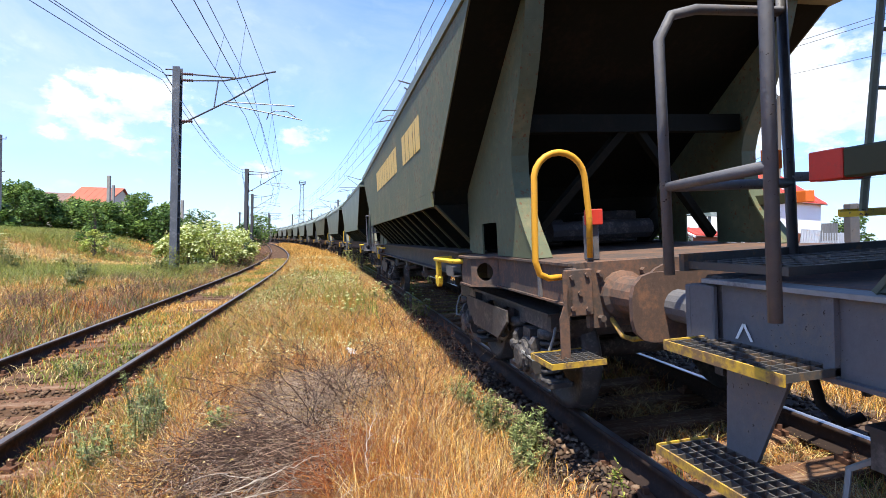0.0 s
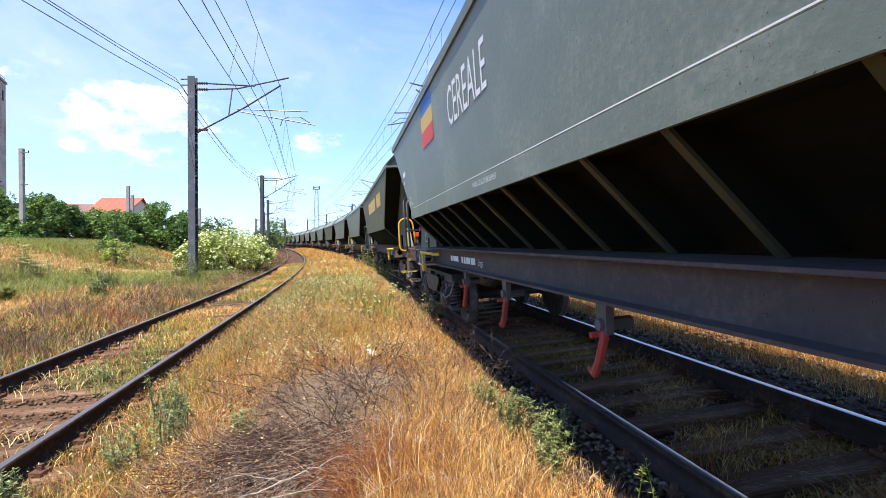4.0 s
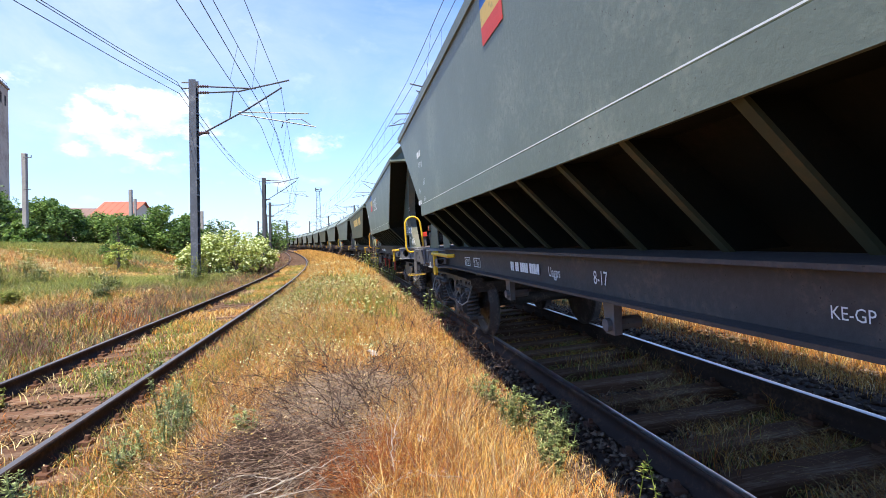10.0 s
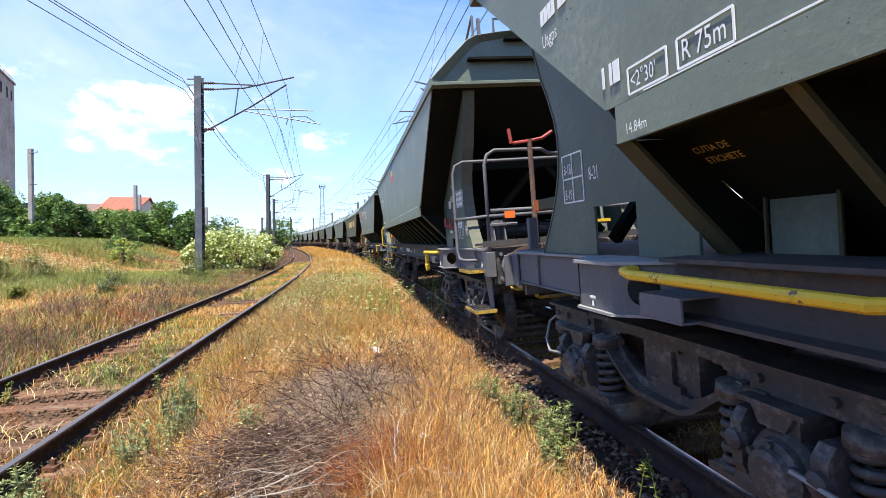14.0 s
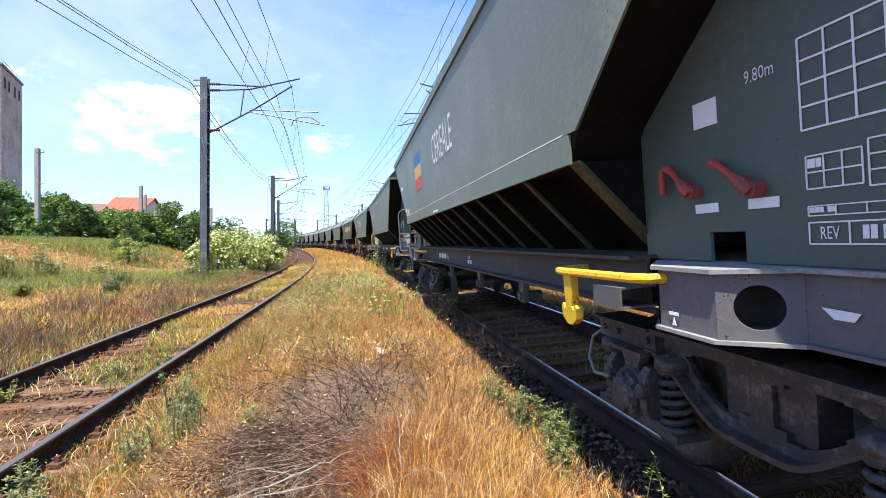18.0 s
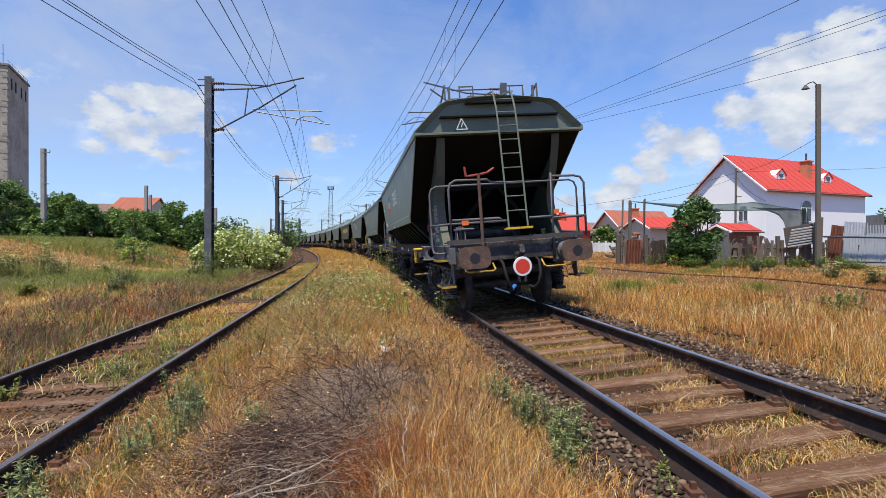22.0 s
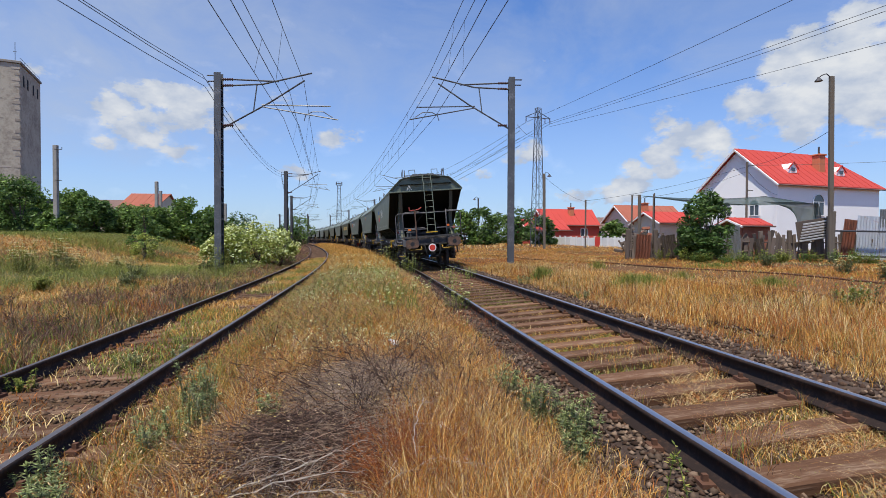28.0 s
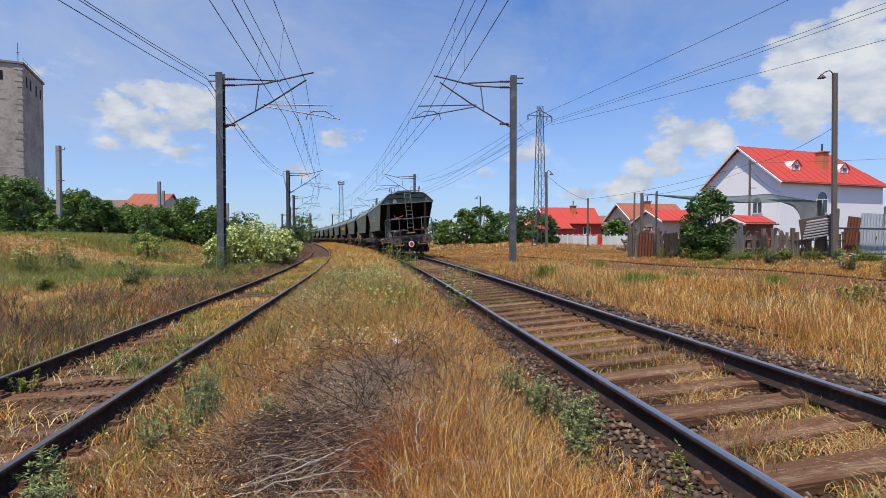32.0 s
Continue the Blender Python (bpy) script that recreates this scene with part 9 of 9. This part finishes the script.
lamp_pole(22.4, 30.0, 0.2, 10.6, "tall old concrete lamp pole with a bell lamp", 0.75, -1, "pole_wood", 0.12)
lamp_pole(9.9, 50.0, 0.5, 7.2, "weathered lamp pole beside the lattice tower", 0.5, 1, "pole_wood", 0.12)
lamp_pole(5.2, 72.0, 0.5, 6.6, "distant lamp pole behind the bushes", 0.5, -1, "mast_dark", 0.10)
for i, (x, y, top, lab) in enumerate(((-26.3, 36.0, 7.75, "grey concrete post with small brackets"), (-27.0, 50.0, 6.8, "bare grey concrete post among trees"), (-24.6, 60.0, 5.4, "bare concrete post behind the mast"),
                                     (15.2, 55.0, 5.6, "thin wooden utility pole by the fence"), (17.5, 46.0, 5.2, "thin wooden utility pole by the fence"), (12.2, 32.2, 4.2, "leaning grey wooden pole in the yard"), (25.7, 44.0, 8.0, "wooden utility pole beside the white house"),
                                     (-33.0, 62.0, 7.0, "bare concrete post behind the hedge"))):
    z = gz(x, y)
    p = new("utility_pole")
    p.matrix_basis = pose(x, y, z)
    tagged(p, lab, "pole", "utility poles")
    th = 0.14 if i < 3 or i == 7 else 0.075
    part("post", boxes((-th, th, -th * 0.85, th * 0.85, -0.5, top - z), bevel=0.02), M["concrete" if i < 3 or i == 7 else "pole_wood"], p)
    if i in (0, 6):
        part("bracket", rods(0.03, [(0, -0.1, top - z - 0.3), (0.5, -0.1, top - z - 0.3), (0.5, -0.1, top - z - 0.15)], [(0, -0.1, top - z - 2.4), (0.45, -0.1, top - z - 2.4)], n=5), M["mast_dark"], p)


def lattice_tower(x, y, z, h, w0, w1, label, arm=True, mt="mast_steel"):
    t = new("lattice_tower")
    t.matrix_basis = pose(x, y, z, 0, 0, 20)
    tagged(t, label, "tower", "lattice towers")
    n = max(6, int(h / 0.95))

    def half(f):
        return (w0 + (w1 - w0) * f) / 2
    for sx in (1, -1):
        for sy in (1, -1):
            part("leg", rods(0.045, [(sx * half(0), sy * half(0), -0.4), (sx * half(1), sy * half(1), h)], n=4), M[mt], t)
    bm = bmesh.new()
    for i in range(n):
        f0, f1 = i / n, (i + 1) / n
        a, b = half(f0), half(f1)
        s = 1 if i % 2 else -1
        for k in range(4):
            ca, sa = (1, 0, -1, 0)[k], (0, 1, 0, -1)[k]

            def pt(q, wdt, zz):
                return (ca * wdt - sa * q * wdt, sa * wdt + ca * q * wdt, zz)
            rod(bm, [pt(-s, a, f0 * h), pt(s, b, f1 * h)], 0.022, 4)
            rod(bm, [pt(-1, b, f1 * h), pt(1, b, f1 * h)], 0.018, 4)
    tagged(part("bracing", bm, M[mt], t), kind="stuff")
    if arm:
        part("cross_arm", rods(0.05, [(-1.6, 0, h - 1.1), (1.6, 0, h - 1.1)], [(-1.6, 0, h - 1.1), (0, 0, h - 0.4)], [(1.6, 0, h - 1.1), (0, 0, h - 0.4)], n=4), M[mt], t)
        for q in (-1.55, 1.55, 0.9):
            bm = bmesh.new()
            lathe(bm, [(-0.02 - 0.06 * i, 0.03 if i % 2 else 0.08) for i in range(9)], 8, "z", (q, 0, h - 1.12))
            part("insulator", bm, M["insulator"], t)
    else:
        part("lamp_frame", boxes((-0.9, 0.9, -0.6, 0.6, h, h + 0.1), (-0.9, 0.9, -0.6, -0.5, h + 0.9, h + 1.0), (-0.9, -0.8, -0.6, 0.6, h, h + 1.0), (0.8, 0.9, -0.6, 0.6, h, h + 1.0)), M[mt], t)
        for i in range(5):
            part("floodlight", boxes((-0.8 + i * 0.36, -0.56 + i * 0.36, -0.75, -0.6, h + 0.25, h + 0.65), bevel=0.03), M["mast_dark"], t)
    return t


lattice_tower(11.06, 60.0, 0.6, 15.8, 1.2, 0.48, "grey lattice power pylon with one cross arm")
lattice_tower(-31.0, 160.0, 0.5, 17.2, 1.8, 0.8, "distant lattice floodlight mast of the station", False, "mast_steel")
for i, (dx, tx, ty, tz) in enumerate(((-1.5, 29.6, -5.0, 15.2), (0.9, 36.5, 0.0, 15.0), (1.5, 37.6, 0.0, 15.0), (1.5, 44.0, 6.0, 14.4))):
    wire("power_line", [(11.06 + dx * 0.94, 60.0 + dx * 0.34, 14.7 - (0.3 if i == 3 else 0)), (tx, ty, tz)], 0.016, "dark overhead power line", 0.4)
    wire("power_line", [(11.06 + dx * 0.94, 60.0 + dx * 0.34, 14.7), (-6.0 + dx, 118.0, 14.0)], 0.018, "dark overhead power line", 1.0)
for i, (a, b) in enumerate((((15.2, 55, 5.5), (25.7, 44.0, 7.6)), ((17.5, 46, 5.1), (25.7, 44.0, 7.2)), ((25.7, 44, 7.7), (44.0, 30.0, 7.4)), ((25.7, 44, 7.3), (31.2, 48.4, 5.6)), ((22.4, 30, 7.8), (25.7, 44.0, 7.6)), ((15.2, 55, 5.4), (9.9, 50, 7.4)))):
    wire("power_line", [a, b], 0.014, "thin service cable between poles", 0.35)
# feeder wires on the outer side of the masts
for k, zz in enumerate((8.35, 8.1, 8.6)):
    pts = [(-8.1 - 0.25 * k, -16.0, zz), (-10.2 - 0.1 * k, 23.0, zz - 0.05)] + [(x - 0.5, y, zz - 0.1) for x, y in MASTS_L[1:4]]
    wire("feeder_wire", pts, 0.012, "dark feeder wire along the masts", 0.75)
for k in range(3):
    wire("feeder_wire", [(3.75, 25.0, 6.6 - 0.35 * k), (-2.9, 64.0, 7.2 - 0.3 * k), (-12.5, 103.0, 7.2)], 0.010, "dark feeder wire beside the train's track", 0.3)
wire("feeder_wire", [(11.0, 60.0, 13.6), (3.6, 25.0, 6.9)], 0.010, "dark cable from the pylon to the mast", 0.5)

# more masts of the station seen far along the curve
for i, (x, y, h) in enumerate(((-38, 150, 8.5), (-44, 175, 9), (-52, 185, 9), (-40, 190, 10), (-58, 200, 9), (-64, 215, 9), (-20, 175, 9), (-30, 205, 9))):
    p = new("catenary_mast")
    p.matrix_basis = pose(x, y, 0.0)
    tagged(p, "distant dark catenary mast at the station", "mast", "catenary masts")
    part("post", boxes((-0.16, 0.16, -0.16, 0.16, -0.5, h), bevel=0.02), M["mast_dark"], p)
    part("cantilever", rods(0.05, [(0, 0, h - 0.3), (3.4, 0, h - 0.2)], [(0, 0, h - 2.2), (2.9, 0, h - 0.4)], [(1.2, 0, h - 1.5), (4.0, 0, h - 1.7)], n=4), M["mast_dark"], p)

# rusty siding rails in the meadow
for ys, at in (((9, 40), SIDING_1), ((5, 24), SIDING_2)):
    v, f = [], []
    for i, y2 in enumerate(np.arange(ys[0], ys[1], 0.6)):
        x2 = float(at(y2))
        z = gz(x2, y2) - 0.045
        for q, w in ((-0.07, -0.06), (-0.07, 0.015), (-0.015, 0.02), (-0.02, 0.05), (-0.035, 0.06), (-0.03, 0.095), (0.03, 0.095), (0.035, 0.06), (0.02, 0.05), (0.015, 0.02), (0.07, 0.015), (0.07, -0.06)):
            v.append((x2 + q, y2, z + w))
        if i:
            b = (i - 1) * 12
            f += [(b + j, b + j + 1, b + 12 + j + 1, b + 12 + j) for j in range(11)]
    ob = new("siding_rail", raw_mesh("siding_rail", v, f, M["rail_rust"]))
    tagged(ob, "rusty disused siding rail in dry grass", "rail", "siding rails")


motions()
